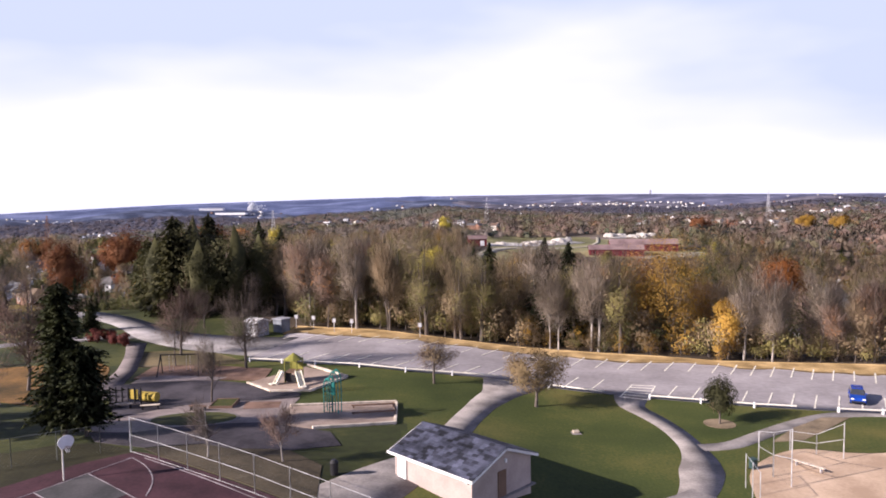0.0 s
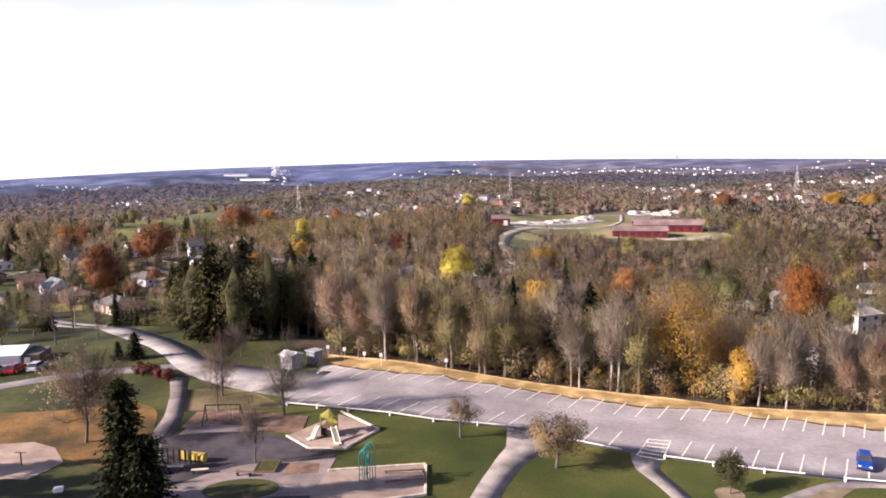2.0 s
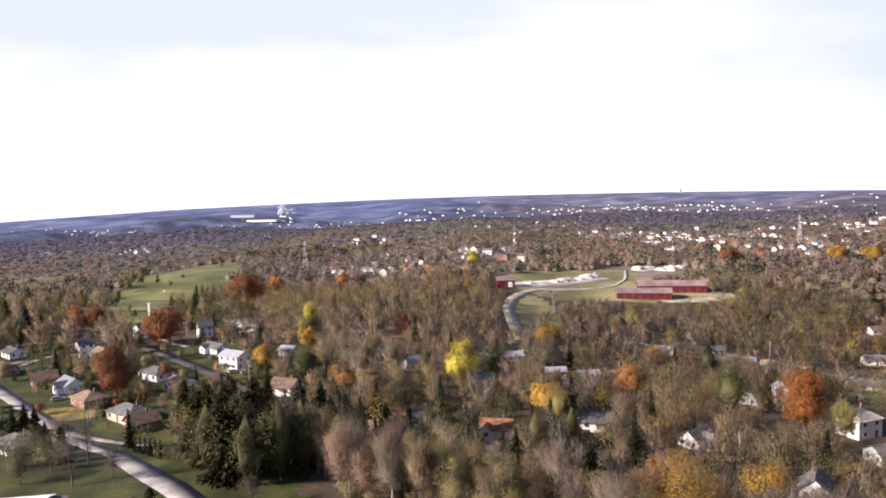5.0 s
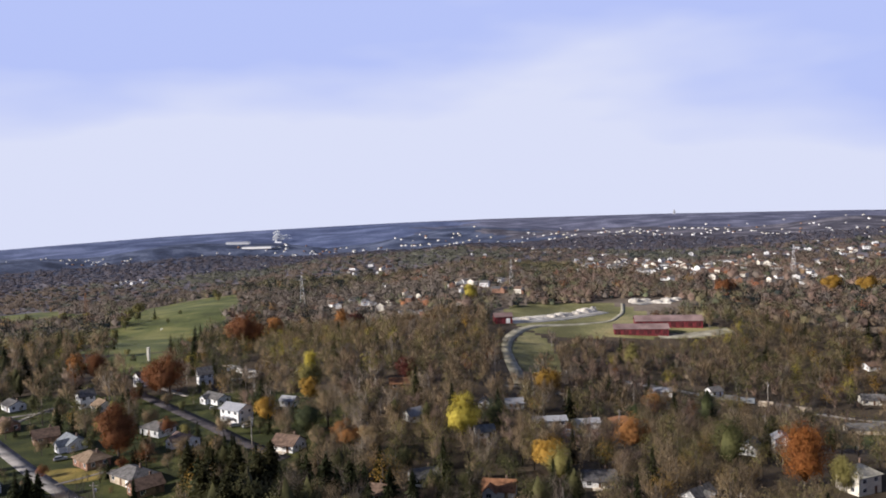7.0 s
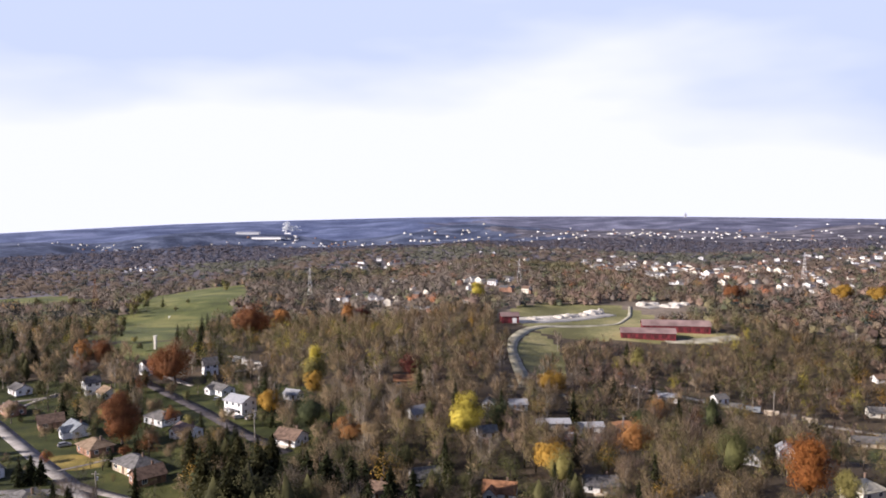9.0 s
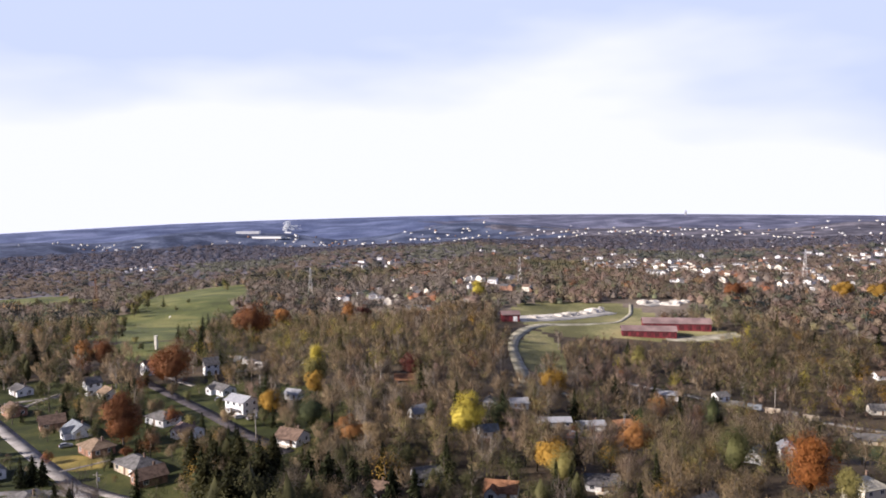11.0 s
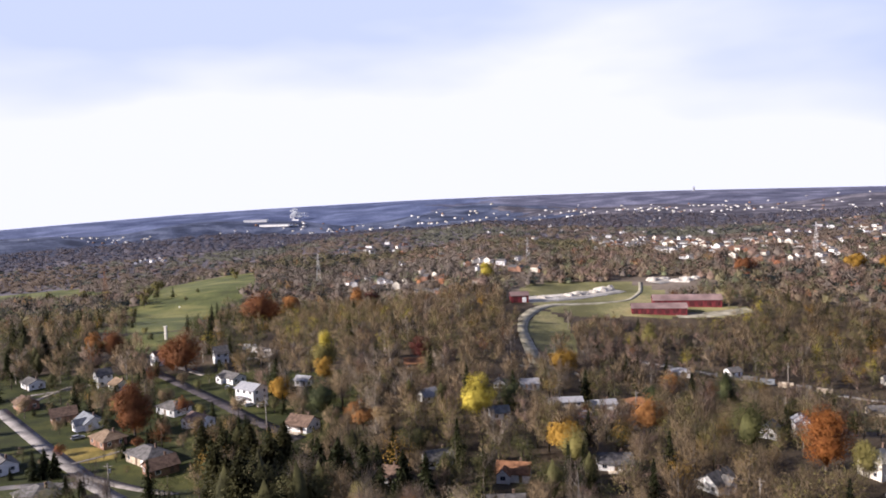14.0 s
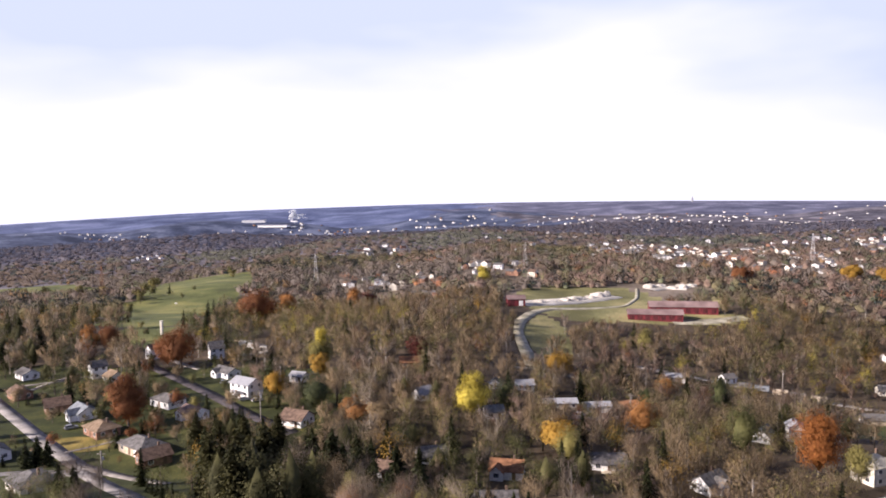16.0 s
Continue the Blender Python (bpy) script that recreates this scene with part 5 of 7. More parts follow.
def town(n, x, y, rx, ry, grow=1.0):
    """Houses spread round a point; those of the farthest places are gathered to be built together."""
    for _ in range(n):
        px, py = x + TOWN.normal(0, rx), y + TOWN.normal(0, ry)
        s = TOWN.uniform(0.45, 0.8) * grow
        k = int(TOWN.choice(5, p=(0.30, 0.20, 0.24, 0.05, 0.21)))
        rz = TOWN.uniform(-40, 40) + TOWN.choice((0, 90))
        m = pose(px, py, float(height(px, py)) - 0.3, 0, 0, rz) @ Matrix.Diagonal((s, s, s, 1))
        if y > 1400:
            for _ in range(3):
                qx, qy = x + TOWN.normal(0, rx * 1.5), y + TOWN.normal(0, ry * 1.3)
                FAR_ROWS.append((k, pose(qx, qy, float(height(qx, qy)) - 0.3, 0, 0, rz) @ Matrix.Diagonal((s * 0.72, s * 0.72, s * 0.72, 1))))
            continue
        copy_thing(protos[k], m)
        keep_clear(px, py, 10 * s)
        keep_clear(px - px / py * 20, py - 20, 9 * s, 26)


town(70, 215, 930, 55, 65, 1.1)
town(52, 345, 930, 65, 80, 1.1)
town(22, 250, 1130, 80, 90, 1.1)
town(20, 150, 1000, 40, 50, 1.1)
town(26, 530, 1120, 60, 80, 1.1)
town(14, 300, 740, 50, 25)
town(10, -25, 722, 22, 22)
town(6, 10, 672, 16, 6)
town(7, -95, 700, 26, 50)
town(5, -62, 580, 14, 10)
town(7, -158, 700, 12, 40)
town(12, -225, 1125, 40, 40)
town(14, -60, 1000, 70, 90)
town(9, -420, 1465, 60, 50)
town(20, 30, 1500, 60, 60)
town(18, 330, 1600, 160, 140)
town(24, 640, 1450, 140, 160)
town(16, -300, 1800, 70, 90)
town(22, 900, 2250, 180, 120, 1.2)
town(14, 620, 2250, 120, 80, 1.2)
town(18, 180, 2250, 160, 120, 1.3)
town(16, -640, 2380, 120, 70, 1.5)
town(16, -1200, 2085, 90, 40, 1.2)
town(8, -660, 1240, 30, 20)
town(12, -300, 2500, 200, 120, 1.5)
town(12, 1500, 2900, 300, 240, 1.5)
vs, qs, slots, off = [], [], [], 0
for k, m in FAR_ROWS:
    for bm, first in ((wall_body(13, 9, 5.5, 2.4, True), 0), (gable_roof(13, 9, 5.5, 2.4, 0.4), 1)):
        bmesh.ops.recalc_face_normals(bm, faces=bm.faces)
        bmesh.ops.triangulate(bm, faces=bm.faces)
        bm.verts.index_update()
        vs.append(np.array([(m @ v.co)[:] for v in bm.verts]))
        tri = np.array([[v.index for v in f.verts] for f in bm.faces]) + off
        qs.append(tri)
        slots.append(np.full(len(tri), 2 + k % 2 if first else (0, 0, 1, 0, 4)[k]))
        off += len(bm.verts)
        bm.free()
tagged(new("far_town", mesh_from("far_town", np.concatenate(vs), [np.concatenate(qs)], [SIDING, OFFWHITE, R_GREY, R_BROWN, BRICK], np.concatenate(slots))), "many small pale houses on the hazy hills", "houses", kind="stuff")
for k, p in enumerate(protos):
    px, py = 150 + 30 * k, 900 + 14 * k
    p.matrix_world = pose(px, py, float(height(px, py)) - 0.3, 0, 0, 20 * k)
works = thing("factory", pose(-938, 2497, float(height(-938, 2497)) - 1, 0, 0, 8), "long white factory hall in the far valley", "factory")
part("wall", box(84, 30, 8, bevel=0.3), WHITE, works)
part("roof", box(86, 32, 1.0, 0, 0, 8), WHITE, works)
works = thing("factory", pose(-830, 2400, float(height(-830, 2400)) - 1, 0, 0, -6), "low white warehouse in the far valley", "factory")
part("wall", box(110, 34, 7, bevel=0.3), WHITE, works)
part("roof", box(112, 36, 1.0, 0, 0, 7), R_PALE, works)

# a far works with its steam, and a tall block on the skyline
stack = thing("factory", pose(-1080.5, 3427.4, float(height(-1080.5, 3427.4)) - 2), "white works building in the hazy distance", "factory")
part("hall", box(34, 18, 7, bevel=0.5), WHITE, stack)
part("chimney", bar((-13, 0, 0), (-13, 0, 26), 1.6, 10), WHITE, stack)
steam = thing("steam_plume", pose(-1080.5, 3447.4, float(height(-1080.5, 3447.4))), "white steam drifting from the far works", "steam")
PUFF = np.random.default_rng(3)
bm = bmesh.new()
for k in range(120):
    f = k / 119
    q = pose(-20 + 70 * f ** 1.7 + PUFF.normal(0, 5), PUFF.normal(0, 8), 6 + 50 * PUFF.uniform(0.05, 1) * (0.45 + 0.55 * math.sin(math.pi * min(1, f * 1.6))) + 8 * f, PUFF.uniform(0, 360), 0, PUFF.uniform(0, 360))
    r = (4.6 - 2.4 * f) * PUFF.uniform(0.5, 1.2)
    bmesh.ops.create_icosphere(bm, subdivisions=2, radius=1.0, matrix=q @ Matrix.Diagonal((r, r, r * 0.9, 1)))
tagged(part("puff", bm, STEAM, steam), kind="stuff")
block = thing("tower_block", pose(1070, 4200, float(height(1070, 4200)) - 3), "pale grey block on the far skyline", "building")
part("shaft", box(11, 11, 24, bevel=0.5), R_PALE, block)
part("crown", box(6, 6, 7, 0, 0, 24, bevel=0.4), R_PALE, block)
# ---- park things ----
rest_room = thing("restroom_building", pose(-1.8, 53.8, float(height(-1.8, 53.8)) + 0, 0, 0, -42.7) @ Matrix.Diagonal((0.92, 0.92, 0.92, 1)), "small tan block restroom building with a grey shingle roof", "building")
part("wall", wall_body(8.3, 6.8, 2.45, 1.3, True), BLOCK, rest_room)
rr = part("roof", gable_roof(8.3, 6.8, 2.45, 1.3, 0.4, 0.14), R_DARK, rest_room)
slope = math.degrees(math.atan2(1.3, 3.4))
long = math.hypot(1.3, 3.4) * 3.8 / 3.4
SHB = box(0.52, 0.30, 0.022, bevel=0.0)
shingle_me = bpy.data.meshes.new("shingle")
SHB.to_mesh(shingle_me)
SHB.free()
shingle_me.materials.append(SHINGLE)
for s in (-1, 1):
    for r in range(13):
        for c in range(17 if s < 0 else 9):
            width = 0.535 if s < 0 else 1.01
            sh = new("shingle", shingle_me)
            sh.parent = rr
            f = (r + 0.5) / 13
            off = 0.25 if r % 2 else 0.0
            px = -4.45 + width * (c + 0.5) + off * (0.5 if c < 16 else 0)
            py = s * 3.8 * (1 - f)
            pz = 2.45 - 1.3 * 0.4 / 3.4 + (1.3 + 1.3 * 0.4 / 3.4) * f + 0.17 + random.uniform(0, 0.012)
            sh.matrix_local = pose(px, py, pz, -s * (slope - 3), 0, 0) @ Matrix.Diagonal((width / 0.535, 1.12, 1, 1))
for s in (-1, 1):
    part("fascia", box(9.2, 0.06, 0.2, 0, s * 3.83, 2.26), WHITE, rr, "white painted fascia board")
    for e in (-1, 1):
        part("bargeboard", box(0.06, long, 0.2, e * 4.56, s * 1.9, 2.95, rx=-s * slope), WHITE, rr, "white painted bargeboard")
part("door", box(0.95, 0.1, 2.05, -3.3, -3.44, 0.05, bevel=0.02), WHITE, rest_room, "pale painted steel door")
part("door_frame", box(1.15, 0.08, 2.15, -3.3, -3.42, 0.02), CONCRETE, rest_room)
part("vent", box(0.45, 0.08, 0.35, 3.6, -3.43, 1.9), GALV, rest_room, "small steel wall vent")
part("wall_lamp", box(0.22, 0.16, 0.3, 4.2, 0.3, 2.6, bevel=0.03), WHITE, rest_room)
part("side_door", box(0.08, 0.95, 2.05, 4.18, -0.1, 0.05, bevel=0.02), DOORM, rest_room)
part("footing", box(8.9, 7.4, 0.08, 0, 0, 0.0), CONCRETE, rest_room)

rider = thing("spring_rider", pose(-52.8, 70.6, float(height(-52.8, 70.6)) + 0.05), "dark spring rider post in the side sand pit", "play rider")
part("post", bar((0, 0, 0), (0, 0, 1.6), 0.07), BINBLACK, rider)
part("bar", bar((-0.6, 0, 1.55), (0.6, 0, 1.55), 0.05), BINBLACK, rider)
stone = thing("marker_stone", pose(-44.0, 63.6, float(height(-44.0, 63.6)) + 0, 0, 0, 20) @ Matrix.Diagonal((0.94, 0.94, 0.94, 1)), "small white block on the lawn", "block")
part("block", box(0.9, 0.6, 0.5, bevel=0.06), WHITE, stone)
bin_1 = thing("litter_bin", pose(-11.0, 52.9, float(height(-11.0, 52.9)) + 0) @ Matrix.Diagonal((0.91, 0.91, 0.91, 1)), "black steel litter bin beside the path", "bin")
bm = bmesh.new()
bmesh.ops.create_cone(bm, cap_ends=True, segments=16, radius1=0.3, radius2=0.34, depth=1.0, matrix=pose(0, 0, 0.5))
part("drum", bm, BINBLACK, bin_1)
bm = bmesh.new()
bmesh.ops.create_cone(bm, cap_ends=True, segments=16, radius1=0.37, radius2=0.2, depth=0.22, matrix=pose(0, 0, 1.11))
part("lid", bm, BINBLACK, bin_1)
bin_2 = thing("wheeled_bin", pose(21.6, 60.2, 0, 0, 0, 20) @ Matrix.Diagonal((0.8, 0.8, 0.8, 1)), "small dark green wheeled bin beside the backstop", "bin")
part("body", box(0.62, 0.62, 0.95, 0, 0, 0.12, bevel=0.05), BINGREEN, bin_2)
part("lid", box(0.68, 0.7, 0.08, 0, 0, 1.08, rx=4, bevel=0.02), BINGREEN, bin_2)
for s in (-1, 1):
    part("wheel", bar((s * 0.26, 0.3, 0.1), (s * 0.33, 0.3, 0.1), 0.1, 10), RUBBER, bin_2)

hoop = thing("basketball_hoop", pose(-28.8, 49.4, float(height(-28.8, 49.4)) + 0.05, 0, 0, -36) @ Matrix.Diagonal((0.78, 0.78, 0.82, 1)), "basketball hoop with a white fan-shaped backboard on a pale pole", "basketball hoop")
part("pole", bar((0, 0, 0), (0, 0, 3.1), 0.07, 8), OFFWHITE, hoop)
part("arm", bar((0, 0, 2.9), (0.75, 0, 3.25), 0.05, 6), OFFWHITE, hoop)
bm = bmesh.new()
fan = [(0.6 * math.cos(a) * 1.15, 0.34 + 0.55 * math.sin(a)) for a in np.linspace(-0.2, math.pi + 0.2, 12)] + [(-0.4, -0.2), (0.4, -0.2)]
fa, fb = [bm.verts.new((0.78, y, 3.1 + z)) for y, z in fan], [bm.verts.new((0.83, y, 3.1 + z)) for y, z in fan]
bm.faces.new(fa)
bm.faces.new(fb)
for i in range(len(fan)):
    j = (i + 1) % len(fan)
    bm.faces.new((fa[i], fa[j], fb[j], fb[i]))
part("backboard", bm, WHITE, hoop, "white painted fan backboard")
bm = bmesh.new()
for i in range(14):
    a, b = 2 * math.pi * i / 14, 2 * math.pi * (i + 1) / 14
    bar((1.08 + 0.23 * math.cos(a), 0.23 * math.sin(a), 3.05), (1.08 + 0.23 * math.cos(b), 0.23 * math.sin(b), 3.05), 0.02, 5, bm)
part("rim", bm, R_RUST, hoop, "orange steel rim")
bm = bmesh.new()
for i in range(10):
    a = 2 * math.pi * i / 10
    bar((1.08 + 0.23 * math.cos(a), 0.23 * math.sin(a), 3.03), (1.08 + 0.13 * math.cos(a + 0.4), 0.13 * math.sin(a + 0.4), 2.6), 0.012, 3, bm)
part("net", bm, WHITE, hoop)


def chain_fence(name, pts, h, label, step=3.0, rails=(1.0,), mesh_gap=0.3, steel=GALV, thick=0.032):
    """A chain-link fence: posts, rails and woven wire, of one height or of one at each corner."""
    tops = h if isinstance(h, tuple) else (h,) * len(pts)
    ob = thing(name, Matrix(), label, "fence")
    wire = bmesh.new()
    for (x0, y0), (x1, y1), h0, h1 in zip(pts[:-1], pts[1:], tops[:-1], tops[1:]):
        n = max(1, round(math.hypot(x1 - x0, y1 - y0) / step))
        for i in range(n):
            ha, hb = h0 + (h1 - h0) * i / n, h0 + (h1 - h0) * (i + 1) / n
            h = min(ha, hb)
            a = Vector((x0 + (x1 - x0) * i / n, y0 + (y1 - y0) * i / n, 0))
            b = Vector((x0 + (x1 - x0) * (i + 1) / n, y0 + (y1 - y0) * (i + 1) / n, 0))
            a.z, b.z = float(height(a.x, a.y)), float(height(b.x, b.y))
            part("post", bar(a, a + Vector((0, 0, ha + 0.05)), thick, 6), steel, ob)
            if i == n - 1:
                part("post", bar(b, b + Vector((0, 0, hb + 0.05)), thick, 6), steel, ob)
            for f in rails:
                part("rail", bar(a + Vector((0, 0, ha * f)), b + Vector((0, 0, hb * f)), thick * 0.62, 5), steel, ob)
            m = int((b - a).length / mesh_gap)
            for k in range(-int(h / mesh_gap), m):
                for up in (0, 1):
                    s0, s1 = max(0, k), min(m, k + h / mesh_gap)
                    if s1 <= s0:
                        continue
                    z0, z1 = (s0 - k) * mesh_gap, (s1 - k) * mesh_gap
                    if up:
                        z0, z1 = h - z0, h - z1
                    p, q = a.lerp(b, s0 / m) + Vector((0, 0, z0)), a.lerp(b, s1 / m) + Vector((0, 0, z1))
                    off = Vector((0, 0, 0.0025))
                    wire.faces.new([wire.verts.new(v) for v in (p - off, q - off, q + off, p + off)])
    part("wire_mesh", wire, DULLSTEEL, ob, "woven galvanised wire")
    return ob


chain_fence("court_fence", [(-26.9, 54.9), (-24.0, 53.3), (-21.2, 51.7), (-18.3, 50.1), (-15.4, 48.5), (-12.6, 46.9), (-9.7, 45.3), (-6.9, 43.7), (-4.0, 42.1)], 2.7, "tall galvanised chain-link fence beside the court", rails=(1.0, 0.5, 0.03))
chain_fence("low_fence", [(-27.0, 55.3), (-29.0, 54.5), (-34.0, 51.7), (-41.0, 47.5)], 2.2, "thin weathered chain-link fence beside the lawn", rails=(1.0,), steel=DULLSTEEL)
chain_fence("backstop", [(22.8, 62.1), (22.5, 58.6), (23.0, 56.6)], (2.5, 3.6, 4.5), "tall chain-link baseball backstop on pale posts", step=4.5, rails=(1.0, 0.5), thick=0.045)
chain_fence("backstop_wing", [(26.4, 64.4), (28.2, 63.5), (29.9, 62.4)], (1.8, 1.8, 3.1), "chain-link wing of the backstop with a tall end post", step=4.5, rails=(0.98, 0.55), thick=0.045)
chain_fence("dugout_fence", [(19.6, 56.6), (19.2, 53)], 2.6, "short chain-link fence beside the infield", step=2.0, rails=(1.0,))
chain_fence("sideline_fence", [(36.6, 64.6), (44, 66.4)], 2.2, "short chain-link fence beside the infield", step=2.4, rails=(1.0,))
bench = thing("bench", pose(26.0, 60.2, 0, 0, 0, -55), "long pale bench on the infield", "bench")
part("seat", box(2.6, 0.3, 0.06, 0, 0, 0.42, bevel=0.01), TIMBER, bench)
for s in (-1, 1):
    part("leg", box(0.08, 0.28, 0.42, s * 1.0, 0, 0), GALV, bench)

# low white guard rails round the lot
for pts in ([(-29.7, 91.7), (-20.8, 89.8), (-9.2, 87.3), (2.1, 87.5)], [(7.8, 84.6), (13.8, 81.9)], [(18.3, 80.2), (28.3, 77.0), (32.4, 76.1)], [(36, 75.2), (44, 73.8), (62, 70.6), (100, 63.2)]):
    for (x0, y0), (x1, y1) in zip(pts[:-1], pts[1:]):
        long = math.hypot(x1 - x0, y1 - y0)
        n = max(1, round(long / 5))
        for i in range(n):
            f0, f1 = i / n, (i + 1) / n
            a = Vector((x0 + (x1 - x0) * f0, y0 + (y1 - y0) * f0, 0))
            b = Vector((x0 + (x1 - x0) * f1, y0 + (y1 - y0) * f1, 0))
            ang = math.degrees(math.atan2(b.y - a.y, b.x - a.x))
            a.z, b.z = float(height(a.x, a.y)), float(height(b.x, b.y))
            g = thing("guard_rail", pose(*((a + b) / 2), 0, -math.degrees(math.atan2(b.z - a.z, long / n)), ang), "low white painted timber guard rail along the lot", "guard rail", "guard rails of the lot")
            part("beam", box((b - a).length - 0.06, 0.12, 0.16, 0, 0, 0.38, bevel=0.02), OFFWHITE, g)
            part("post", box(0.2, 0.22, 0.66, -(b - a).length * 0.5 + 0.1, 0.02, -0.05, bevel=0.02), WHITE, g)


def car(x, y, rz, paint, label, z=0.03):
    """A small hatchback: shaped body, glasshouse, wheels and lamps."""
    ob = thing("car", pose(x, y, z, 0, 0, rz), label, "car")
    bm = bmesh.new()
    prof = [(-2.05, 0.28), (-2.1, 0.62), (-2.0, 0.92), (-1.0, 1.0), (1.15, 0.96), (1.95, 0.82), (2.08, 0.55), (2.05, 0.28)]
    L, R = [bm.verts.new((px, -0.85, pz)) for px, pz in prof], [bm.verts.new((px, 0.85, pz)) for px, pz in prof]
    for i in range(len(prof)):
        j = (i + 1) % len(prof)
        bm.faces.new((L[i], L[j], R[j], R[i]))
    bm.faces.new(L)
    bm.faces.new(R)
    bmesh.ops.bevel(bm, geom=list(bm.edges), offset=0.07, segments=2, affect="EDGES")
    part("body", bm, paint, ob)
    bm = bmesh.new()
    q = [bm.verts.new(p) for p in ((-1.9, -0.78, 0.95), (0.98, -0.78, 0.95), (0.98, 0.78, 0.95), (-1.9, 0.78, 0.95), (-1.5, -0.62, 1.42), (0.2, -0.62, 1.44), (0.2, 0.62, 1.44), (-1.5, 0.62, 1.42))]
    for f in ((0, 1, 5, 4), (1, 2, 6, 5), (2, 3, 7, 6), (3, 0, 4, 7), (4, 5, 6, 7)):
        bm.faces.new([q[k] for k in f])
    part("glasshouse", bm, GLASS, ob, "dark tinted car windows")
    part("roof", box(1.75, 1.26, 0.06, -0.65, 0, 1.42, bevel=0.025), paint, ob)
    for sx in (-1.3, 1.3):
        for s in (-1, 1):
            w = part("wheel", bar((sx, s * 0.66, 0.31), (sx, s * 0.88, 0.31), 0.31, 16), RUBBER, ob)
            part("rim", bar((sx, s * 0.87, 0.31), (sx, s * 0.895, 0.31), 0.19, 10), SILVERP, w)
    for s in (-1, 1):
        part("headlight", box(0.1, 0.36, 0.16, 2.0, s * 0.6, 0.62, bevel=0.03), WHITE, ob)
        part("tail_light", box(0.08, 0.2, 0.3, -2.06, s * 0.68, 0.6, bevel=0.02), REDP, ob)
        part("mirror", box(0.1, 0.18, 0.12, 0.6, s * 0.92, 0.98, bevel=0.03), paint, ob)
    part("bumper", box(0.16, 1.5, 0.2, 2.02, 0, 0.32, bevel=0.04), RUBBER, ob)
    return ob


car(40.1, 79.2, 245, BLUEP, "blue hatchback car parked nose to the rail").scale = (0.94, 0.88, 0.96)

manhole = thing("concrete_slab", pose(8.4, 68.8, 0, 0, 0, 10), "small pale concrete cover set in the lawn", "cover")
part("slab", box(1.5, 0.9, 0.14, 0, 0, -0.02, bevel=0.03), CONCRETE, manhole)
part("collar", box(0.6, 0.5, 0.22, 0.3, 0.1, 0.1, bevel=0.05), TIMBER, manhole)

# play equipment
slide = thing("slide_tower", pose(-21.2, 81.4, float(height(-21.2, 81.4)) + 0.05, 0, 0, -12), "olive and cream playground tower with two slides", "slide")
for sx in (-0.75, 0.75):
    for sy in (-0.75, 0.75):
        part("post", bar((sx, sy, 0), (sx, sy, 2.7), 0.07, 8), GREENP, slide)
part("deck", box(1.6, 1.6, 0.1, 0, 0, 1.2), DOORM, slide)
bm = bmesh.new()
bmesh.ops.create_cone(bm, cap_ends=True, segments=8, radius1=1.15, radius2=0.5, depth=0.45, matrix=pose(0, 0, 2.78, 0, 0, 22.5))
bmesh.ops.create_cone(bm, cap_ends=True, segments=8, radius1=0.5, radius2=0.08, depth=0.3, matrix=pose(0, 0, 3.15, 0, 0, 22.5))
part("canopy", bm, GREENP, slide, "olive green plastic roof")
for x0, y0, rz, steep in ((-0.85, -0.75, 236, 58), (0.8, -0.75, -48, 42)):
    run = 1.5 / math.tan(radians(steep)) + 0.3
    s = part("slide_chute", box(math.hypot(run, 1.35), 0.62, 0.06, run / 2, 0, 0.62, ry=steep), SLIDEP, slide, "cream plastic slide chute")
    s.matrix_local = pose(x0, y0, 0, 0, 0, rz)
    for e in (-1, 1):
        part("chute_side", box(math.hypot(run, 1.35), 0.07, 0.3, run / 2, e * 0.33, 0.62, ry=steep, bevel=0.02), SLIDEP, s)
    part("chute_end", box(0.7, 0.62, 0.06, run + 0.25, 0, 0.16, bevel=0.02), SLIDEP, s)
for k in range(5):
    part("ladder_rung", bar((0.8, -0.35, 0.2 + 0.22 * k), (0.8, 0.35, 0.2 + 0.22 * k), 0.03), YELLOWP, slide)
# Black panels below deck height stand in for the shade there.
part("panel", box(0.06, 1.4, 1.1, -0.78, 0, 0.1, bevel=0.02), BINBLACK, slide, "black side panel standing in for shade under the deck")
part("panel", box(1.4, 0.06, 0.8, 0, 0.78, 1.3, bevel=0.02), GREENP, slide)
part("panel", box(1.4, 0.06, 0.8, 0, -0.78, 0.2, bevel=0.02), BINBLACK, slide, "black side panel standing in for shade under the deck")


def pipe(pts, r, material, parent, name="pipe"):
    bm = bmesh.new()
    for a, b in zip(pts[:-1], pts[1:]):
        bar(a, b, r, 6, bm)
    return part(name, bm, material, parent)


climb = thing("climbing_arch", pose(-14.3, 68.9, float(height(-14.3, 68.9)) + 0.05, 0, 0, -14) @ Matrix.Diagonal((0.6, 0.8, 1.4, 1)), "teal pipe climbing arches over the sand pit", "climbing frame")
for dx, hgt, wid in ((-0.5, 2.4, 0.7), (0.5, 2.9, 0.75)):
    for dy in (-0.45, 0.45):
        arch = [(dx - wid, dy, 0), (dx - wid, dy, hgt * 0.75)] + [(dx - wid * math.cos(a), dy, hgt * 0.75 + hgt * 0.25 * math.sin(a)) for a in np.linspace(0.3, math.pi - 0.3, 6)] + [(dx + wid, dy, hgt * 0.75), (dx + wid, dy, 0)]
        pipe(arch, 0.075, TEAL, climb, "arch")
    for k in range(5):
        part("rung", bar((dx - wid, -0.45, 0.4 + 0.35 * k), (dx - wid, 0.45, 0.4 + 0.35 * k), 0.03), TEAL, climb)
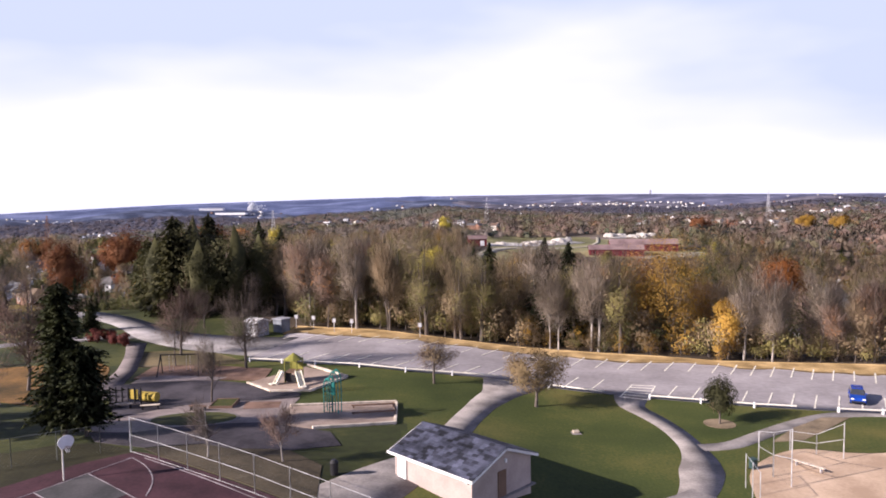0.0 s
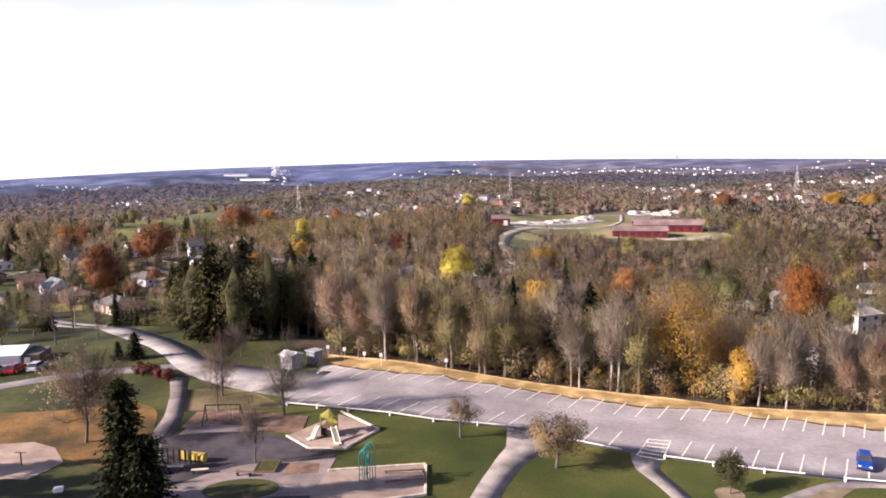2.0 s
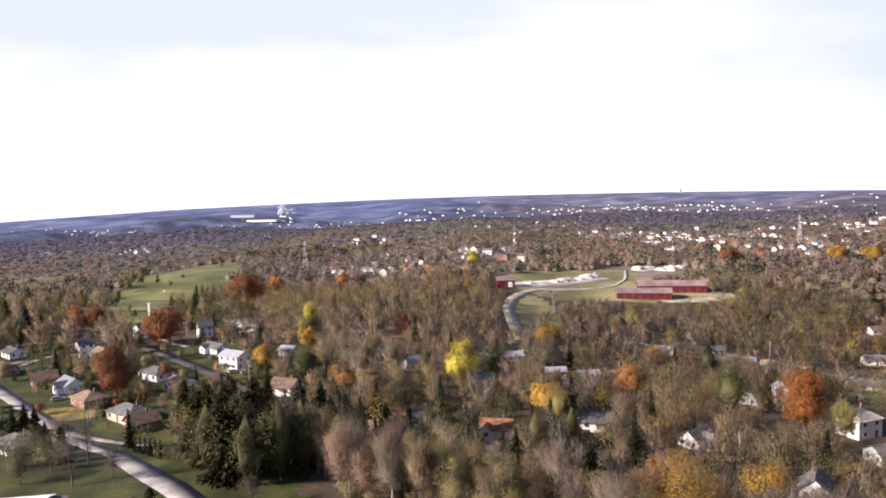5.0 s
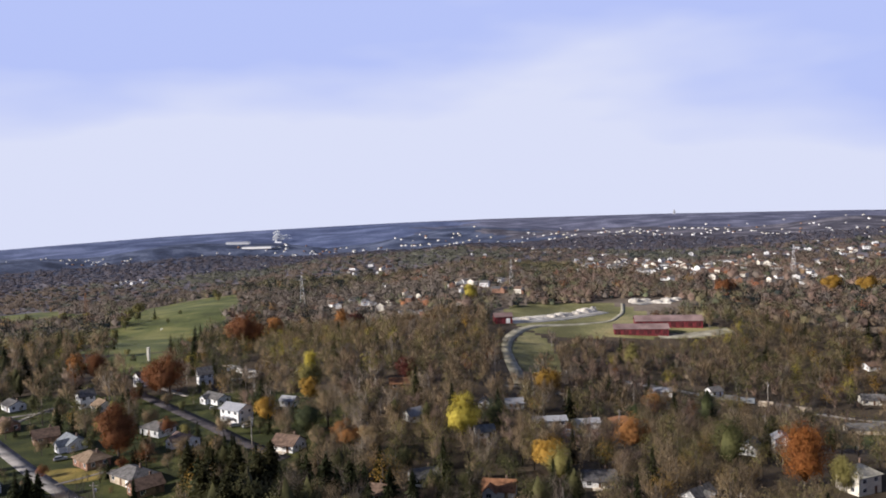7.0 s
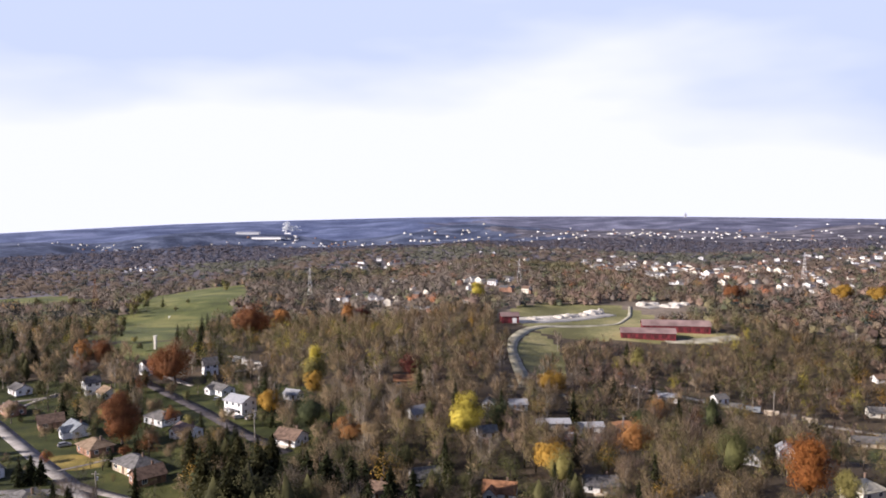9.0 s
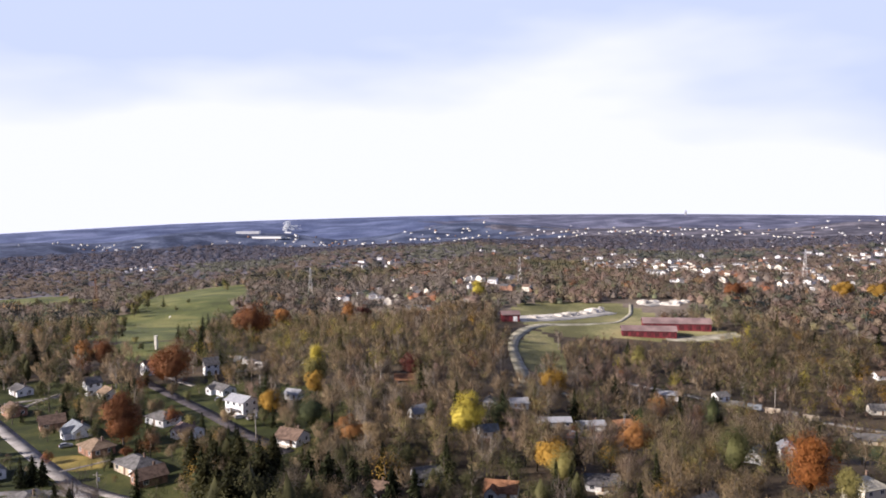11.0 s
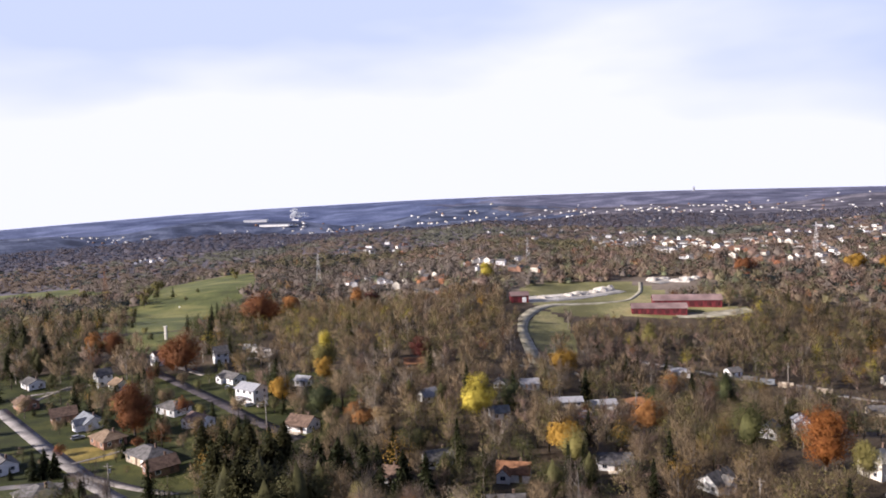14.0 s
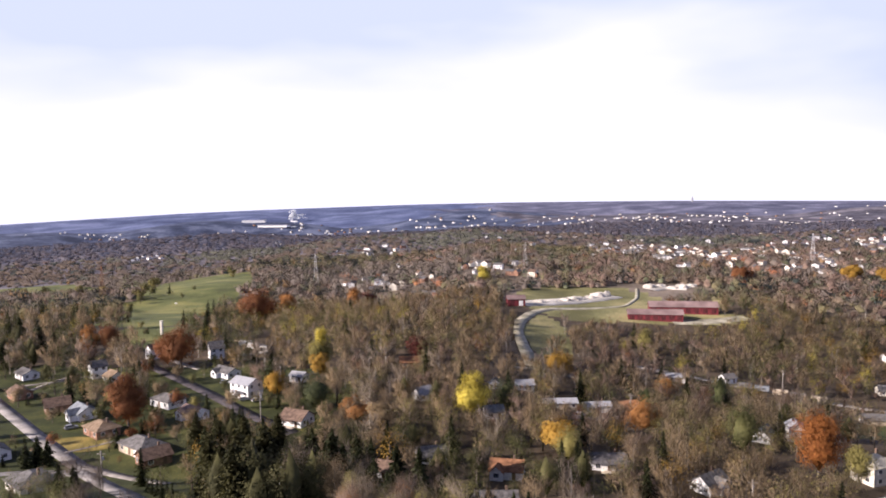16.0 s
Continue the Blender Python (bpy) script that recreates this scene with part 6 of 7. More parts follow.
part("panel", box(0.8, 0.06, 0.9, 0.1, 0.0, 1.2, bevel=0.03), TEAL, climb)
part("seat", box(0.5, 0.35, 0.06, 0.1, -0.2, 0.6, bevel=0.02), BLUEP, climb)
rail = thing("balance_rail", pose(-10.6, 70.2, float(height(-10.6, 70.2)) + 0.05, 0, 0, 10), "low dark timber balance rail in the sand", "balance rail")
part("beam", box(4.2, 0.16, 0.14, 0, -1.2, 0.3, bevel=0.02), DOORM, rail)
part("beam", box(4.2, 0.16, 0.14, 0, 1.2, 0.3, bevel=0.02), DOORM, rail)
part("cross_beam", box(0.16, 2.4, 0.14, 2.1, 0, 0.3, bevel=0.02), DOORM, rail)
for sx in (-1.9, 2.0):
    for sy in (-1.2, 1.2):
        part("post", box(0.14, 0.14, 0.3, sx, sy, 0), DOORM, rail)
swing = thing("swing_frame", pose(-35.7, 84.6, float(height(-35.7, 84.6)) + 0.05, 0, 0, 5), "dark steel swing frame on wood chips", "swing")
for s in (-1, 1):
    for t in (-1, 1):
        part("leg", bar((s * 2.4, t * 1.0, 0), (s * 2.2, 0, 2.5), 0.07), BINBLACK, swing)
part("beam", bar((-2.3, 0, 2.5), (2.3, 0, 2.5), 0.07), BINBLACK, swing)
for x in (-1.0, 1.0):
    st = part("swing_seat", box(0.5, 0.2, 0.05, x, 0, 0.5, bevel=0.01), BINBLACK, swing)
    for e in (-0.22, 0.22):
        part("chain", bar((x + e, 0, 0.55), (x + e, 0, 2.5), 0.015, 4), GALV, st)
low = thing("toddler_climber", pose(-36.1, 72.8, float(height(-36.1, 72.8)) + 0.03, 0, 0, -10), "yellow and black toddler play unit beside the spruce", "play unit")
for k in range(6):
    part("post", bar((-1.8 + 0.72 * k, -0.4, 0), (-1.8 + 0.72 * k, -0.4, 1.7), 0.08), BINBLACK, low)
part("panel", box(1.2, 0.1, 1.0, 0.8, -0.3, 0.5, bevel=0.04), YELLOWP, low)
part("panel", box(0.9, 0.1, 0.7, 2.0, -0.1, 0.4, bevel=0.04), YELLOWP, low)
part("tube", bar((1.2, 0.5, 0.6), (3.0, 0.5, 0.6), 0.5, 12), YELLOWP, low, "yellow plastic crawl tube")
part("deck", box(3.4, 1.2, 0.1, -0.2, 0.3, 0.6), DARKTAR, low)
for pts in ([(-26.4, 80.9), (-22.7, 77.3), (-18.4, 77.5), (-15.5, 83.5), (-21.6, 89.5)], [(-18.9, 70.8), (-8.8, 74.2), (-8.1, 66.7), (-14.9, 62.8)]):
    for (x0, y0), (x1, y1) in zip(pts[:-1], pts[1:]):
        tm = thing("border_timber", pose((x0 + x1) / 2, (y0 + y1) / 2, float(height((x0 + x1) / 2, (y0 + y1) / 2)), 0, -math.degrees(math.atan2(float(height(x1, y1) - height(x0, y0)), math.hypot(x1 - x0, y1 - y0))), math.degrees(math.atan2(y1 - y0, x1 - x0))), "pale timber border round a sand pit", "border", "timber borders")
        part("beam", box(math.hypot(x1 - x0, y1 - y0), 0.28, 0.3, 0, 0, -0.05, bevel=0.03), TIMBER, tm)
for x, y, rz, wood in ((-27.3, 68.9, -8, DOORM), (-35.3, 70.2, 5, TIMBER), (-32.2, 69.4, 12, TIMBER)):
    b = thing("park_bench", pose(x, y, float(height(x, y)) + 0.07, 0, 0, rz), ("dark" if wood is DOORM else "pale timber") + " backless park bench beside the play yard", "bench", "park benches")
    for s in (-0.11, 0.11):
        part("seat_board", box(1.8, 0.2, 0.06, 0, s, 0.42, bevel=0.01), wood, b)
    for s in (-0.7, 0.7):
        part("leg", box(0.08, 0.36, 0.42, s, 0, 0), BINBLACK, b)
bed = thing("raised_bed", pose(-25.6, 71.3, float(height(-25.6, 71.3)) + 0.05, 0, 0, 4), "low square planting bed with dark timber sides and olive grass", "planter")
for s in (-1, 1):
    part("side_board", box(2.3, 0.1, 0.36, 0, s * 1.35, 0, bevel=0.015), DOORM, bed)
    part("side_board", box(0.1, 2.6, 0.36, s * 1.1, 0, 0, bevel=0.015), DOORM, bed)
part("soil", box(2.1, 2.6, 0.3, 0, 0, 0), YARD, bed, "olive grass growing in the bed")

shed = thing("utility_shed", pose(-34.2, 109.8, 1.75, 0, 0, -30), "small pale concrete shed with a white roof beside the lot", "shed")
part("wall", wall_body(2.6, 2.4, 2.2, 0.4, True), R_PALE, shed)
part("roof", gable_roof(2.6, 2.4, 2.2, 0.4, 0.2), WHITE, shed)
part("door", box(0.85, 0.08, 1.9, 0.4, -1.22, 0.03), WHITE, shed)
shed = thing("utility_shed", pose(-31.2, 112.8, 1.7, 0, 0, -30), "blue-grey utility box beside the shed", "shed")
part("wall", box(1.9, 1.9, 2.1, bevel=0.05), R_BLUE, shed)
part("roof", box(2.2, 2.2, 0.14, 0, 0, 2.1, bevel=0.03), R_PALE, shed)
for x, y in ((-29.5, 115.4), (-26.4, 114.2), (-22.5, 111.4), (-19.6, 110.6), (-8.9, 109.2)):
    s = thing("sign_post", pose(x, y, float(height(x, y)), 0, 0, 8), "small white sign on a post by the verge", "sign", "signs along the verge")
    part("post", bar((0, 0, -0.2), (0, 0, 2.1), 0.05), GALV, s)
    part("plate", box(0.5, 0.04, 0.62, 0, -0.06, 1.6, bevel=0.01), WHITE, s)
home = thing("mobile_home", pose(-92.6, 114.0, float(height(-92, 112)) - 0.2, 0, 0, 13), "long white mobile home with a dark enclosed porch", "house")
part("wall", wall_body(18, 6, 2.7, 0.8, True), SIDING, home)
part("roof", gable_roof(18.4, 6.4, 2.7, 0.8, 0.4), WHITE, home)
for px in (-6.5, -3.5, -0.5, 2.5, 5.0):
    window(home, px, -3.02, 1.0, 1.2, 1.2, 0)
part("porch", box(3.0, 5.4, 2.4, 10.4, 0.2, 0, bevel=0.05), BRICK, home, "dark enclosed brick porch")
part("porch_roof", box(3.2, 5.8, 0.12, 10.4, 0.1, 2.45, ry=4), R_GREY, home)
part("porch_door", box(0.95, 0.1, 2.0, 10.2, -3.02, 0.1), WHITE, home)
part("skirting", box(18.1, 6.1, 0.5, 0, 0, 0), R_GREY, home)
car(-83.4, 107.6, 98, SILVERP, "silver hatchback car parked beside the mobile home", float(height(-81.3, 104.9)) + 0.03)
car(-80.6, 108.4, 98, REDP, "red hatchback car parked beside the mobile home", float(height(-78.5, 105.6)) + 0.03)
car(-77.4, 109.4, 98, SILVERP, "silver hatchback car parked beside the mobile home", float(height(-77.4, 109.4)) + 0.03)
for x, y, rz in ((-138, 346, 10), (-131, 339, -20), (-118, 272, 20), (-100, 248, 30), (112, 343, -20), (119, 340, -22), (126, 336, -20), (133, 333, -22), (141, 330, -22), (99, 350, 70), (-95, 247, 40), (-146, 213, 40), (25, 258, 0)):
    if x in (-138, -131) or x > 100:
        v = thing("trailer", pose(x, y, float(height(x, y)) + 0.05, 0, 0, rz), "pale box trailer parked on a yard", "trailer", "parked trailers")
        part("body", box(6.5, 2.4, 2.3, 0, 0, 0.6, bevel=0.12), WHITE if x < 0 else (TANWALL, R_GREY, R_BLUE)[int(x) % 3], v)
        for s in (-1, 1):
            part("wheel", bar((-0.9, s * 1.0, 0.35), (-0.9, s * 1.25, 0.35), 0.35, 12), RUBBER, v)
        part("window", box(1.2, 0.06, 0.6, 0.8, -1.21, 1.6), GLASS, v)
        part("drawbar", bar((3.2, 0, 0.5), (4.6, 0, 0.45), 0.06), GALV, v)
    else:
        car(x, y, rz, SILVERP, "silver car parked beside a house", float(height(x, y)) + 0.05)
for x, y, h in ((94, 252, 11), (58, 172, 10), (-100, 156, 10), (130, 344, 11), (44, 262, 10), (-86, 226, 10)):
    p = thing("utility_pole", pose(x, y, float(height(x, y))), "grey wooden utility pole with a cross arm", "utility pole", "utility poles")
    part("pole", bar((0, 0, -0.5), (0, 0, h), 0.16, 7), PALEBARK, p)
    part("cross_arm", box(2.2, 0.12, 0.12, 0, 0, h - 0.8), PALEBARK, p)
    part("transformer", bar((0.3, 0.2, h - 2.4), (0.3, 0.2, h - 1.5), 0.25, 8), GALV, p)

# ---- trees that can be told apart ----
R = TREES


def own_tree(name, x, y, g, bark, leafmat, twigmat, label, category="tree", group="", turn=None):
    return stand(tree_thing(name, g, bark, leafmat, twigmat, label, category, group), x, y, 1, turn)


# park
own_tree("spruce", -34.4, 59.0, conifer(R, 12.9, 4.4, 0.12, 60, 11, 14, droop=0.1, fat=0.3, spray=0.13), BARK, L_PINE, TWIG, "tall dark spruce tree at the corner of the court")
own_tree("spruce", -32.5, 58.8, conifer(R, 7.8, 4.4, 0.15, 44, 11, 14, droop=0.1, fat=0.2, spray=0.14), BARK, L_PINE, TWIG, "broad dark spruce grown beside a taller one")
own_tree("park_tree", 5.7, 77.0, broadleaf(np.random.default_rng(11), 6.3, 8.8, 0.34, 6400, 0.105, 1800, 20, twig_w=0.03, lobes=60, girth=0.026), BARK, L_TAN, TWIG, "round park tree with tan-brown leaves")
own_tree("park_tree", 23.0, 71.8, broadleaf(np.random.default_rng(5), 5.0, 3.3, 0.24, 5200, 0.1, 300, 12, twig_w=0.03, lobes=40, heart=0.5), BARK, L_PINE3, TWIG, "small dark evergreen park tree in a mulch ring")
tagged(part("mulch_ring", slab([(23.0 + 1.5 * math.cos(a), 71.8 + 1.5 * math.sin(a)) for a in np.linspace(0, 6.28, 18, endpoint=False)], -0.2, 0.03), TANCHIP), "round wood-chip bed under a small tree", "ground", kind="structure")
own_tree("park_tree", -5.4, 83.2, broadleaf(R, 6.2, 5.8, 0.28, 900, 0.1, 2200, 16, twig_w=0.028, lobes=24, girth=0.022), BARK, L_BROWN, PARKROSE, "small rosy park tree nearly bare of leaves")
own_tree("bare_tree", -28.9, 88.1, broadleaf(R, 11.6, 8.8, 0.22, 0, 0.1, 2281, 22, twig_w=0.03, lobes=18, girth=0.014), BARK, L_BROWN, PARKTWIG, "bare grey tree with rising branches in the play area")
own_tree("bare_tree", -40.2, 95.5, broadleaf(R, 9.8, 9.2, 0.24, 0, 0.1, 2281, 22, twig_w=0.03, lobes=18, girth=0.015), BARK, L_BROWN, PARKROSE, "bare brown tree beside the lot entrance")
own_tree("bare_tree", -38.2, 89.2, broadleaf(R, 7.5, 4.4, 0.35, 0, 0.1, 793, 14, twig_w=0.030, girth=0.012), BARK, L_BROWN, PARKTWIG, "slim bare tree in the wood chips")
own_tree("bare_tree", -27.5, 72.9, broadleaf(R, 7.8, 4.8, 0.25, 0, 0.1, 992, 16, twig_w=0.030, girth=0.013), BARK, L_BROWN, PARKTWIG, "slim bare tree in the play yard")
own_tree("bare_tree", -20.8, 54.4, broadleaf(R, 5.0, 3.6, 0.2, 0, 0.1, 843, 16, twig_w=0.025, girth=0.014), PALEBARK, L_BROWN, PARKTWIG, "small bare tree behind the court fence")
own_tree("bare_tree", -15.1, 54.3, broadleaf(R, 4.8, 3.7, 0.12, 0, 0.1, 1091, 18, twig_w=0.025, girth=0.012), PALEBARK, L_BROWN, PARKROSE, "pale bare multi-stemmed tree beside the path")
own_tree("bare_tree", -50.0, 78.1, broadleaf(R, 12.5, 12, 0.2, 600, 0.16, 3224, 24, twig_w=0.038, lobes=26, girth=0.014), BARK, L_BROWN, PARKROSE, "bare reddish tree on the leaf-strewn lawn")
own_tree("bare_tree", -45, 116.2, broadleaf(R, 6.6, 8.6, 0.3, 0, 0.1, 1091, 14, twig_w=0.034, lobes=18, girth=0.018), BARK, L_BROWN, PARKTWIG, "low round bare tree beside the street")
own_tree("cone_shrub", -63.0, 114.2, conifer(R, 5.0, 3.6, 0.02, 30, 12, 8, fat=0.35, spray=0.2), BARK, L_PINE, TWIG, "clipped dark green conical evergreen on the lawn", "shrub")
own_tree("cone_shrub", -65.6, 113.4, conifer(R, 3.6, 2.6, 0.02, 24, 12, 6, fat=0.35, spray=0.22), BARK, L_PINE, TWIG, "small clipped dark evergreen on the lawn", "shrub")
for k in range(5):
    own_tree("red_shrub", -58.0 + 1.6 * k, 105.9 - 0.8 * k, broadleaf(R, 2.1, 2.9, 0.05, 700, 0.15, 60, 6, lobes=9), BARK, L_RED, PARKROSE, "low deep red shrub at the lawn's edge", "shrub", "red hedge")
for k in range(6):
    own_tree("cone_shrub", -87 + 2.3 * k, 153.4 - 2.1 * k, conifer(R, 4.6, 1.9, 0.02, 14, 8, 3, fat=0.5), BARK, L_PINE, TWIG, "clipped dark evergreen in a row by the street", "shrub", "evergreens by the street")

for x, y, h, w in ((-97, 137, 8, 8), (-104, 142, 9, 8), (-99, 130, 8, 7), (-110, 138, 9, 9)):
    own_tree("street_tree", x, y, broadleaf(R, h, w, 0.12, 2600, 0.13, 700, 12, twig_w=0.035, lobes=26), BARK, L_GREEN, TWIG, "dark dull green tree beside the street", group="trees by the street")
for x, y, h in ((-86.4, 128, 13), (-91, 141, 12), (-78, 128.5, 9)):
    own_tree("bare_tree", x, y, broadleaf(R, h, h * 0.55, 0.3, 0, 0.1, 900, 14, twig_w=0.035, lobes=16, girth=0.012), BARK, L_BROWN, PARKTWIG, "tall slim bare tree beside the lawn")
for k in range(7):
    own_tree("hedge_shrub", -76.5 + 1.9 * k, 144.5 - 1.5 * k, broadleaf(R, 3.0, 3.6, 0.03, 700, 0.12, 60, 6, lobes=12), BARK, L_GREEN, TWIG, "dark green clipped hedge shrub beside the street", "shrub", "hedge by the street")
own_tree("bare_tree", -102, 150, broadleaf(R, 13, 9, 0.25, 0, 0.1, 892, 14, twig_w=0.043, lobes=18, girth=0.014), BARK, L_BROWN, PARKTWIG, "tall bare tree beside the street")

own_tree("spruce", -135.0, 181.2, conifer(R, 9, 5, 0.03, 18, 9, 6, fat=0.6), BARK, L_PINE, TWIG, "dark spruce beside the street")
own_tree("spruce", -132.0, 181.4, conifer(R, 8, 4.6, 0.03, 18, 9, 6, fat=0.6), BARK, L_PINE, TWIG, "smaller dark spruce beside the street")

# along the wood's edge and in the valley
own_tree("autumn_tree", 27.6, 107, broadleaf(np.random.default_rng(4), 16.5, 13.5, 0.1, 14400, 0.115, 700, 14, lobes=42), BARK, L_GOLD, TWIG, "large golden orange tree at the wood's edge")
own_tree("autumn_tree", 23.0, 110, broadleaf(R, 15, 7, 0.3, 3800, 0.18, 700, 12, lobes=25), BARK, L_ORANGE, TWIG, "thin orange tree behind the golden one")
own_tree("autumn_tree", 34, 99.6, broadleaf(R, 9.4, 6, 0.05, 7400, 0.122, 700, 12, lobes=25), BARK, L_GOLD, TWIG, "small golden brown tree at the wood's edge")
own_tree("autumn_tree", 5.2, 113.2, broadleaf(R, 11.5, 3.2, 0.05, 5200, 0.144, 300, 12, lobes=28), PALEBARK, L_OLIVE, TWIG, "slender yellow-green tree at the wood's edge")
own_tree("autumn_tree", 52, 138, broadleaf(R, 16, 10, 0.2, 7400, 0.202, 900, 14, lobes=30), BARK, L_GOLD, TWIG, "broad golden brown tree below the park")
own_tree("autumn_tree", -14.4, 239.5, broadleaf(R, 18.5, 12.2, 0.08, 9900, 0.302, 200, 12, lobes=33, heart=0.55), BARK, L_YELLOW, TWIG, "tall bright yellow tree among houses")
own_tree("autumn_tree", 13.2, 208.5, broadleaf(R, 11.5, 13.5, 0.15, 7300, 0.259, 200, 12, lobes=28, heart=0.55), BARK, L_GOLD, TWIG, "bright golden yellow tree beside a house")
own_tree("autumn_tree", 15.4, 197, broadleaf(R, 12.5, 9, 0.2, 4600, 0.216, 300, 12, lobes=25, heart=0.55), BARK, L_OLIVE, TWIG, "olive yellow tree beside the golden one")
own_tree("autumn_tree", 86.3, 202.0, broadleaf(R, 19.5, 13.2, 0.04, 15000, 0.25, 200, 14, lobes=60, heart=0.55), BARK, L_FIRE, TWIG, "large fiery orange-red oak beside white houses")
own_tree("autumn_tree", -128, 216.5, broadleaf(R, 18.5, 12, 0.04, 12000, 0.302, 100, 14, lobes=36, heart=0.55), BARK, L_RUST, TWIG, "large rounded rust red tree among houses")
own_tree("autumn_tree", -150, 299, broadleaf(R, 20.5, 17, 0.12, 7900, 0.36, 100, 14, lobes=36, heart=0.55), BARK, L_RUST, TWIG, "broad rust orange oak behind the white house")
own_tree("autumn_tree", -158, 303, broadleaf(R, 15, 13, 0.12, 5200, 0.36, 100, 14, lobes=28, heart=0.55), BARK, L_RUST, TWIG, "rust orange oak behind the white house")
own_tree("autumn_tree", -212, 327, broadleaf(R, 15, 10, 0.12, 4400, 0.36, 100, 14, lobes=25, heart=0.55), BARK, L_ORANGE, TWIG, "orange tree at the wood's edge")
own_tree("autumn_tree", -203, 330, broadleaf(R, 15, 11, 0.12, 4400, 0.36, 100, 14, lobes=25, heart=0.55), BARK, L_RUST, TWIG, "red-brown tree at the wood's edge")
own_tree("autumn_tree", -165, 436, broadleaf(R, 21, 27, 0.08, 7900, 0.504, 200, 14, lobes=36, heart=0.55), BARK, L_RUST, TWIG, "broad reddish oak beside the golf hill")
own_tree("autumn_tree", -148, 450, broadleaf(R, 20, 13, 0.12, 3800, 0.504, 100, 14, lobes=25, heart=0.55), BARK, L_ORANGE, TWIG, "orange tree beside the golf hill")
own_tree("autumn_tree", -119, 520, broadleaf(R, 20, 14, 0.1, 3800, 0.54, 100, 14, lobes=25, heart=0.55), BARK, L_ORANGE, TWIG, "bright orange tree in the far valley")
own_tree("autumn_tree", -110, 530, broadleaf(R, 16, 14, 0.1, 3200, 0.54, 100, 14, lobes=25, heart=0.55), BARK, L_RED, TWIG, "dark red tree in the far valley")
own_tree("autumn_tree", -82, 287, broadleaf(R, 16, 13, 0.2, 4600, 0.324, 400, 14, lobes=25, heart=0.55), BARK, L_OLIVE, TWIG, "pale yellow-green tree among houses")
own_tree("autumn_tree", -84, 296, broadleaf(R, 20, 9, 0.35, 2800, 0.324, 300, 14, lobes=19, heart=0.55), BARK, L_YELLOW, TWIG, "yellow-topped tree among houses")
own_tree("autumn_tree", -78.6, 276, broadleaf(R, 14, 9, 0.2, 3800, 0.288, 100, 14, lobes=25, heart=0.55), BARK, L_GOLD, TWIG, "golden tree above a dark pine")
own_tree("autumn_tree", -90, 253, broadleaf(R, 10.5, 8.5, 0.12, 3800, 0.274, 100, 12, lobes=22, heart=0.55), BARK, L_GOLD, TWIG, "rounded golden olive tree beside the white house")
own_tree("autumn_tree", -50.5, 217, broadleaf(R, 11, 14, 0.3, 4600, 0.259, 500, 14, lobes=25, heart=0.55), BARK, L_ORANGE, TWIG, "wide orange tree over a brown roof")
own_tree("autumn_tree", -42, 214, broadleaf(R, 11, 12, 0.3, 3200, 0.259, 500, 14, lobes=25, heart=0.55), BARK, L_BROWN, TWIG, "brown tree beside the orange one")
own_tree("autumn_tree", 42.5, 231, broadleaf(R, 14, 13, 0.3, 3800, 0.274, 800, 14, lobes=25, heart=0.55), BARK, L_ORANGE, TWIG, "thin orange brown tree among bare ones")
own_tree("autumn_tree", 64, 290, broadleaf(R, 13, 10, 0.3, 2600, 0.324, 300, 14, lobes=22, heart=0.55), BARK, L_ORANGE, TWIG, "orange tree near a brick house")
own_tree("autumn_tree", 21, 320, broadleaf(R, 15, 15, 0.25, 4000, 0.36, 300, 14, lobes=28, heart=0.55), BARK, L_GOLD, TWIG, "golden brown tree below the barns")
own_tree("autumn_tree", 76, 400, broadleaf(R, 16, 10, 0.2, 2600, 0.396, 200, 14, lobes=22, heart=0.55), BARK, L_OLIVE, TWIG, "yellow olive tree below the barns")
own_tree("autumn_tree", 205, 640, broadleaf(R, 15, 22, 0.15, 2800, 0.648, 100, 12, lobes=25, heart=0.55), BARK, L_RUST, TWIG, "rust red tree near the far town")
own_tree("autumn_tree", 300, 640, broadleaf(R, 15, 24, 0.15, 2800, 0.648, 100, 12, lobes=25, heart=0.55), BARK, L_GOLD, TWIG, "golden trees near the far town")
own_tree("autumn_tree", 325, 630, broadleaf(R, 15, 22, 0.15, 2800, 0.648, 100, 12, lobes=25, heart=0.55), BARK, L_GOLD, TWIG, "golden tree at the edge of the far wood")
own_tree("autumn_tree", -24, 620, broadleaf(R, 15, 14, 0.15, 2800, 0.576, 100, 12, lobes=25, heart=0.55), BARK, L_YELLOW, TWIG, "yellow tree on the far slope")
own_tree("autumn_tree", 205, 330, broadleaf(R, 20, 15, 0.15, 4600, 0.36, 100, 12, lobes=25, heart=0.55), BARK, L_YELLOW, TWIG, "tall olive yellow tree beside a tan house")
own_tree("autumn_tree", 94.5, 196.5, broadleaf(R, 12, 8, 0.15, 4600, 0.216, 200, 12, lobes=25, heart=0.55), BARK, L_OLIVE, TWIG, "pale yellow-green tree beside a cream house")
own_tree("autumn_tree", -44, 318, broadleaf(R, 12, 12, 0.15, 2800, 0.324, 100, 12, lobes=25, heart=0.55), BARK, L_RED, TWIG, "dark red tree beside a rust roof")
own_tree("cypress", -166, 362, conifer(R, 16, 4.4, 0.02, 18, 8, 4, fat=0.5), BARK, L_PINE, TWIG, "narrow dark cypress below the golf hill")
own_tree("pine", -70, 239, broadleaf(R, 13.5, 12.5, 0.03, 4200, 0.26, 60, 10, lobes=34, heart=0.62), BARK, L_PINE2, TWIG, "broad blue-green pine among houses")
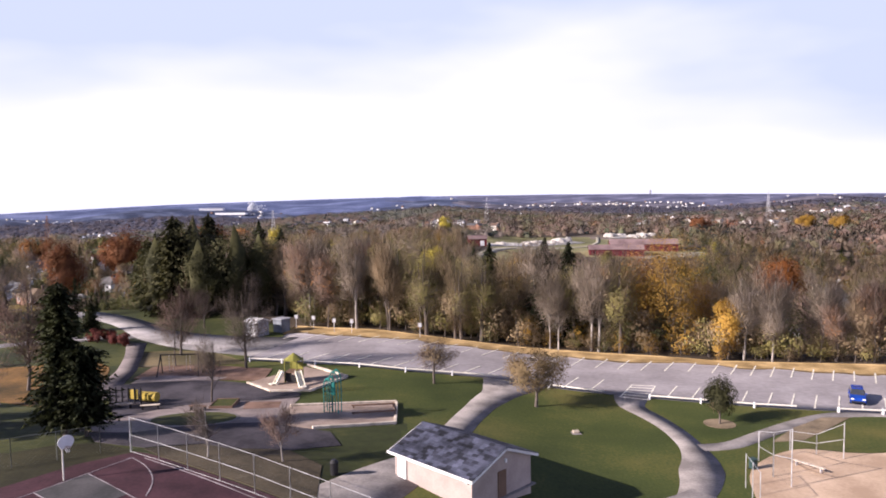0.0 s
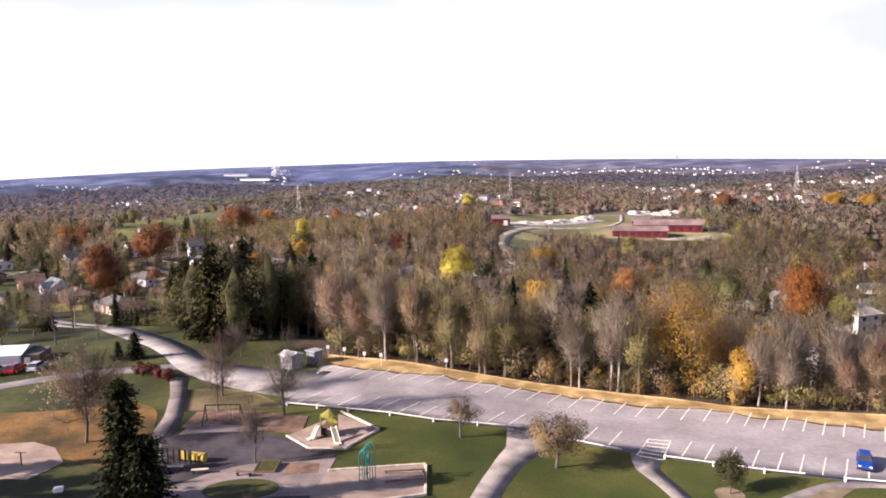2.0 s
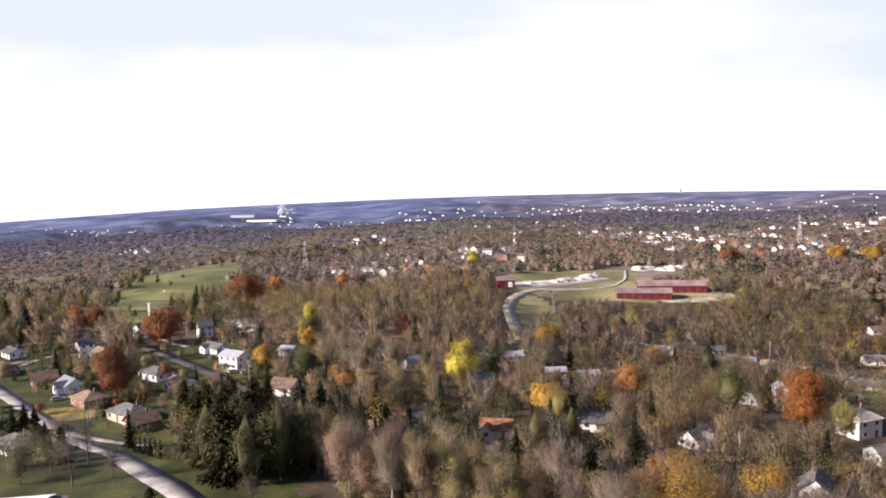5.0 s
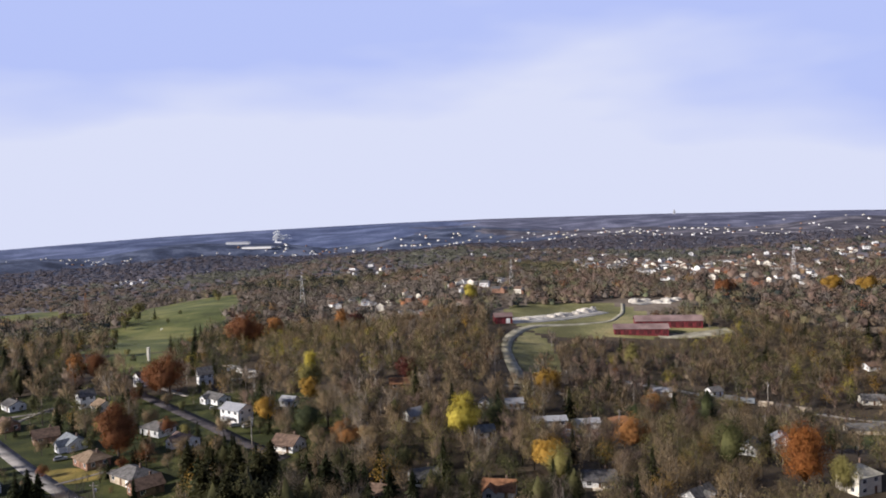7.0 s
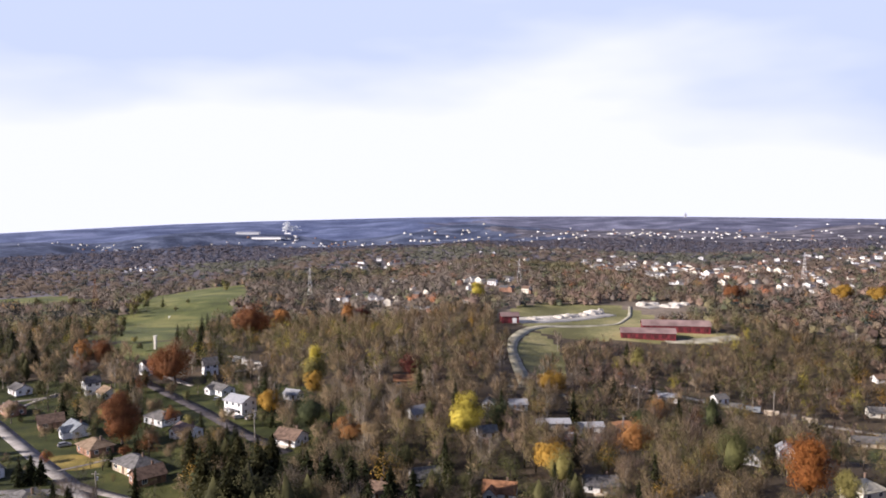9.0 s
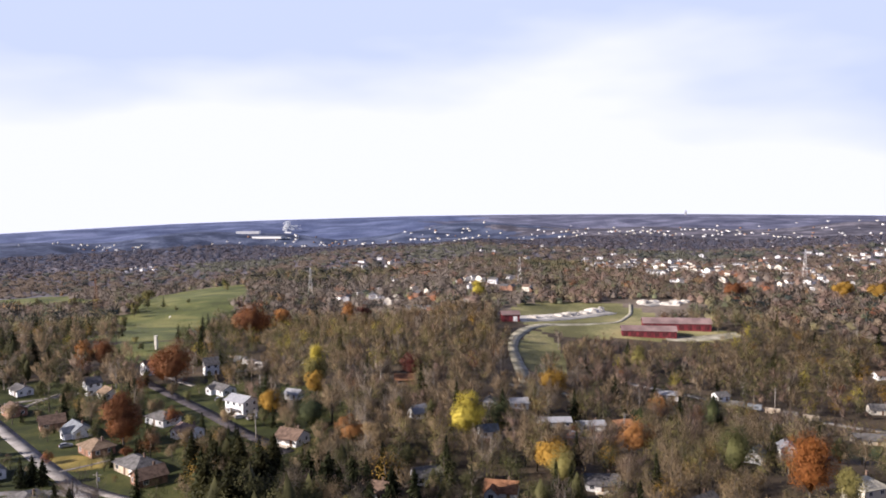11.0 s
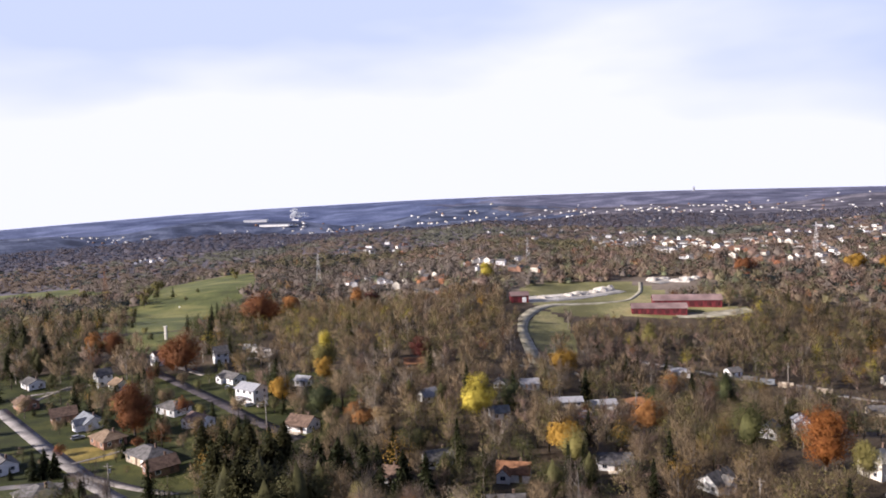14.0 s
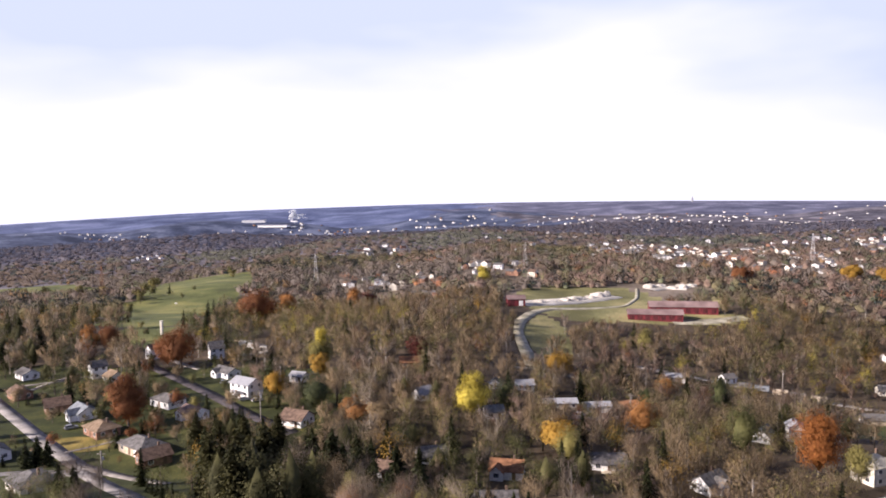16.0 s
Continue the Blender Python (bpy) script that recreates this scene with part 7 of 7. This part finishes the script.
own_tree("pine", -96, 268, broadleaf(R, 11, 11, 0.03, 3600, 0.26, 60, 10, lobes=30, heart=0.62), BARK, L_PINE, TWIG, "dark rounded evergreen behind the white house")
own_tree("pine", -2.5, 252, broadleaf(R, 13, 10, 0.03, 3600, 0.26, 60, 10, lobes=30, heart=0.6), BARK, L_PINE2, TWIG, "dark pine beside the yellow tree")
own_tree("pine", 81, 276, broadleaf(R, 18, 8.5, 0.03, 4200, 0.26, 60, 12, lobes=36, heart=0.6), BARK, L_PINE, TWIG, "tall dark evergreen among bare trees")
own_tree("pine", 72, 221, broadleaf(R, 17, 13, 0.02, 6500, 0.24, 60, 12, lobes=44, heart=0.6), BARK, L_GREEN, TWIG, "broad green evergreen beside a white house")
own_tree("pine", 53, 278, broadleaf(R, 11, 8, 0.03, 2800, 0.24, 60, 10, lobes=26, heart=0.6), BARK, L_PINE, TWIG, "dark evergreen beside a brick house")

# Four spruces outside the camera's view, added to cast shade on the lawn.
own_tree("spruce", -65.6, 52.7, conifer(R, 17, 8, 0.08, 20, 8, 4, fat=0.6), BARK, L_PINE, TWIG, "unseen tall spruce added to shade the lawn")
own_tree("spruce", -54.5, 53.6, conifer(R, 15, 8, 0.08, 24, 9, 6, fat=0.6), BARK, L_PINE, TWIG, "unseen spruce added to shade the lawn's end")
own_tree("spruce", -59.2, 60.2, conifer(R, 14, 7, 0.08, 24, 9, 6, fat=0.6), BARK, L_PINE, TWIG, "unseen spruce added to shade the low fence")
own_tree("spruce", -73.7, 60.7, conifer(R, 16, 8, 0.08, 20, 8, 4, fat=0.6), BARK, L_PINE, TWIG, "unseen tall spruce added to shade the lawn's far part")
golf = [tree_thing("golf_tree", broadleaf(R, 10, 9, 0.15, 420, 0.6, 150, 8, 4, 0.15, 14), BARK, L_OLIVE, TWIG, "olive tree on the golf hill", group="trees of the golf hill"),
        tree_thing("golf_tree", broadleaf(R, 10, 8, 0.15, 420, 0.6, 150, 8, 4, 0.15, 14), BARK, L_GREEN, TWIG, "dull green tree on the golf hill", group="trees of the golf hill"),
        tree_thing("golf_tree", conifer(R, 11, 6, 0.05, 12, 7, 3), BARK, L_PINE, TWIG, "dark spruce on the golf hill", group="trees of the golf hill")]
for k, g in enumerate(golf):
    stand(g, -340 + 9 * k, 600 + 14 * k)
for x, y, k, s in ((-330, 590, 0, 1), (-322, 575, 1, 0.9), (-344, 622, 0, 1.1), (-352, 640, 1, 1.0), (-300, 520, 0, 0.8), (-292, 505, 1, 0.7), (-280, 470, 0, 0.7), (-262, 452, 1, 0.6), (-250, 430, 2, 0.6), (-296, 600, 1, 0.5), (-303, 640, 1, 0.5), (-360, 668, 0, 1.2),
                   (-372, 690, 1, 1.2), (-385, 720, 0, 1.2), (-395, 745, 1, 1.2), (-318, 770, 0, 1.0), (-345, 830, 1, 1.2), (-420, 640, 0, 1.2), (-430, 655, 2, 1.0), (-410, 625, 1, 1.1), (-480, 690, 2, 0.9), (-488, 684, 2, 0.9), (-496, 688, 2, 0.8), (-520, 700, 2, 1.0), (-222, 395, 0, 0.5), (-206, 372, 1, 0.5), (-470, 660, 1, 1.2), (-395, 640, 0, 1.1)):
    stand_copy(golf[k], x, y, s)
yard = [tree_thing("yard_tree", broadleaf(R, 8, 6.5, 0.15, 1100, 0.24, 300, 10, 5, 0.06, 14), BARK, L_GREEN, TWIG, "dull green yard tree among houses", group="yard trees"),
        tree_thing("yard_tree", broadleaf(R, 9, 7.5, 0.2, 500, 0.24, 1200, 10, 5, 0.06, 14), BARK, L_BROWN, TWIG, "brown half-bare yard tree among houses", group="yard trees"),
        tree_thing("yard_tree", broadleaf(R, 7, 7, 0.1, 1300, 0.24, 100, 10, 5, 0.06, 14), BARK, L_RUST, TWIG, "rust brown yard tree among houses", group="yard trees"),
        tree_thing("yard_tree", broadleaf(R, 6, 5, 0.1, 900, 0.22, 100, 10, 5, 0.06, 14), BARK, L_OLIVE, TWIG, "olive yard shrub among houses", group="yard trees")]
for k, g in enumerate(yard):
    stand(g, -140 + 9 * k, 249 - 5 * k)
for x, y, k, s in ((-158, 282, 2, 0.9), (-140, 276, 1, 0.8), (-131, 270, 0, 0.7), (-150, 262, 3, 0.8), (-160, 258, 0, 0.8), (-172, 254, 1, 0.9), (-142, 222, 0, 0.7), (-156, 218, 1, 0.7), (-118, 216, 0, 0.8), (-104, 212, 1, 1.0), (-96, 216, 0, 1.0), (-92, 198, 1, 1.1),
                   (-120, 204, 2, 0.6), (-142, 198, 2, 0.6), (-100, 236, 1, 0.9), (-88, 240, 0, 0.9), (-114, 262, 0, 0.6), (-92, 262, 0, 0.9), (-182, 236, 1, 1.0), (-176, 270, 3, 1.0), (-136, 302, 0, 0.8), (-128, 308, 0, 1.0), (-160, 270, 3, 0.9), (-150, 242, 3, 0.8), (-146, 232, 0, 0.7), (-176, 300, 1, 0.9), (-186, 296, 0, 0.9), (-90, 190, 1, 1.1)):
    stand_copy(yard[k], x, y, s)

# dark pines behind the shed and spruces inside the wood
pines = [tree_thing("pine", conifer(R, 18.5, 9.6, 0.04, 34, 13, 10, fat=0.45, spray=0.17), BARK, L_PINE3, TWIG, "broad dark pine beyond the lot", group="dark pines"),
         tree_thing("pine", conifer(R, 15, 7.6, 0.06, 24, 10, 6, fat=0.6, spray=0.34), BARK, L_PINE, TWIG, "tall dark spruce inside the wood", group="dark pines"),
         tree_thing("pine", conifer(R, 14.5, 6.6, 0.08, 22, 9, 6, fat=0.7, spray=0.34), BARK, L_PINE2, TWIG, "slim spruce inside the wood", group="dark pines"),
         tree_thing("pine", broadleaf(R, 15.5, 8.6, 0.03, 4200, 0.22, 150, 12, twig_w=0.04, lobes=36, heart=0.5), BARK, L_PINE4, TWIG, "broad olive green pine beyond the lot", group="dark pines")]
stand(pines[3], -49.5, 126, 1.15)
stand(pines[0], -55, 128.5)
stand(pines[1], -20.5, 127)
stand(pines[2], -14, 128)
for x, y, k, s in ((-57, 135, 0, 0.92), (-44, 129, 3, 1.1), (-41, 134, 3, 1.1), (-52, 130.5, 3, 1.2), (-60, 132, 3, 1.0), (-62, 138, 0, 0.82), (-52, 138, 0, 0.98), (-43, 141, 1, 1.2), (-58, 140, 3, 1.0), (-55, 131, 1, 0.95), (-69, 148, 0, 0.8), (-102, 148, 1, 0.5), (-107, 150, 1, 0.55), (-98, 143, 1, 0.5), (-48, 146, 0, 0.85), (-60, 149, 0, 0.8), (-74, 157, 1, 1.0), (-40, 146, 1, 1.2), (-37, 143, 2, 1.2),
                   (-34, 147, 1, 1.05), (-30, 142, 2, 1.0), (-5, 123, 1, 1.0), (-0.5, 121, 2, 1.0), (2, 119, 1, 1.05), (10.5, 113, 1, 1.05), (14, 112, 1, 1.1), (12, 118, 2, 1.0), (-25, 130, 2, 0.9), (20, 125, 2, 0.9),
                   (-88, 182, 0, 0.8), (-80, 178, 0, 0.9), (-72, 176, 0, 0.85), (-66, 186, 0, 0.8), (-84, 196, 3, 0.74),
                   (-90, 206, 3, 0.60), (-56, 196, 3, 0.74), (-48, 192, 3, 0.74), (-30, 204, 3, 0.60), (-20, 178, 3, 0.82), (-10, 182, 3, 0.82), (8, 176, 3, 0.75), (18, 182, 3, 0.74), (-178, 262, 3, 0.66), (-196, 272, 3, 0.60),
                   (-186, 214, 3, 0.57), (-160, 292, 3, 0.57), (-40, 250, 3, 0.68), (-28, 248, 3, 0.74), (30, 296, 3, 0.66), (100, 262, 3, 0.68), (-56, 264, 3, 0.57), (112, 240, 3, 0.66), (-166, 196, 3, 0.68), (-172, 200, 1, 0.8),
                   (-51.5, 165, 1, 0.9), (-46, 167, 1, 1.0), (-36.5, 171, 2, 0.95), (-30, 171, 1, 0.9), (-24, 170, 1, 0.85), (-41, 174, 1, 0.9), (-57, 166, 2, 0.9),
                   (-246, 322, 3, 0.9), (-238, 327, 1, 0.9), (-230, 309, 3, 0.8), (-232, 293, 1, 0.8), (-255, 335, 3, 0.9), (-262, 345, 1, 1.0), (-244, 310, 3, 0.9), (-222, 300, 3, 0.7), (-224, 318, 1, 0.8)):
    stand_copy(pines[k], x, y, s)

# the front rows of the wood, tree by tree
near_kinds = []
for label, geo, bark, leafm, twigm in (
        ("olive brown tree with thinning leaves at the wood's edge", broadleaf(R, 17, 7.8, 0.04, 3800, 0.115, 1100, 14, twig_w=0.035, lobes=30), BARK, L_OLIVE, TWIG),
        ("brown tree with thinning leaves at the wood's edge", broadleaf(R, 16, 7.4, 0.05, 3000, 0.115, 1500, 14, twig_w=0.035, lobes=28), BARK, L_BROWN, TWIG),
        ("tall olive tree with thinning leaves at the wood's edge", broadleaf(R, 18, 7, 0.1, 3000, 0.115, 1200, 12, twig_w=0.035, lobes=26), BARK, L_OLIVE, TWIGGREY),
        ("dull green tree with thinning leaves at the wood's edge", broadleaf(R, 14, 6.8, 0.05, 4200, 0.1, 900, 12, twig_w=0.035, lobes=24), BARK, L_GREEN, TWIG),
        ("tall bare grey tree at the wood's edge", broadleaf(R, 17, 6, 0.22, 150, 0.16, 2700, 14, twig_w=0.042, lobes=18, girth=0.013), PALEBARK, L_BROWN, TWIGGREY),
        ("bare brown tree at the wood's edge", broadleaf(R, 15, 6, 0.25, 350, 0.16, 2700, 14, twig_w=0.042, lobes=18, girth=0.012), BARK, L_BROWN, TWIG),
        ("bare reddish brown tree at the wood's edge", broadleaf(R, 16, 6.5, 0.3, 500, 0.16, 2600, 14, twig_w=0.042, lobes=18, girth=0.012), BARK, L_ORANGE, TWIGRED),
        ("slender pale bare tree at the wood's edge", broadleaf(R, 14, 4.2, 0.35, 60, 0.16, 2000, 14, twig_w=0.04, lobes=14, girth=0.012), PALEBARK, L_OLIVE, TWIGGREY)):
    near_kinds.append(tree_thing("woodland_tree", geo, bark, leafm, twigm, label, group="trees of the near wood"))
used = [False] * 8
x = -47.0
while x < 108:
    for row in range(3):
        px, py = x + R.uniform(-1.4, 1.4), float(edge(x)) + 1.8 + row * 4.6 + R.uniform(-1.2, 1.2)
        w = np.array((4, 3, 3, 1.5, 1, 1, 0.5, 0.3)) if px < -2 else np.array((1.5, 1.2, 1.6, 0.8, 2.6, 2.0, 0.9, 2.4)) if px < 20 else np.array((0.4, 1.2, 0.5, 0.3, 3.0, 2.6, 2.2, 3.6))
        if abs(px - 29) < 5.5 and row < 2 or abs(px - 5.2) < 1.8 and row < 1 or px < -31 and row < 2 or 40 < px < 47 and row == 0 and R.random() < 0.6:
            continue
        if 17 < px < 24 and row > 0 or 39 < px < 50 and row > 0 or 29 < px < 33 and row == 2:
            w = np.array((0, 0.2, 0, 0.2, 2, 2, 0.6, 3))
            if R.random() < (0.8 if px > 39 else 0.45):
                continue
        k = int(R.choice(8, p=w / w.sum()))
        s = R.uniform(0.78, 1.06) * (1.0 if px < 30 else 0.82) * (0.9 if row == 0 else 1)
        if not used[k]:
            used[k] = True
            stand(near_kinds[k], px, py)
        else:
            stand_copy(near_kinds[k], px, py, s)
    x += R.uniform(2.2, 3.3)
for k in range(8):
    if not used[k]:
        stand(near_kinds[k], 60 + 4 * k, float(edge(60 + 4 * k)) + 6)

# undergrowth along the edge
brush = [tree_thing("woodland_shrub", broadleaf(R, 3.2, 3.4, 0.03, 520, 0.09, 330, 6, twig_w=0.025, lobes=12), BARK, m, TWIG, lab, "shrub", "shrubs at the wood's edge")
         for m, lab in ((L_OLIVE, "yellow-green shrub at the wood's edge"), (L_BROWN, "brown shrub at the wood's edge"), (L_GREEN, "dull green shrub at the wood's edge"), (L_GOLD, "golden shrub at the wood's edge"))]
for k, b in enumerate(brush):
    stand(b, 14 + 2 * k, float(edge(14 + 2 * k)) + 1.2)
for _ in range(190):
    px = R.uniform(-30, 95)
    k = int(R.choice(4, p=(0.34, 0.36, 0.2, 0.10) if px > 8 else (0.25, 0.5, 0.22, 0.03)))
    stand_copy(brush[k], px, float(edge(px)) + R.uniform(0.9, 7.5), R.uniform(0.8, 2.1))

# ---- the woods ----
M1 = [(broadleaf(R, 14, 11.5, 0.06, 560, 0.2, 300, 7, 3, 0.08, 34, twig_l=0.13), (BA, TW, OL)),
      (broadleaf(R, 14, 11.5, 0.08, 460, 0.2, 400, 7, 3, 0.08, 34, twig_l=0.13), (BA, TW, BR)),
      (broadleaf(R, 13, 11.5, 0.1, 60, 0.16, 580, 8, 3, 0.1, 30, twig_l=0.14), (BA, TW, BR)),
      (broadleaf(R, 15, 11, 0.12, 30, 0.16, 580, 8, 3, 0.1, 30, twig_l=0.14), (PB, TG, BR)),
      (broadleaf(R, 13, 12, 0.08, 90, 0.16, 580, 8, 3, 0.1, 30, twig_l=0.14), (BA, TR, BR)),
      (broadleaf(R, 11, 9.5, 0.06, 900, 0.19, 40, 6, 3, 0.05, 26), (BA, TW, GR)),
      (broadleaf(R, 11, 9.5, 0.06, 900, 0.19, 40, 6, 3, 0.05, 26), (BA, TW, GO)),
      (broadleaf(R, 11, 9.5, 0.06, 900, 0.19, 40, 6, 3, 0.05, 26), (BA, TW, RU)),
      (conifer(R, 14, 6.4, 0.06, 22, 9, 5, 5, fat=0.75, spray=0.26), (BA, TW, PI)),
      (broadleaf(R, 7, 6, 0.1, 400, 0.16, 300, 7, 4, 0.05, 16), (BA, TW, OL))]
M2 = [(broadleaf(R, 13.5, 13.5, 0.04, 330, 0.3, 170, 4, 3, 0.15, 26, twig_l=0.15), (BA, TW, OL)),
      (broadleaf(R, 13.5, 13.5, 0.04, 290, 0.3, 200, 4, 3, 0.15, 26, twig_l=0.15), (BA, TW, BR)),
      (broadleaf(R, 13, 13.5, 0.06, 30, 0.26, 270, 5, 3, 0.2, 24, twig_l=0.16), (BA, TW, BR)),
      (broadleaf(R, 14, 13, 0.08, 20, 0.26, 270, 5, 3, 0.2, 24, twig_l=0.16), (PB, TG, BR)),
      (broadleaf(R, 13, 14, 0.06, 40, 0.26, 270, 5, 3, 0.2, 24, twig_l=0.16), (BA, TR, BR)),
      (broadleaf(R, 12, 9.5, 0.08, 460, 0.3, 20, 4, 3, 0.12, 18), (BA, TW, GR)),
      (broadleaf(R, 13, 9.5, 0.08, 460, 0.3, 20, 4, 3, 0.12, 18), (BA, TW, GO)),
      (broadleaf(R, 13, 9.5, 0.08, 460, 0.3, 20, 4, 3, 0.12, 18), (BA, TW, RU)),
      (conifer(R, 14, 7, 0.05, 14, 8, 4, 4, fat=0.8, spray=0.3), (BA, TW, PI)),
      (broadleaf(R, 12, 9.5, 0.08, 460, 0.3, 20, 4, 3, 0.12, 18), (BA, TW, YE))]


def clump(rng, h, w, n, wide, heart=0.0):
    """A far tree: loose rising sprays through its crown, round a low heart where it has one."""
    a = unit(n, rng) * np.array([w * 0.42, w * 0.42, h * 0.36]) * rng.uniform(0.2, 1.0, (n, 1)) ** 0.5 + np.array([0, 0, h * 0.5])
    way = (a - np.array([0, 0, h * 0.3])) / np.array([w * 0.5, w * 0.5, h * 0.5]) * 0.6 + np.array([0, 0, 0.35]) + unit(n, rng) * 0.9
    way /= np.linalg.norm(way, axis=1)[:, None]
    none = (np.zeros((0, 3)), np.zeros((0, 3), int))
    loose = twig_tris(a, a + way * h * 0.3 * rng.uniform(0.5, 1.2, (n, 1)), wide, rng)
    return dict(wood=none, twig=none, leaf=gather([lump(rng, h * 0.6, w * heart, 0.0), loose]) if heart else loose)


M3 = [(clump(R, 10.0, 14.2, 60, 0.6, 0.5), (0, 0, m)) for m in range(1, 9)]
M4 = [(clump(R, 8.4, 22, 24, 1.4, 0.6), (0, 0, m)) for m in (1, 2, 3, 4, 5)]
W1 = np.array((2.6, 2.4, 2.8, 2.2, 1.0, 1.6, 0.4, 0.18, 0.5, 0.9))
W2 = np.array((2.8, 2.8, 2.6, 1.9, 1.0, 1.4, 0.4, 0.25, 0.5, 0.25))
W3 = np.array((1.8, 3.0, 3.4, 2.2, 1.2, 0.15, 0.22, 1.5))
W4 = np.array((3, 2.6, 1.3, 0.8, 0.9))
W5 = np.array((1, 1, 1))


def scatter(r0, r1, gap, weights, lo=-41, hi=41):
    """Spots on a loose grid between two distances, clear of houses, roads and lawns."""
    xs = np.arange(-r1 * 0.75, r1 * 0.75, gap)
    ys = np.arange(r0 * 0.7, r1, gap)
    x, y = [a.ravel() for a in np.meshgrid(xs, ys)]
    x, y = x + R.uniform(-gap, gap, len(x)) * 0.48, y + R.uniform(-gap, gap, len(y)) * 0.48
    r, az = np.hypot(x, y), np.degrees(np.arctan2(x, y))
    ok = (r >= r0) & (r < r1) & (az > lo) & (az < hi) & (y > edge(x) + 15)
    x, y = x[ok], y[ok]
    ok = is_clear(x, y)
    x, y = x[ok], y[ok]
    # kinds drift in patches
    drift = np.sin(x / 37 + 1.3) + np.sin(y / 41) + np.sin((x + y) / 59)
    k = R.choice(len(weights), len(x), p=weights / weights.sum())
    if len(weights) == 10:
        k = np.where((drift > 1.1) & (k < 2), 2, np.where((drift < -1.1) & (k > 1) & (k < 5), k % 2, k))
    if len(weights) in (5, 8):
        wide = np.sin(x / 67 + 0.6 * np.sin(y / 53)) + np.sin(y / 83 + 2) + R.normal(0, 0.35, len(x))
        k = np.where((wide > 0.9) & (k < 4), 0, np.where((wide < -0.9) & (k < 4), 2, k))
    # greener, darker kinds towards the west
    if len(weights) == 10:
        k = np.where((x < -0.36 * y) & (R.random(len(x)) < 0.62) & (k < 5), np.where(k % 2 == 0, 5, 8), k)
    # far kinds turn greyer and darker westward to stand for haze
    if len(weights) == 8:
        k = np.where((x < -0.22 * y) & (R.random(len(x)) < 0.5) & (k != 2), np.where(k % 2 == 0, 7, 2), k)
    # dark and evergreen kinds in the belt behind the lot
    if len(weights) == 10:
        k = np.where((y < 205) & (x < 8) & (x > -95) & (R.random(len(x)) < 0.5) & (k < 5), np.where(k % 2 == 0, 5, 8), k)
    # redder kinds towards the east stand in for thinner haze there
    warm = (x > 0.1 * y) & (R.random(len(x)) < 0.55)
    for cool, rosy in {10: ((3, 4), (2, 4)), 8: ((2, 3), (0, 1)), 5: ((1, 3),)}.get(len(weights), ()):
        k = np.where(warm & (k == cool), rosy, k)
    size = R.uniform(0.72, 1.12, len(x)) if r1 < 600 else R.uniform(0.62, 1.1, len(x)) + 0.3 * (R.random(len(x)) < 0.1)
    # what stands before a house on the way down from the high eye stays low
    for hx, hy, half, part_seen in SEEN if r1 < 600 else ():
        far = math.hypot(hx, hy)
        ux, uy = -hx / far, -hy / far
        along, off = (x - hx) * ux + (y - hy) * uy, np.abs((x - hx) * uy - (y - hy) * ux)
        low = (along * (69 - float(height(hx, hy))) / far * 1.1 + part_seen * 1.6) / 15
        size = np.where((along > 0) & (along < 48) & (off < half + 1.2), np.minimum(size, low), size)
    ok = size > 0.16
    return np.c_[x, y, size, k][ok]


for hx, hy, half in ((67, 151, 6), (33, 154, 8), (52.6, 189, 6), (99.4, 198.6, 6), (-128, 216, 5), (-14, 242, 5), (13.2, 208.5, 6), (86.3, 202, 6), (-150, 299, 7), (-90, 253, 4), (-70, 239, 5), (-82, 287, 5), (-165, 436, 9), (42, 231, 5), (72, 221, 5), (81, 276, 5)):
    SEEN.append((hx, hy, half, 1.8))
for hx, hy, half in ((98, 476, 21), (122, 495, 26), (55, 492, 26)):
    SEEN.append((hx, hy, half, 0.6))
for k in range(9):
    SEEN.append((-150 + 7.2 * k, 287 - 7.0 * k, 4, 1.0))
    SEEN.append((5 + 0.4 * k, 360 + 12 * k, 5, 1.0))
    SEEN.append((100 + 9 * k, 352 - 4.2 * k, 5, 1.0))
for k in range(6):
    SEEN.append((-165 + 7.5 * k, 215 - 5.5 * k, 5, 0.5))
keep_clear(-128, 216.5, 9)
keep_clear(-14.3, 240, 8)
keep_clear(13.4, 200, 9)
keep_clear(87.5, 200, 10)
keep_clear(-150, 296, 12)
keep_clear(-96, 175, 9)
keep_clear(99.4, 196, 10)
keep_clear(133, 266, 17, 20)
woods("near_woods", "thinning brown and olive trees on the slope below the park", scatter(95, 300, 7.0, W1, -39, 37), M1, WOODMATS)
woods("valley_woods", "brown and bare autumn trees between houses in the valley", scatter(300, 540, 9.0, W2, -40, 37), M2, WOODMATS, 0.55)
woods("hill_woods", "brown autumn woods over the far slopes, muted for haze", scatter(540, 1050, 9.4, W3), M3, FARMATS, 0.75)
woods("ridge_woods", "autumn woods round the far town, dulled for haze", scatter(1050, 1450, 17, W4), M4, RIDGEMATS, 0.82)
# These farthest trees carry the haze in their bluish leaf colour.
woods("ridge_woods", "woods beyond the far town, tinted bluish for haze", scatter(1450, 2050, 17.5, W5), M4[:3], HAZEMATS, 0.82)
